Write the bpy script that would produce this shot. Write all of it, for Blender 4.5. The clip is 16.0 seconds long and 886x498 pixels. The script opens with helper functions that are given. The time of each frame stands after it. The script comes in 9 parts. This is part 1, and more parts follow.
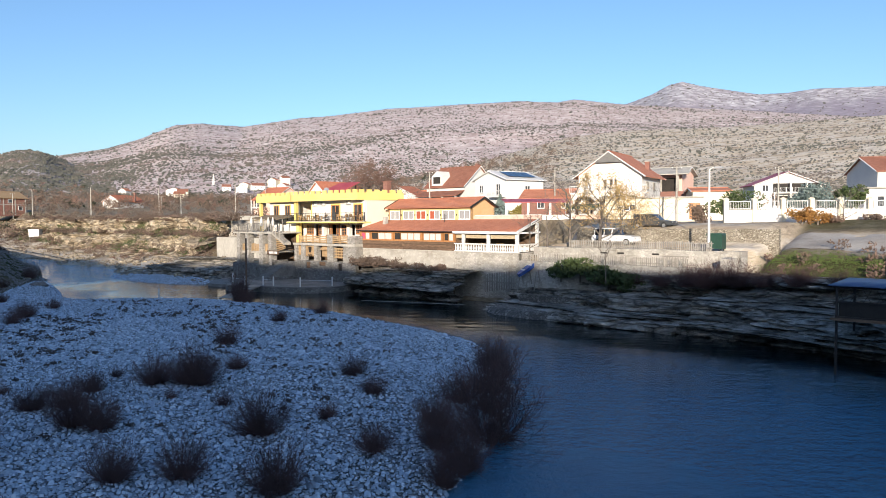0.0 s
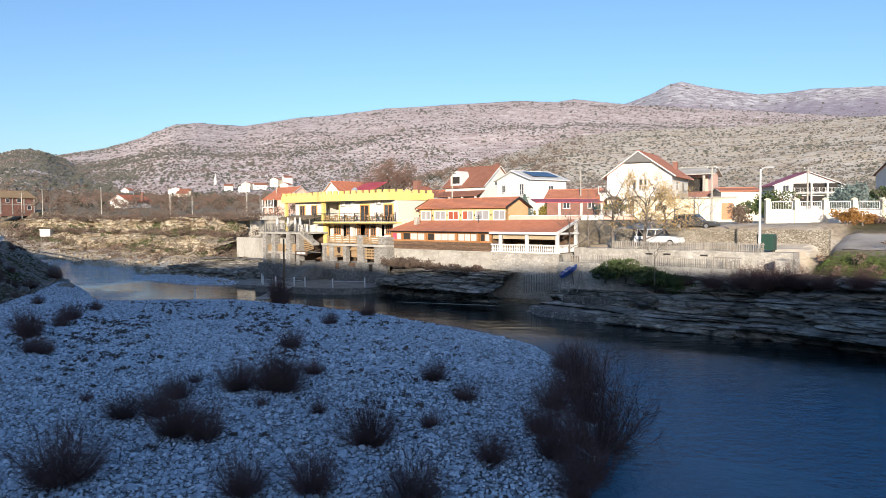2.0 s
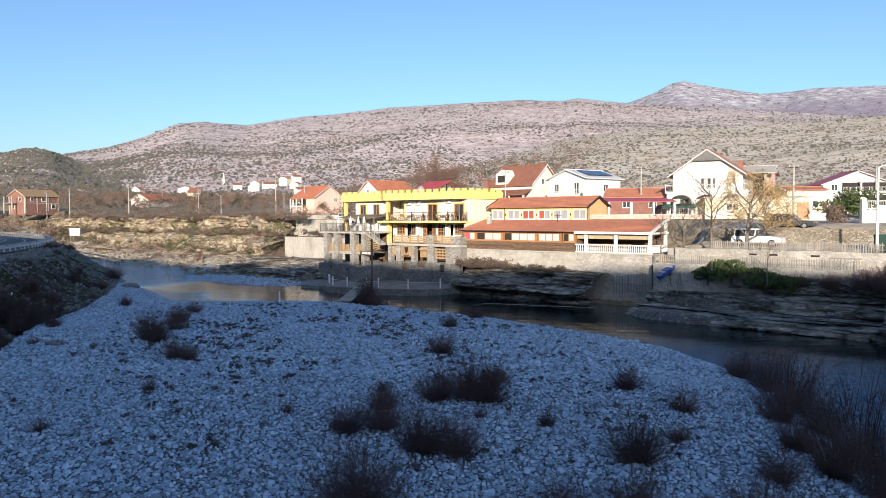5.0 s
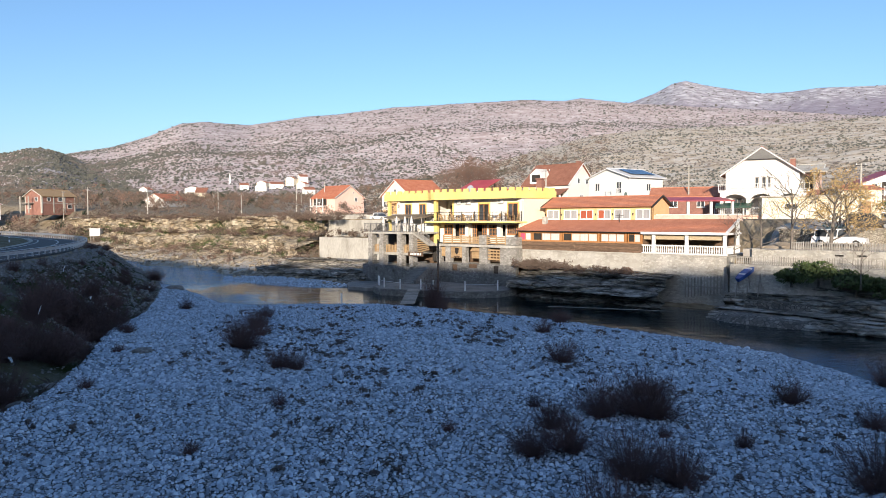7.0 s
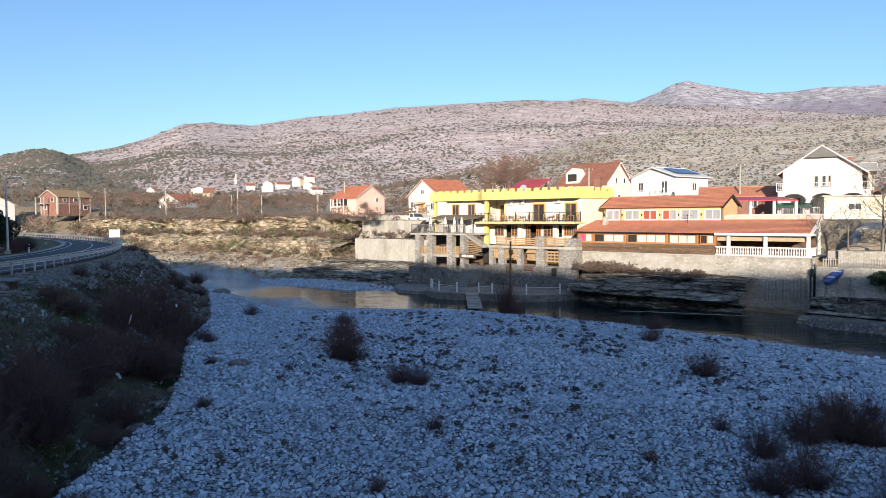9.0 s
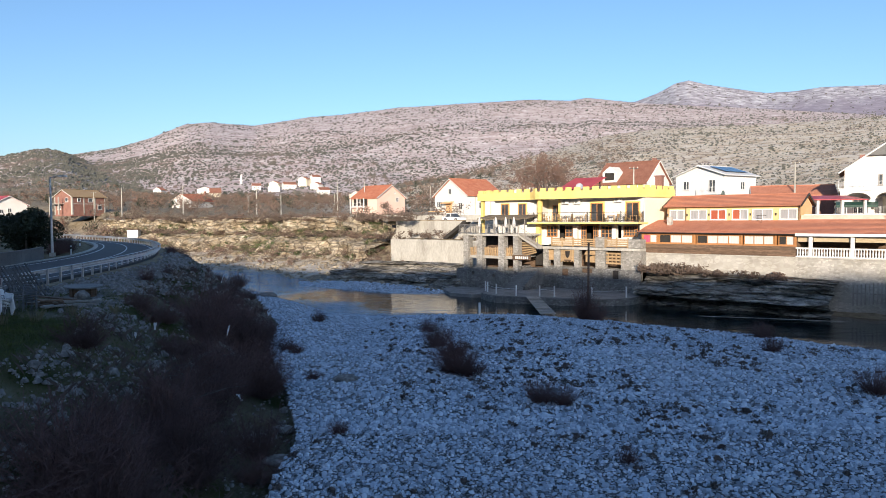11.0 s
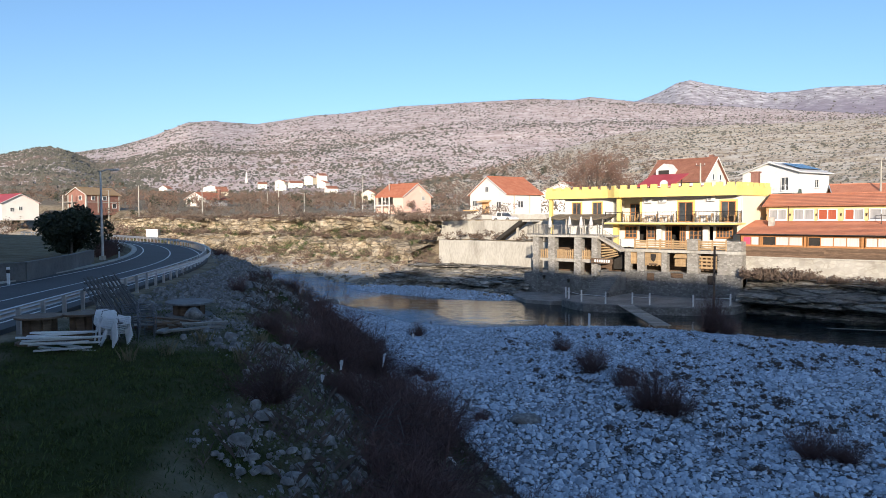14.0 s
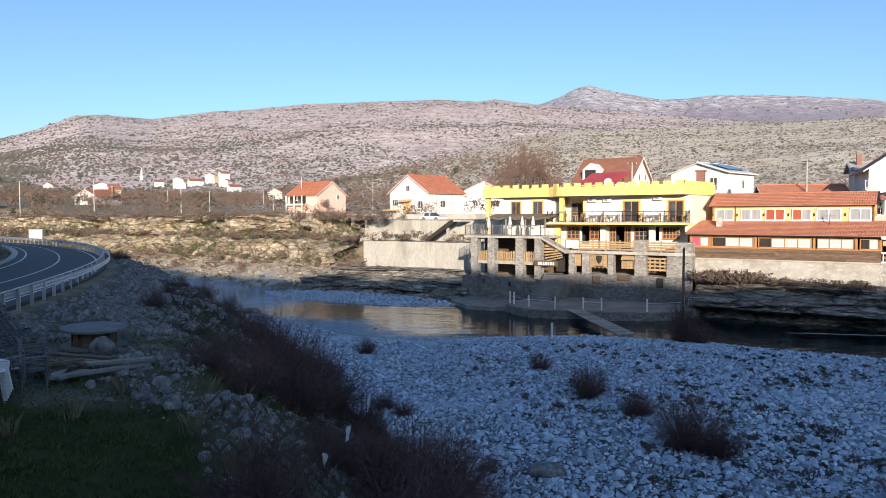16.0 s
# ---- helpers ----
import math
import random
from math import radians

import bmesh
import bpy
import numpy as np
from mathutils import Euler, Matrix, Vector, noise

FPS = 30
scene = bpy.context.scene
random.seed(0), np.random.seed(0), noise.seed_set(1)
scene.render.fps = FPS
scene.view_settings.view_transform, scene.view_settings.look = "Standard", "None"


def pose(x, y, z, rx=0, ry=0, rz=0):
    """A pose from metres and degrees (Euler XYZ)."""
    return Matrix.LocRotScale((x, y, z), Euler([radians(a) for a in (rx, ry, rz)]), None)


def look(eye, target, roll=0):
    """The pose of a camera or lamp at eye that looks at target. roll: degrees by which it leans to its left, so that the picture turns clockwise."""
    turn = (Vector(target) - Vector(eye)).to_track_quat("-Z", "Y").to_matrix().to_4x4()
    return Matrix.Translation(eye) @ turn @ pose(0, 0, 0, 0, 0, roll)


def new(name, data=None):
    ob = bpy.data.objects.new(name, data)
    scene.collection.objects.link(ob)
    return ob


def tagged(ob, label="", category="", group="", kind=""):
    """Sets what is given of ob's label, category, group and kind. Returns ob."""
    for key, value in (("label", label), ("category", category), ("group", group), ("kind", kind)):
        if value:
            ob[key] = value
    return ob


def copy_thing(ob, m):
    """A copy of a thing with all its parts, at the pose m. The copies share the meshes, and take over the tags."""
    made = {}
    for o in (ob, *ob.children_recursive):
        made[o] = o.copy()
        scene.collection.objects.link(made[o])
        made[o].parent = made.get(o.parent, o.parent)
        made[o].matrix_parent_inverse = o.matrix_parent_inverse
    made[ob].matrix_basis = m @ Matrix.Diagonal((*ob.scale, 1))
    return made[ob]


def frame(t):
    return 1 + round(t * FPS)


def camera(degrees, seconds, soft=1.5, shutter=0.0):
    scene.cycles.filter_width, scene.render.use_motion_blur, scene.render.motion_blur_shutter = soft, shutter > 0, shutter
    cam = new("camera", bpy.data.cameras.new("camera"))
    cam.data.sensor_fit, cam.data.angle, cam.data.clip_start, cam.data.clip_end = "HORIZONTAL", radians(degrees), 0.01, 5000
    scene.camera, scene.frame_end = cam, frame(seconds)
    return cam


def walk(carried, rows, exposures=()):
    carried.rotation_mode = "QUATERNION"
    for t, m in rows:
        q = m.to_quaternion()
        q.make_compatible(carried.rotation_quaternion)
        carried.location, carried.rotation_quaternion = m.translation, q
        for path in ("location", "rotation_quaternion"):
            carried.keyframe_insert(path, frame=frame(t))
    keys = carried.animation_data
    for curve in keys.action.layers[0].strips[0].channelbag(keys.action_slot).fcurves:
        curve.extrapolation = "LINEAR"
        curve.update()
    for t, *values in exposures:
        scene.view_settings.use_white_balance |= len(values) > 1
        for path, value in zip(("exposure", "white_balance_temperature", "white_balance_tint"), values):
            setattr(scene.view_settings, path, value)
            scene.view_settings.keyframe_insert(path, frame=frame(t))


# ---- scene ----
# Camera and its flight along the river.
cam = camera(64.0, 16.0, 0.5)
PATH = [
    (0, (-2.279, 2.210, 9.074), (-2.333, 4.207, 8.986), -0.35),
    (0.5, (-3.200, 2.477, 9.112), (-3.252, 4.474, 9.023), -0.35),
    (1, (-4.205, 2.709, 9.143), (-4.257, 4.706, 9.055), -0.34),
    (1.5, (-5.336, 2.891, 9.166), (-5.386, 4.889, 9.077), -0.33),
    (2, (-6.609, 3.044, 9.181), (-6.658, 5.041, 9.092), -0.32),
    (2.5, (-8.008, 3.217, 9.191), (-8.058, 5.214, 9.102), -0.31),
    (3, (-9.492, 3.423, 9.202), (-9.541, 5.420, 9.112), -0.30),
    (3.5, (-11.033, 3.644, 9.213), (-11.082, 5.641, 9.123), -0.30),
    (4, (-12.611, 3.906, 9.224), (-12.660, 5.904, 9.133), -0.29),
    (6.5, (-20.751, 6.497, 9.246), (-20.801, 8.494, 9.155), -0.29),
    (7, (-22.415, 7.151, 9.256), (-22.466, 9.149, 9.165), -0.30),
    (7.5, (-24.085, 7.849, 9.269), (-24.137, 9.846, 9.179), -0.32),
    (8, (-25.754, 8.583, 9.287), (-25.805, 10.580, 9.197), -0.34),
    (8.5, (-27.421, 9.328, 9.311), (-27.472, 11.325, 9.221), -0.36),
    (9, (-29.082, 10.092, 9.334), (-29.134, 12.089, 9.244), -0.38),
    (11.5, (-37.032, 14.617, 9.392), (-37.085, 16.614, 9.302), -0.42),
    (12, (-38.506, 15.662, 9.408), (-38.559, 17.659, 9.318), -0.41),
    (12.5, (-39.946, 16.763, 9.426), (-39.999, 18.760, 9.335), -0.40),
    (13, (-41.345, 17.930, 9.443), (-41.397, 19.927, 9.352), -0.38),
    (13.5, (-42.668, 19.189, 9.452), (-42.720, 21.186, 9.361), -0.35),
    (14, (-43.855, 20.559, 9.451), (-43.906, 22.556, 9.359), -0.30),
    (14.5, (-44.850, 22.036, 9.438), (-44.797, 24.033, 9.346), -0.24),
    (15, (-45.652, 23.631, 9.414), (-45.451, 25.618, 9.322), -0.19),
    (15.5, (-46.287, 25.317, 9.382), (-46.073, 27.303, 9.291), -0.16),
    (16, (-46.852, 26.997, 9.352), (-46.638, 28.983, 9.260), -0.14),
]
walk(cam, [(t, look(eye, target, roll)) for t, eye, target, roll in PATH], [(0.0, 0.79, 6220, 12), (16.0, 0.79, 6220, 12)])

# ---- world and sun ----
SUN_DIR = Vector((-0.083, -0.996, 0.0)).normalized() * math.cos(radians(13)) + Vector((0, 0, math.sin(radians(13))))
world = bpy.data.worlds.new("sky")
scene.world = world
world.use_nodes = True
wn = world.node_tree
sky = wn.nodes.new("ShaderNodeTexSky")
sky.sky_type = "NISHITA"
sky.sun_disc = False
sky.sun_elevation = radians(13)
sky.sun_rotation = math.atan2(SUN_DIR.x, SUN_DIR.y)
sky.air_density, sky.dust_density, sky.ozone_density = 1.0, 1.0, 3.6
wn.nodes["Background"].inputs["Strength"].default_value = 0.116
wn.links.new(sky.outputs[0], wn.nodes["Background"].inputs["Color"])
sun = new("sun", bpy.data.lights.new("sun", "SUN"))
sun.data.energy, sun.data.angle, sun.data.color = 4.5, radians(0.5), (1.0, 0.85, 0.66)
sun.matrix_world = SUN_DIR.to_track_quat("Z", "Y").to_matrix().to_4x4()

# ---- small tools ----
RNG = np.random.RandomState(7)
rnd = random.Random(11)


def smooth(s):
    s = np.clip(s, 0, 1)
    return s * s * (3 - 2 * s)


def lattice(ix, iy, seed):
    v = np.sin(ix * 127.1 + iy * 311.7 + seed * 74.7) * 43758.5453
    return v - np.floor(v)


def vnoise(x, y, seed=0):
    """Value noise, 0 to 1."""
    x, y = np.asarray(x, float), np.asarray(y, float)
    ix, iy = np.floor(x), np.floor(y)
    fx, fy = smooth(x - ix), smooth(y - iy)
    a, b = lattice(ix, iy, seed), lattice(ix + 1, iy, seed)
    c, d = lattice(ix, iy + 1, seed), lattice(ix + 1, iy + 1, seed)
    return (a * (1 - fx) + b * fx) * (1 - fy) + (c * (1 - fx) + d * fx) * fy


def fbm(x, y, seed=0, octaves=4):
    """Layered noise about zero."""
    out, amp = 0, 0.5
    for k in range(octaves):
        out = out + amp * (vnoise(x * 2**k, y * 2**k, seed + k * 3) - 0.5) * 2
        amp *= 0.5
    return out


class Shape:
    """Collects vertices and faces of one mesh."""

    def __init__(self):
        self.v, self.f = [], []

    def add(self, verts, faces):
        k = len(self.v)
        self.v += [tuple(p) for p in verts]
        self.f += [tuple(i + k for i in face) for face in faces]
        return self

    def box(self, x0, x1, y0, y1, z0, z1):
        vs = [(x0, y0, z0), (x1, y0, z0), (x1, y1, z0), (x0, y1, z0), (x0, y0, z1), (x1, y0, z1), (x1, y1, z1), (x0, y1, z1)]
        return self.add(vs, [(0, 3, 2, 1), (4, 5, 6, 7), (0, 1, 5, 4), (1, 2, 6, 5), (2, 3, 7, 6), (3, 0, 4, 7)])

    def slab(self, quad, thick):
        """A thick sheet: four corners and the thickness downwards."""
        up = [Vector(p) for p in quad]
        low = [p - Vector((0, 0, thick)) for p in up]
        return self.add(up + low, [(0, 1, 2, 3), (7, 6, 5, 4), (0, 4, 5, 1), (1, 5, 6, 2), (2, 6, 7, 3), (3, 7, 4, 0)])

    def prism(self, outline, z0, z1):
        """Upright prism over an outline in x, y, counter-clockwise."""
        n = len(outline)
        vs = [(x, y, z0) for x, y in outline] + [(x, y, z1) for x, y in outline]
        faces = [tuple(reversed(range(n))), tuple(range(n, 2 * n))]
        return self.add(vs, faces + [(i, (i + 1) % n, n + (i + 1) % n, n + i) for i in range(n)])

    def panel(self, outline, y0, y1):
        """Upright panel from an outline in x, z, between two depths."""
        n = len(outline)
        vs = [(x, y0, z) for x, z in outline] + [(x, y1, z) for x, z in outline]
        faces = [tuple(range(n)), tuple(reversed(range(n, 2 * n)))]
        return self.add(vs, faces + [(i, n + i, n + (i + 1) % n, (i + 1) % n) for i in range(n)])

    def tube(self, points, radii, sides=6, cap=True):
        pts = [Vector(p) for p in points]
        if not hasattr(radii, "__len__"):
            radii = [radii] * len(pts)
        vs = []
        for i, p in enumerate(pts):
            way = (pts[min(i + 1, len(pts) - 1)] - pts[max(i - 1, 0)]).normalized()
            side = way.cross(Vector((0, 0, 1)) if abs(way.z) < 0.9 else Vector((1, 0, 0))).normalized()
            other = way.cross(side)
            for s in range(sides):
                a = 2 * math.pi * s / sides
                vs.append(p + (side * math.cos(a) + other * math.sin(a)) * radii[i])
        faces = [(i * sides + s, i * sides + (s + 1) % sides, (i + 1) * sides + (s + 1) % sides, (i + 1) * sides + s) for i in range(len(pts) - 1) for s in range(sides)]
        if cap:
            faces += [tuple(reversed(range(sides))), tuple(range(len(vs) - sides, len(vs)))]
        return self.add(vs, faces)

    def lathe(self, profile, x=0, y=0, sides=12):
        """Turned body about an upright axis: rows of radius, z."""
        vs = [(x + r * math.cos(2 * math.pi * s / sides), y + r * math.sin(2 * math.pi * s / sides), z) for r, z in profile for s in range(sides)]
        faces = [(i * sides + s, i * sides + (s + 1) % sides, (i + 1) * sides + (s + 1) % sides, (i + 1) * sides + s) for i in range(len(profile) - 1) for s in range(sides)]
        return self.add(vs, faces + [tuple(reversed(range(sides))), tuple(range(len(vs) - sides, len(vs)))])

    def mesh(self, name, rounded=False):
        me = bpy.data.meshes.new(name)
        me.from_pydata([tuple(p) for p in self.v], [], self.f)
        if rounded:
            me.shade_smooth()
        return me


def part(name, shape, material, parent=None, label="", m=None, rounded=False):
    """One mesh object, under a thing or a part, or on its own."""
    me = shape if isinstance(shape, bpy.types.Mesh) else shape.mesh(name, rounded)
    if not me.materials:
        me.materials.append(material)
    ob = new(name, me)
    if parent is not None:
        ob.parent = parent
    if m is not None:
        ob.matrix_basis = m
    if label:
        ob["label"] = label
    return ob


def thing(name, m, label, category, group="", kind=""):
    ob = new(name)
    ob.empty_display_size = 0.3
    ob.matrix_basis = m
    return tagged(ob, label, category, group, kind)


def big_mesh(name, verts, faces, material, rounded=True):
    """A mesh from arrays of vertices and of faces with equal corner counts."""
    verts, faces = np.asarray(verts, np.float32), np.asarray(faces, np.int32)
    me = bpy.data.meshes.new(name)
    k = faces.shape[1]
    me.vertices.add(len(verts))
    me.vertices.foreach_set("co", verts.ravel())
    me.loops.add(faces.size)
    me.loops.foreach_set("vertex_index", faces.ravel())
    me.polygons.add(len(faces))
    me.polygons.foreach_set("loop_start", np.arange(0, faces.size, k, dtype=np.int32))
    me.polygons.foreach_set("loop_total", np.full(len(faces), k, np.int32))
    me.update(calc_edges=True)
    me.polygons.foreach_set("use_smooth", np.full(len(faces), rounded))
    me.materials.append(material)
    return me


# The river runs along the terrace house front: u along it, v away from the water, z up.
O2 = np.array([-15.33, 93.34])
U2 = np.array([0.7682, -0.6402])
V2 = np.array([0.6402, 0.7682])
SITE = Matrix(((U2[0], V2[0], 0, O2[0]), (U2[1], V2[1], 0, O2[1]), (0, 0, 1, 0), (0, 0, 0, 1)))


def to_uv(x, y):
    return (x - O2[0]) * U2[0] + (y - O2[1]) * U2[1], (x - O2[0]) * V2[0] + (y - O2[1]) * V2[1]


def at_site(u, v, z, turn=0.0):
    return SITE @ pose(u, v, z, 0, 0, turn)

# ---- materials ----
def ramp(nt, fac, stops):
    node = nt.nodes.new("ShaderNodeValToRGB")
    els = node.color_ramp.elements
    while len(els) < len(stops):
        els.new(0.5)
    for el, (pos, col) in zip(els, stops):
        el.position, el.color = pos, (*col, 1)
    nt.links.new(fac, node.inputs[0])
    return node.outputs[0]


def noise_node(nt, coord, scale, detail=4.0, rough=0.6, stretch=None):
    node = nt.nodes.new("ShaderNodeTexNoise")
    node.inputs["Scale"].default_value, node.inputs["Detail"].default_value, node.inputs["Roughness"].default_value = scale, detail, rough
    if stretch:
        mp = nt.nodes.new("ShaderNodeMapping")
        mp.inputs["Scale"].default_value = stretch
        nt.links.new(coord, mp.inputs[0])
        coord = mp.outputs[0]
    nt.links.new(coord, node.inputs["Vector"])
    return node.outputs["Fac"]


def mixed(nt, a, b, fac, how="MIX"):
    node = nt.nodes.new("ShaderNodeMix")
    node.data_type, node.blend_type = "RGBA", how
    for sock, val in ((node.inputs[0], fac), (node.inputs[6], a), (node.inputs[7], b)):
        if isinstance(val, bpy.types.NodeSocket):
            nt.links.new(val, sock)
        elif isinstance(val, (int, float)):
            sock.default_value = val
        else:
            sock.default_value = (*val, 1)
    return node.outputs[2]


def maths(nt, op, a, b=0.5, clamp=False):
    node = nt.nodes.new("ShaderNodeMath")
    node.operation, node.use_clamp = op, clamp
    for sock, val in zip(node.inputs, (a, b)):
        if isinstance(val, bpy.types.NodeSocket):
            nt.links.new(val, sock)
        else:
            sock.default_value = val
    return node.outputs[0]


def bare(name):
    mat = bpy.data.materials.new(name)
    mat.use_nodes = True
    nt = mat.node_tree
    geo = nt.nodes.new("ShaderNodeNewGeometry")
    return mat, nt, nt.nodes["Principled BSDF"], geo.outputs["Position"]


def bump(nt, bsdf, height, strength, distance):
    node = nt.nodes.new("ShaderNodeBump")
    node.inputs["Strength"].default_value, node.inputs["Distance"].default_value = strength, distance
    nt.links.new(height, node.inputs["Height"])
    nt.links.new(node.outputs[0], bsdf.inputs["Normal"])


def varied(name, colors, scale=1.0, fine=12.0, rough=0.85, metal=0.0, relief=0.02, stretch=None, each=0.0, grime=0.25):
    """A surface whose colour wanders between those given, with fine grain, stains and relief; each: how far single pieces differ."""
    mat, nt, bsdf, pos = bare(name)
    n = len(colors)
    big = noise_node(nt, pos, scale, 5, 0.6, stretch)
    col = ramp(nt, big, [(0.3 + 0.4 * i / max(1, n - 1), c) for i, c in enumerate(colors)])
    small = noise_node(nt, pos, fine, 4, 0.65, stretch)
    dark = ramp(nt, small, [(0.25, (1 - grime,) * 3), (0.6, (1, 1, 1))])
    col = mixed(nt, col, dark, 1.0, "MULTIPLY")
    if each:
        info = nt.nodes.new("ShaderNodeObjectInfo")
        hsv = nt.nodes.new("ShaderNodeHueSaturation")
        nt.links.new(maths(nt, "MULTIPLY_ADD", info.outputs["Random"], each), hsv.inputs["Value"])
        hsv.inputs["Value"].links[0].from_node.inputs[2].default_value = 1 - each / 2
        nt.links.new(col, hsv.inputs["Color"])
        col = hsv.outputs[0]
    nt.links.new(col, bsdf.inputs["Base Color"])
    bsdf.inputs["Roughness"].default_value, bsdf.inputs["Metallic"].default_value = rough, metal
    if relief:
        bump(nt, bsdf, small, 0.7, relief)
    return mat


M_PLASTER = varied("white_plaster", [(0.66, 0.64, 0.60), (0.73, 0.71, 0.67)], 0.35, 6, 0.9, relief=0.006, grime=0.08)
M_CREAM = varied("cream_plaster", [(0.70, 0.64, 0.48), (0.75, 0.69, 0.55)], 0.3, 5, 0.9, relief=0.006, grime=0.08)
M_YELLOW = varied("yellow_paint", [(0.74, 0.56, 0.17), (0.78, 0.61, 0.22)], 0.4, 6, 0.8, relief=0.005, grime=0.1)
M_PALEYELLOW = varied("pale_yellow_plaster", [(0.60, 0.46, 0.22), (0.66, 0.52, 0.28)], 0.4, 6, 0.9, relief=0.005, grime=0.1)
M_ORANGE = varied("orange_plaster", [(0.68, 0.40, 0.18), (0.74, 0.47, 0.24)], 0.4, 6, 0.9, relief=0.005, grime=0.15)
M_PINK = varied("pink_plaster", [(0.72, 0.47, 0.38), (0.78, 0.55, 0.46)], 0.3, 6, 0.9, relief=0.005, grime=0.1)
M_WHITE = varied("white_paint", [(0.68, 0.68, 0.66), (0.75, 0.75, 0.73)], 2.0, 15, 0.6, relief=0.003, grime=0.1)
M_CONCRETE = varied("weathered_concrete", [(0.32, 0.30, 0.26), (0.45, 0.43, 0.38), (0.52, 0.50, 0.45)], 0.5, 5, 0.92, relief=0.02, stretch=(1, 1, 0.35), grime=0.3)
M_STONE = varied("grey_stone", [(0.26, 0.24, 0.21), (0.40, 0.38, 0.34), (0.50, 0.48, 0.43)], 1.2, 6, 0.92, relief=0.05, grime=0.35)
M_BANKSTONE = varied("earthy_pebbles", [(0.11, 0.105, 0.10), (0.20, 0.195, 0.185), (0.36, 0.35, 0.335)], 4.0, 9, 0.95, relief=0.02, grime=0.4)
M_DULLSTEEL = varied("tarnished_steel", [(0.10, 0.105, 0.115), (0.20, 0.205, 0.22)], 3.0, 20, 0.6, 0.4, relief=0.0)
M_DULLWOOD = varied("damp_grey_wood", [(0.075, 0.07, 0.068), (0.13, 0.125, 0.12)], 1.5, 14, 0.9, relief=0.01, each=0.4, grime=0.3)
M_GREYBLOCK = varied("grey_block_wall", [(0.12, 0.12, 0.118), (0.19, 0.187, 0.18)], 0.6, 6, 0.95, relief=0.01, grime=0.3)
# brighter copy of the grass blades, slope sunlight put into the colour
M_MEADOW = varied("sunlit_grass_blades", [(0.07, 0.12, 0.022), (0.15, 0.19, 0.05)], 0.5, 5, 0.85, relief=0.0)
M_WOOD = varied("pale_wood", [(0.34, 0.22, 0.11), (0.47, 0.33, 0.18)], 1.5, 14, 0.75, relief=0.01, stretch=(1, 1, 5), each=0.35, grime=0.3)
M_DARKWOOD = varied("dark_wood", [(0.10, 0.060, 0.036), (0.21, 0.135, 0.085)], 1.5, 14, 0.75, relief=0.012, stretch=(1, 1, 6), each=0.5, grime=0.35)
M_REDWOOD = varied("varnished_wood", [(0.36, 0.16, 0.055), (0.47, 0.23, 0.09)], 1.0, 12, 0.5, relief=0.005, each=0.25, grime=0.2)
M_GREYWOOD = varied("bleached_wood", [(0.26, 0.24, 0.21), (0.38, 0.36, 0.32)], 1.5, 14, 0.85, relief=0.012, each=0.5, grime=0.3)
M_OLDWOOD = varied("old_damp_wood", [(0.13, 0.128, 0.125), (0.22, 0.215, 0.21)], 1.5, 14, 0.9, relief=0.01, each=0.4, grime=0.35)
M_BRICK = varied("red_brick", [(0.22, 0.105, 0.08), (0.31, 0.155, 0.12)], 1.0, 8, 0.9, relief=0.01, grime=0.3)
M_METAL = varied("galvanised_steel", [(0.42, 0.43, 0.45), (0.56, 0.57, 0.58)], 2.0, 20, 0.45, 0.8, relief=0.003, grime=0.15)
M_IRON = varied("dark_iron", [(0.035, 0.032, 0.03), (0.07, 0.06, 0.055)], 3.0, 20, 0.6, 0.5, relief=0.003)
# near-black colour in place of the shade inside rooms and openings
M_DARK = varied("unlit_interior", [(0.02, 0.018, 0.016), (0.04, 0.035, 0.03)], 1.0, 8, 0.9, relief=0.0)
M_REDMETAL = varied("red_sheet_metal", [(0.36, 0.045, 0.05), (0.46, 0.08, 0.08)], 0.5, 8, 0.5, relief=0.004, grime=0.15)
M_BAMBOO = varied("bamboo_blind", [(0.40, 0.31, 0.19), (0.55, 0.45, 0.30)], 3.0, 20, 0.8, stretch=(1, 1, 8), grime=0.3)
M_THATCH = varied("dry_thatch", [(0.11, 0.085, 0.06), (0.22, 0.18, 0.13)], 2.0, 15, 0.95, relief=0.05, grime=0.4)
M_CURTAIN = varied("white_curtain", [(0.50, 0.49, 0.47), (0.66, 0.65, 0.62)], 6.0, 20, 0.9, relief=0.0, stretch=(1, 1, 0.05), grime=0.1)
M_NET = varied("net_curtain_behind_glass", [(0.27, 0.28, 0.29), (0.40, 0.40, 0.40)], 5.0, 16, 0.25, relief=0.0, stretch=(1, 1, 0.08), grime=0.15)
M_REDCURTAIN = varied("rust_curtain", [(0.32, 0.07, 0.035), (0.42, 0.12, 0.06)], 6.0, 20, 0.9, relief=0.0, stretch=(1, 1, 0.05))
M_PINKCURTAIN = varied("pink_curtain", [(0.50, 0.06, 0.12), (0.60, 0.12, 0.20)], 6.0, 20, 0.9, relief=0.0, stretch=(1, 1, 0.05))
M_PLASTIC = varied("white_plastic", [(0.68, 0.69, 0.70), (0.76, 0.77, 0.78)], 2.0, 15, 0.35, relief=0.0, grime=0.15)
M_TARP = varied("blue_tarpaulin", [(0.05, 0.09, 0.19), (0.09, 0.15, 0.28)], 0.8, 8, 0.5, relief=0.02, grime=0.2)
M_GREEN = varied("green_plastic", [(0.012, 0.045, 0.032), (0.02, 0.07, 0.048)], 1.0, 10, 0.5, relief=0.003)
M_CARWHITE = varied("white_car_paint", [(0.74, 0.75, 0.76), (0.78, 0.79, 0.80)], 1.0, 10, 0.25, relief=0.0, grime=0.08)
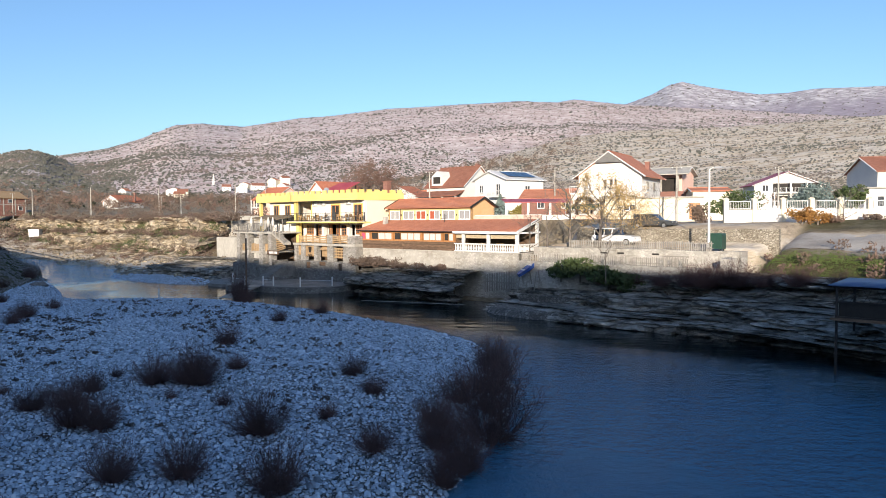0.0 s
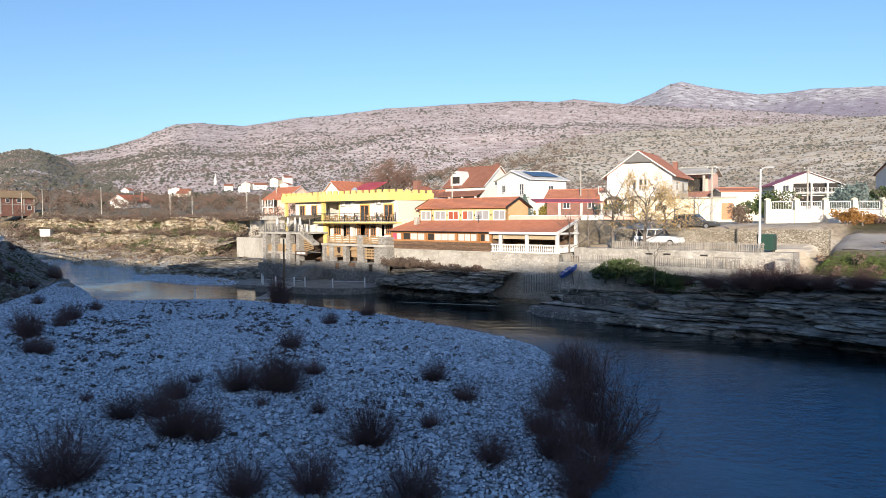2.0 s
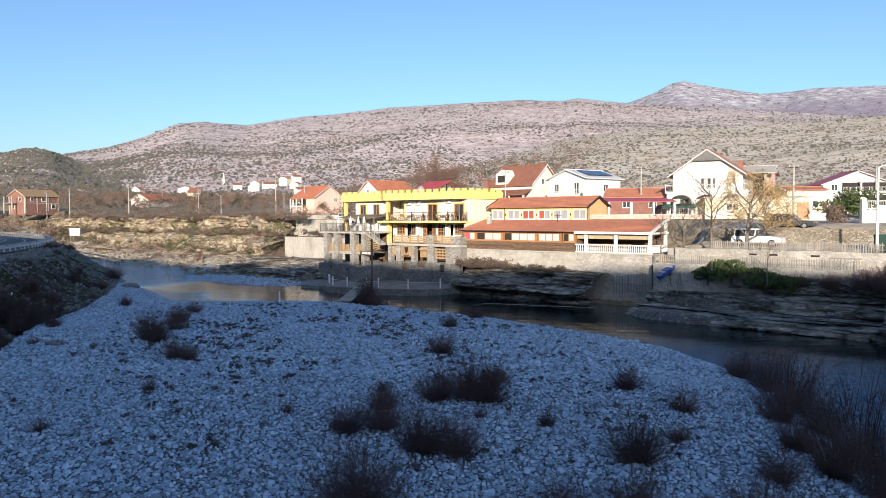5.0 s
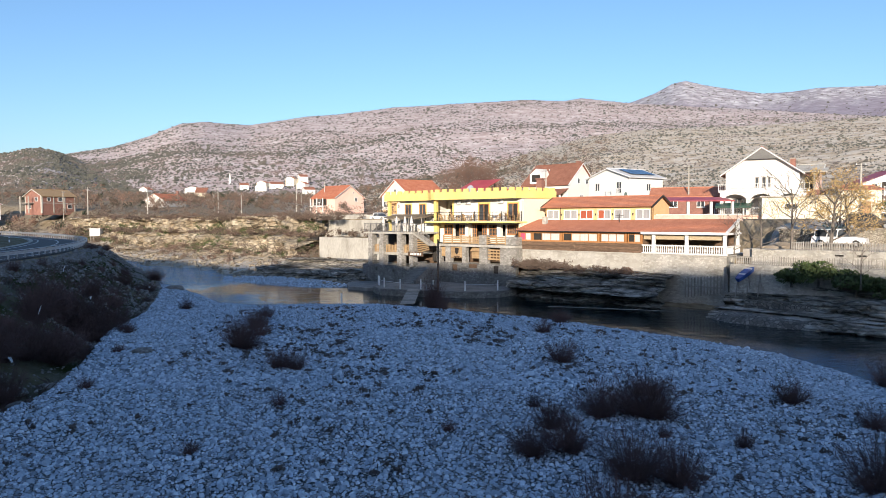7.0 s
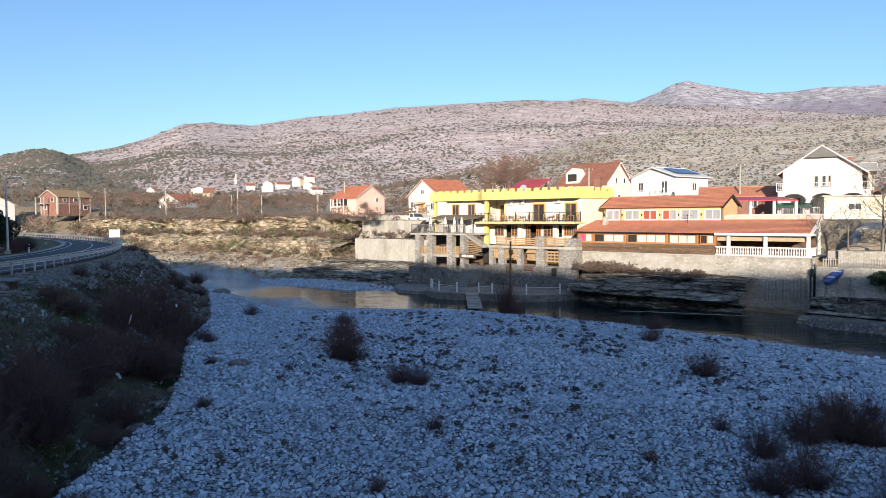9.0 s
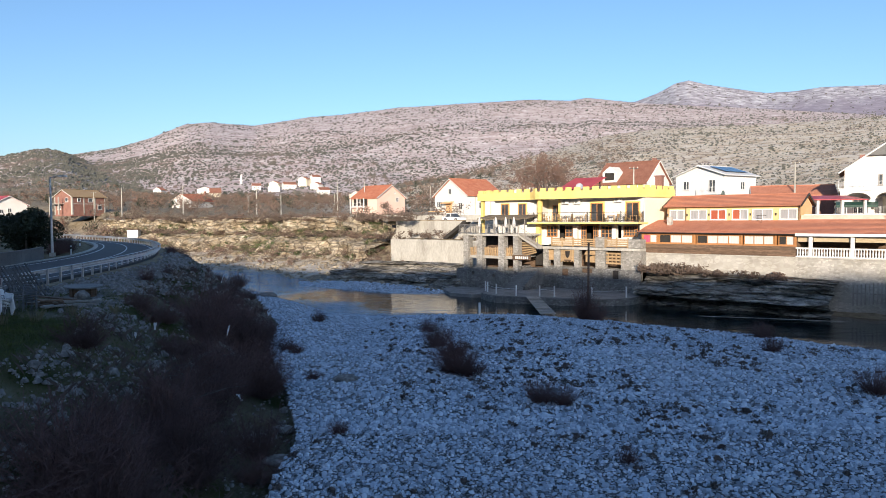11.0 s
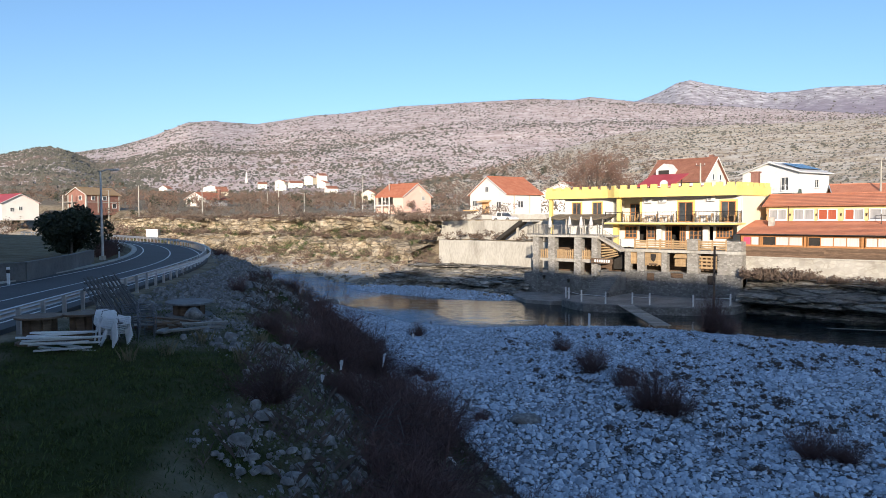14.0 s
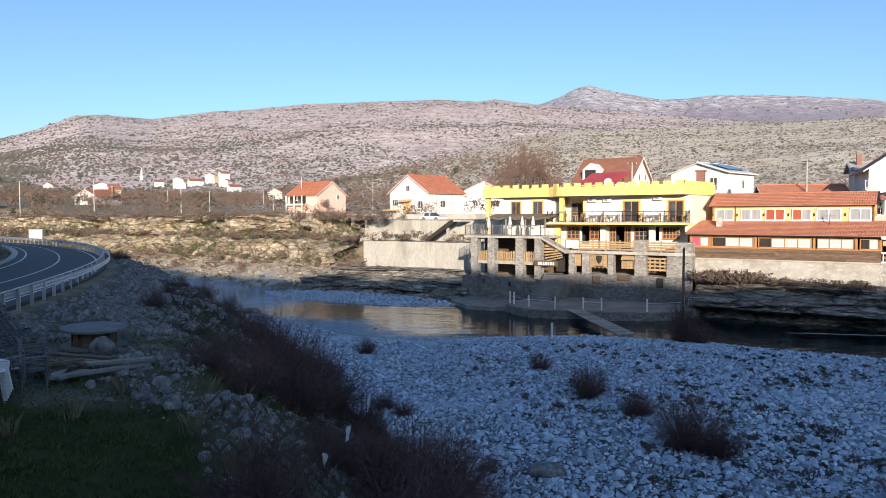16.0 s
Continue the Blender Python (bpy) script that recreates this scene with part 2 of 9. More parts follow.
M_CARGREY = varied("grey_car_paint", [(0.05, 0.055, 0.06), (0.07, 0.075, 0.08)], 1.0, 10, 0.3, relief=0.0, grime=0.08)
M_RUBBER = varied("black_rubber", [(0.02, 0.02, 0.02), (0.035, 0.035, 0.035)], 3, 20, 0.8, relief=0.0)
M_SOLAR = varied("solar_glass", [(0.02, 0.028, 0.05), (0.03, 0.042, 0.07)], 2.0, 10, 0.12, relief=0.0)
M_BARK = varied("grey_bark", [(0.12, 0.10, 0.085), (0.22, 0.19, 0.16)], 3.0, 14, 0.95, relief=0.03, grime=0.4)
M_TWIG = varied("winter_twigs", [(0.082, 0.048, 0.045), (0.155, 0.088, 0.078)], 0.8, 6, 0.9, relief=0.0, each=0.5, grime=0.3)
M_TWIGFAR = varied("bare_crowns", [(0.11, 0.08, 0.062), (0.165, 0.12, 0.092), (0.20, 0.125, 0.095)], 0.06, 1.2, 0.95, relief=0.0, grime=0.4)
M_LEAFYELLOW = varied("autumn_leaves", [(0.42, 0.28, 0.11), (0.56, 0.40, 0.17)], 0.8, 4, 0.75, relief=0.0, grime=0.3)
M_LEAFGREEN = varied("evergreen_leaves", [(0.035, 0.06, 0.016), (0.07, 0.105, 0.03), (0.10, 0.12, 0.04)], 0.7, 4, 0.75, relief=0.0, grime=0.4)
M_LEAFDARK = varied("dark_oak_leaves", [(0.016, 0.023, 0.011), (0.034, 0.046, 0.020)], 0.7, 4, 0.75, relief=0.0, grime=0.4)
M_LEAFBLUE = varied("blue_spruce_needles", [(0.14, 0.20, 0.19), (0.22, 0.28, 0.26)], 0.9, 5, 0.8, relief=0.0, grime=0.4)
M_LEAFOLIVE = varied("golden_cypress_leaves", [(0.22, 0.18, 0.04), (0.34, 0.28, 0.07)], 0.9, 5, 0.8, relief=0.0, grime=0.4)
M_RUSSET = varied("rusty_winter_crowns", [(0.17, 0.10, 0.075), (0.25, 0.15, 0.11)], 0.1, 1.5, 0.95, relief=0.0, grime=0.4)
M_LEAFORANGE = varied("russet_leaves", [(0.26, 0.12, 0.03), (0.38, 0.20, 0.05)], 0.9, 5, 0.8, relief=0.0, grime=0.4)
# scrub tones are lifted and cooled to carry distance haze
M_SCRUB = varied("hillside_scrub", [(0.062, 0.066, 0.058), (0.10, 0.10, 0.084), (0.155, 0.12, 0.112)], 0.02, 0.4, 0.95, relief=0.0, grime=0.3)
M_LOWPLANT = varied("dry_low_plants", [(0.085, 0.072, 0.07), (0.14, 0.118, 0.108), (0.105, 0.096, 0.082)], 0.6, 5, 0.95, relief=0.0, grime=0.3)
M_BRUSH = varied("dead_brush", [(0.07, 0.054, 0.047), (0.14, 0.108, 0.088)], 0.7, 5, 0.95, relief=0.0, grime=0.3)
M_GRASSBLADE = varied("dry_grass_blades", [(0.12, 0.10, 0.055), (0.22, 0.19, 0.11)], 0.5, 5, 0.9, relief=0.0)
M_GREENBLADE = varied("green_grass_blades", [(0.035, 0.055, 0.008), (0.085, 0.105, 0.02)], 0.5, 5, 0.85, relief=0.0)
M_BAG = varied("torn_plastic_bags", [(0.55, 0.57, 0.60), (0.72, 0.74, 0.76)], 3, 15, 0.5, relief=0.02)
M_BLUEPAINT = varied("blue_boat_paint", [(0.02, 0.06, 0.28), (0.05, 0.12, 0.38)], 1.5, 10, 0.4, relief=0.003)
M_DUST = varied("pale_lane_dust", [(0.28, 0.255, 0.225), (0.38, 0.355, 0.32), (0.46, 0.435, 0.395)], 0.25, 5, 0.95, relief=0.015, grime=0.2)
M_WHITELINE = varied("road_marking", [(0.62, 0.62, 0.60), (0.74, 0.74, 0.72)], 0.7, 10, 0.7, relief=0.0, grime=0.35)
M_REDPLASTER = varied("tile_red_trim", [(0.50, 0.16, 0.10), (0.58, 0.22, 0.15)], 1, 8, 0.8, relief=0.0)
M_PALETILE = varied("rose_stone_band", [(0.60, 0.42, 0.34), (0.72, 0.56, 0.46)], 1.6, 8, 0.85, relief=0.01, grime=0.2)


def roof_tiles(name, colors):
    mat, nt, bsdf, pos = bare(name)
    tex = nt.nodes.new("ShaderNodeTexCoord")
    col = ramp(nt, noise_node(nt, pos, 0.9, 6, 0.7), [(0.3, colors[0]), (0.55, colors[1]), (0.75, colors[2])])
    fine = noise_node(nt, pos, 9, 3, 0.6)
    col = mixed(nt, col, ramp(nt, fine, [(0.3, (0.72,) * 3), (0.62, (1, 1, 1))]), 1.0, "MULTIPLY")
    wave = nt.nodes.new("ShaderNodeTexWave")
    wave.inputs["Scale"].default_value = 1.6
    nt.links.new(tex.outputs["Object"], wave.inputs["Vector"])
    nt.links.new(col, bsdf.inputs["Base Color"])
    bsdf.inputs["Roughness"].default_value = 0.85
    bump(nt, bsdf, maths(nt, "ADD", wave.outputs["Fac"], fine), 0.6, 0.03)
    return mat


M_ROOF = roof_tiles("terracotta_tiles", [(0.40, 0.15, 0.085), (0.50, 0.205, 0.12), (0.56, 0.26, 0.16)])
M_ROOFOLD = roof_tiles("old_brown_tiles", [(0.22, 0.085, 0.05), (0.29, 0.125, 0.08), (0.36, 0.17, 0.11)])
M_PALEROOF = varied("pale_sheet_roof", [(0.55, 0.55, 0.55), (0.66, 0.66, 0.65)], 0.8, 8, 0.6, relief=0.004, grime=0.12)
M_ROOFRED = roof_tiles("bright_red_tiles", [(0.42, 0.12, 0.06), (0.52, 0.19, 0.10), (0.56, 0.26, 0.16)])


def masonry(name, size, tones, mortar, squash=(1, 1, 1.6), depth=0.04):
    """Rubble masonry: irregular stones with sunk joints."""
    mat, nt, bsdf, pos = bare(name)
    mp = nt.nodes.new("ShaderNodeMapping")
    mp.inputs["Scale"].default_value = tuple(s / size for s in squash)
    nt.links.new(pos, mp.inputs[0])
    cells, edge = nt.nodes.new("ShaderNodeTexVoronoi"), nt.nodes.new("ShaderNodeTexVoronoi")
    edge.feature = "DISTANCE_TO_EDGE"
    for node in (cells, edge):
        node.inputs["Scale"].default_value = 1.0
        nt.links.new(mp.outputs[0], node.inputs["Vector"])
    sep = nt.nodes.new("ShaderNodeSeparateColor")
    nt.links.new(cells.outputs["Color"], sep.inputs[0])
    col = ramp(nt, sep.outputs[0], [(i / (len(tones) - 1), c) for i, c in enumerate(tones)])
    joint = ramp(nt, edge.outputs["Distance"], [(0.02, (0, 0, 0)), (0.11, (1, 1, 1))])
    col = mixed(nt, mortar, col, joint)
    big = ramp(nt, noise_node(nt, pos, 0.5, 5), [(0.3, (0.7, 0.68, 0.64)), (0.65, (1, 1, 1))])
    nt.links.new(mixed(nt, col, big, 1.0, "MULTIPLY"), bsdf.inputs["Base Color"])
    bsdf.inputs["Roughness"].default_value = 0.92
    bump(nt, bsdf, maths(nt, "ADD", joint, noise_node(nt, pos, 9, 4)), 0.8, depth)
    return mat


M_RUBBLE = masonry("rubble_masonry", 0.30, [(0.38, 0.365, 0.33), (0.50, 0.48, 0.44), (0.62, 0.595, 0.54)], (0.46, 0.44, 0.39))
M_GREYRUBBLE = masonry("grey_rubble_masonry", 0.28, [(0.25, 0.24, 0.22), (0.36, 0.345, 0.32), (0.48, 0.465, 0.43)], (0.33, 0.315, 0.29))
# darker copies of rubble and concrete; the base's shade is in their colour
M_SHADESTONE = masonry("shaded_rubble_masonry", 0.28, [(0.15, 0.148, 0.142), (0.22, 0.215, 0.205), (0.32, 0.315, 0.30)], (0.19, 0.185, 0.175))
M_SHADEFLOOR = varied("shaded_worn_concrete", [(0.15, 0.148, 0.142), (0.23, 0.225, 0.215), (0.30, 0.295, 0.28)], 0.7, 6, 0.85, relief=0.02, grime=0.35)
M_DRYWALL = masonry("dry_stone", 0.22, [(0.26, 0.23, 0.18), (0.40, 0.36, 0.29), (0.54, 0.50, 0.42)], (0.14, 0.12, 0.09), (1, 1, 2.2), 0.05)
M_LANDING = masonry("pebbled_concrete", 0.30, [(0.13, 0.125, 0.115), (0.20, 0.19, 0.175), (0.34, 0.325, 0.30)], (0.09, 0.085, 0.08), (1, 1, 1.2), 0.06)
M_PALEWALL = masonry("pale_rendered_masonry", 0.55, [(0.40, 0.38, 0.34), (0.48, 0.46, 0.41), (0.55, 0.53, 0.48)], (0.44, 0.42, 0.38), depth=0.015)


def limestone(name, tones, rust=0.75, level=True):
    """Bedded limestone: thin level beds, dark cracks, lichen and rust stains."""
    mat, nt, bsdf, pos = bare(name)
    beds = noise_node(nt, pos, 1.0, 7, 0.72, (0.5, 0.5, 1.5 if level else 0.8))
    col = ramp(nt, beds, [(p, c) for p, c in zip((0.30, 0.42, 0.55, 0.72), tones)])
    stain = noise_node(nt, pos, 0.22, 6, 0.65)
    col = mixed(nt, col, (0.30, 0.20, 0.09), ramp(nt, stain, [(0.52, (0, 0, 0)), (0.74, (rust,) * 3)]))
    chips = nt.nodes.new("ShaderNodeTexVoronoi")
    chips.inputs["Scale"].default_value = 1.7
    nt.links.new(pos, chips.inputs["Vector"])
    col = mixed(nt, col, ramp(nt, chips.outputs["Distance"], [(0.0, (1, 1, 1)), (0.9, (0.62,) * 3)]), 1.0, "MULTIPLY")
    mp = nt.nodes.new("ShaderNodeMapping")
    mp.inputs["Scale"].default_value = (0.3, 0.3, 2.0) if level else (0.5, 0.5, 0.8)
    nt.links.new(pos, mp.inputs[0])
    warp = mixed(nt, mp.outputs[0], noise_node(nt, pos, 0.7, 4), 0.25, "ADD")
    joints, block = nt.nodes.new("ShaderNodeTexVoronoi"), nt.nodes.new("ShaderNodeTexVoronoi")
    joints.feature = "DISTANCE_TO_EDGE"
    for node in (joints, block):
        node.inputs["Scale"].default_value = 1.0
        nt.links.new(warp, node.inputs["Vector"])
    tone = nt.nodes.new("ShaderNodeSeparateColor")
    nt.links.new(block.outputs["Color"], tone.inputs[0])
    col = mixed(nt, col, ramp(nt, tone.outputs[0], [(0.0, (0.68, 0.66, 0.62)), (1.0, (1.12, 1.1, 1.06))]), 1.0, "MULTIPLY")
    # joint lines darkened in colour, in place of shade in the cracks
    col = mixed(nt, col, ramp(nt, joints.outputs["Distance"], [(0.0, (0.30,) * 3), (0.09, (1, 1, 1))]), 1.0, "MULTIPLY")
    nt.links.new(col, bsdf.inputs["Base Color"])
    bsdf.inputs["Roughness"].default_value = 0.95
    bump(nt, bsdf, maths(nt, "ADD", beds, noise_node(nt, pos, 4, 6, 0.7)), 1.0, 0.25)
    return mat


M_ROCK = limestone("bedded_limestone", [(0.12, 0.095, 0.065), (0.42, 0.34, 0.24), (0.64, 0.56, 0.43), (0.80, 0.74, 0.63)], 0.45, False)
M_DARKROCK = limestone("dark_limestone", [(0.055, 0.05, 0.043), (0.24, 0.225, 0.195), (0.52, 0.50, 0.46), (0.78, 0.76, 0.72)], 0.3)


def window_glass():
    mat, nt, bsdf, pos = bare("window_glass")
    nt.links.new(ramp(nt, noise_node(nt, pos, 0.8, 3), [(0.3, (0.03, 0.035, 0.04)), (0.7, (0.10, 0.11, 0.12))]), bsdf.inputs["Base Color"])
    bsdf.inputs["Roughness"].default_value = 0.06
    bsdf.inputs["Specular IOR Level"].default_value = 0.6
    return mat


M_GLASS = window_glass()


def river_water():
    """Still dark pools by the far bank, riffles upstream, quick water downstream with sky reflection in its blue."""
    mat, nt, bsdf, pos = bare("river_water")
    bsdf.inputs["Roughness"].default_value = 0.03
    bsdf.inputs["IOR"].default_value = 1.33
    xyz = nt.nodes.new("ShaderNodeSeparateXYZ")
    nt.links.new(pos, xyz.inputs[0])

    def line(a, b, c):
        first = maths(nt, "MULTIPLY_ADD", xyz.outputs[0], a)
        first.node.inputs[2].default_value = c
        second = maths(nt, "MULTIPLY", xyz.outputs[1], b)
        return maths(nt, "ADD", first, second)

    u = line(0.7682, -0.6402, 15.33 * 0.7682 + 93.34 * 0.6402)
    v = line(0.6402, 0.7682, 15.33 * 0.6402 - 93.34 * 0.7682)
    drift = maths(nt, "MULTIPLY", maths(nt, "SUBTRACT", noise_node(nt, pos, 0.09, 4), 0.5), 14.0)

    def rise(value, start, span):
        q = maths(nt, "MULTIPLY", maths(nt, "SUBTRACT", maths(nt, "ADD", value, drift), start), 1.0 / span, True)
        return q

    offshore = rise(maths(nt, "MULTIPLY", v, -1.0), 15.0, 12.0)
    down = maths(nt, "MULTIPLY", offshore, rise(u, 10.0, 18.0))
    up = rise(maths(nt, "MULTIPLY", u, -1.0), 35.0, 9.0)
    edge = maths(nt, "MULTIPLY", rise(maths(nt, "MULTIPLY", v, -1.0), 23.5, 5.0), rise(maths(nt, "MULTIPLY", u, -1.0), 2.0, 8.0))
    quick = maths(nt, "MAXIMUM", down, maths(nt, "MAXIMUM", up, edge))
    depth = noise_node(nt, pos, 0.05, 4)
    # blue of the mirrored sky, painted into the base colour of rippled water
    deep = ramp(nt, depth, [(0.35, (0.040, 0.140, 0.245)), (0.65, (0.075, 0.215, 0.335))])
    nt.links.new(mixed(nt, (0.006, 0.014, 0.017), deep, quick), bsdf.inputs["Base Color"])
    wide = noise_node(nt, pos, 1.3, 4, 0.6, (0.8, 1.1, 1))
    fine = noise_node(nt, pos, 2.6, 5, 0.68)
    calm = noise_node(nt, pos, 0.5, 4, 0.55, (0.5, 1.6, 1))
    broad = noise_node(nt, pos, 0.42, 4, 0.6, (0.55, 1.3, 1))
    h = maths(nt, "ADD", maths(nt, "MULTIPLY", wide, 1.0), maths(nt, "MULTIPLY", fine, 0.6))
    still = maths(nt, "MULTIPLY_ADD", up, -0.8)
    still.node.inputs[2].default_value = 1.0
    h = maths(nt, "MULTIPLY", h, still)
    h = maths(nt, "MULTIPLY", maths(nt, "ADD", h, maths(nt, "MULTIPLY", maths(nt, "MULTIPLY", broad, up), 2.6)), quick)
    bump(nt, bsdf, maths(nt, "ADD", h, maths(nt, "MULTIPLY", calm, 0.22)), 1.0, 0.30)
    return mat


M_WATER = river_water()


def cobble_stone():
    mat, nt, bsdf, pos = bare("river_cobbles")
    geo = nt.nodes["Geometry"]
    tone = ramp(nt, geo.outputs["Random Per Island"], [(0.0, (0.19, 0.225, 0.265)), (0.25, (0.385, 0.46, 0.545)), (0.75, (0.54, 0.645, 0.755)), (1.0, (0.77, 0.85, 0.92))])
    col = mixed(nt, tone, ramp(nt, noise_node(nt, pos, 7, 4), [(0.3, (0.75,) * 3), (0.65, (1,) * 3)]), 1.0, "MULTIPLY")
    nt.links.new(col, bsdf.inputs["Base Color"])
    bsdf.inputs["Roughness"].default_value = 0.85
    return mat


M_COBBLE = cobble_stone()


def asphalt():
    mat, nt, bsdf, pos = bare("asphalt")
    col = ramp(nt, noise_node(nt, pos, 0.25, 6, 0.7), [(0.3, (0.040, 0.041, 0.044)), (0.7, (0.066, 0.067, 0.070))])
    grain = noise_node(nt, pos, 30, 3)
    col = mixed(nt, col, ramp(nt, grain, [(0.3, (0.75,) * 3), (0.7, (1.1,) * 3)]), 1.0, "MULTIPLY")
    nt.links.new(col, bsdf.inputs["Base Color"])
    bsdf.inputs["Roughness"].default_value = 0.8
    bump(nt, bsdf, grain, 0.4, 0.01)
    return mat


M_ASPHALT = asphalt()


def ground_cover():
    """Soil, river gravel, grass and limestone hillside, by the land's own cover map."""
    mat, nt, bsdf, pos = bare("ground")
    cover = nt.nodes.new("ShaderNodeAttribute")
    cover.attribute_name = "cover"
    sep = nt.nodes.new("ShaderNodeSeparateColor")
    nt.links.new(cover.outputs["Color"], sep.inputs[0])
    soil = ramp(nt, noise_node(nt, pos, 0.6, 7, 0.7), [(0.3, (0.14, 0.11, 0.07)), (0.5, (0.25, 0.205, 0.14)), (0.7, (0.38, 0.33, 0.25))])
    vor, gaps = nt.nodes.new("ShaderNodeTexVoronoi"), nt.nodes.new("ShaderNodeTexVoronoi")
    gaps.feature = "DISTANCE_TO_EDGE"
    for node in (vor, gaps):
        node.inputs["Scale"].default_value = 8.5
        nt.links.new(pos, node.inputs["Vector"])
    vs = nt.nodes.new("ShaderNodeSeparateColor")
    nt.links.new(vor.outputs["Color"], vs.inputs[0])
    gravel = ramp(nt, vs.outputs[0], [(0, (0.17, 0.18, 0.195)), (0.6, (0.38, 0.405, 0.43)), (1, (0.62, 0.645, 0.67))])
    seam = ramp(nt, gaps.outputs["Distance"], [(0.0, (0.12,) * 3), (0.16, (1,) * 3)])
    gravel = mixed(nt, gravel, seam, 1.0, "MULTIPLY")
    patch = noise_node(nt, pos, 0.09, 6, 0.7)
    gravel = mixed(nt, gravel, ramp(nt, patch, [(0.35, (0.80, 0.78, 0.74)), (0.55, (1, 1, 1))]), 1.0, "MULTIPLY")
    grass = ramp(nt, noise_node(nt, pos, 0.8, 7, 0.75), [(0.3, (0.016, 0.024, 0.005)), (0.5, (0.034, 0.043, 0.009)), (0.7, (0.066, 0.058, 0.024))])
    # hillside: tilted beds of pale limestone in dry turf, dotted with dark heath; scrub is geometry
    mp = nt.nodes.new("ShaderNodeMapping")
    mp.inputs["Rotation"].default_value = (0.16, 0.22, 0.5)
    nt.links.new(pos, mp.inputs[0])
    beds = noise_node(nt, mp.outputs[0], 1.0, 6, 0.72, (0.075, 0.075, 0.55))
    turf = ramp(nt, noise_node(nt, pos, 0.05, 8, 0.75), [(0.32, (0.36, 0.285, 0.20)), (0.5, (0.48, 0.40, 0.295)), (0.68, (0.58, 0.50, 0.39))])
    pale = ramp(nt, noise_node(nt, pos, 0.5, 4, 0.7), [(0.3, (0.46, 0.415, 0.35)), (0.7, (0.74, 0.69, 0.61))])
    # slopes of the middle hills, with a lavender haze tint in the colours
    hazed_fell = ramp(nt, noise_node(nt, pos, 0.045, 9, 0.8), [(0.36, (0.31, 0.245, 0.235)), (0.48, (0.455, 0.38, 0.37)), (0.56, (0.56, 0.50, 0.495)), (0.66, (0.76, 0.72, 0.715))])
    ledge = ramp(nt, beds, [(0.45, (0, 0, 0)), (0.56, (1, 1, 1))])
    hill = mixed(nt, turf, pale, ledge)
    crack = ramp(nt, beds, [(0.34, (0.42,) * 3), (0.43, (1, 1, 1))])
    hill = mixed(nt, hill, crack, 1.0, "MULTIPLY")
    hill = mixed(nt, hill, hazed_fell, maths(nt, "MULTIPLY", cover.outputs["Alpha"], 2.0, True))
    heath = ramp(nt, noise_node(nt, pos, 0.16, 5, 0.7), [(0.52, (0, 0, 0)), (0.62, (0.75,) * 3)])
    spread = ramp(nt, noise_node(nt, pos, 0.005, 6, 0.65), [(0.40, (0.12,) * 3), (0.62, (1, 1, 1))])
    hill = mixed(nt, hill, (0.17, 0.125, 0.10), mixed(nt, heath, spread, 1.0, "MULTIPLY"))
    # far mountain: limestone, mauve heath on lower flanks; distance haze put into both colours
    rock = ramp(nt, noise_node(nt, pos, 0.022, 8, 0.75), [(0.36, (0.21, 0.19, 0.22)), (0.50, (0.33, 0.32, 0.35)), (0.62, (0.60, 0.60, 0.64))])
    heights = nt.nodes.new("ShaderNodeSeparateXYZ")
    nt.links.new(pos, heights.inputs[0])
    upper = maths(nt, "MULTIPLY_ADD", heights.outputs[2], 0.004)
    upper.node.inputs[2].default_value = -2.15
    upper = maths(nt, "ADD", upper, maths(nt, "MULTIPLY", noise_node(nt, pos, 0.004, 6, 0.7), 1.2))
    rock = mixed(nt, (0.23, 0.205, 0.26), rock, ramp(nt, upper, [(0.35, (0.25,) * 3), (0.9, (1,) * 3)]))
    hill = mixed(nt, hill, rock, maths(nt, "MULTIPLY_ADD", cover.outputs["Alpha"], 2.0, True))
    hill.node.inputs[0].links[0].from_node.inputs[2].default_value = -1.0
    col = mixed(nt, soil, gravel, sep.outputs[0])
    col = mixed(nt, col, grass, sep.outputs[1])
    col = mixed(nt, col, hill, sep.outputs[2])
    nt.links.new(col, bsdf.inputs["Base Color"])
    bsdf.inputs["Roughness"].default_value = 0.95
    bsdf.inputs["Specular IOR Level"].default_value = 0.1
    high = mixed(nt, noise_node(nt, pos, 3, 6, 0.7), seam, sep.outputs[0])
    high = mixed(nt, high, maths(nt, "MULTIPLY", beds, 6.0), sep.outputs[2])
    bump(nt, bsdf, high, 0.9, 0.14)
    return mat


M_GROUND = ground_cover()

# ---- the land ----
# Waterline of the far bank: v along u.
WL_U = [-400, -141, -124, -101, -84, -70, -55, -44, -37, -24, 0, 26, 39, 48, 58, 80, 200]
WL_V = [-2, -2, -2, 0, -5, -2.5, -6.5, -7.3, -4, -6, -5.5, -7, -10.2, -10, -12.2, -16, -40]
# Foot of the near bank and outer edge of the road, in x, y.
FOOT = [(-36, -60), (-39, 0), (-41, 30), (-41.8, 40), (-44.3, 48), (-47.6, 57), (-49.8, 68), (-54, 79), (-58, 90), (-64.5, 104), (-73, 119), (-84, 134), (-98, 149), (-113, 163), (-140, 186), (-190, 222)]
ROAD = [(-50, -60), (-54, 0), (-57.2, 28), (-59, 40), (-60.6, 48.5), (-61.6, 57), (-62.8, 67), (-64.9, 79.5), (-69.0, 92), (-77.0, 110), (-87, 127), (-104, 146), (-119, 163), (-150, 190), (-210, 230)]
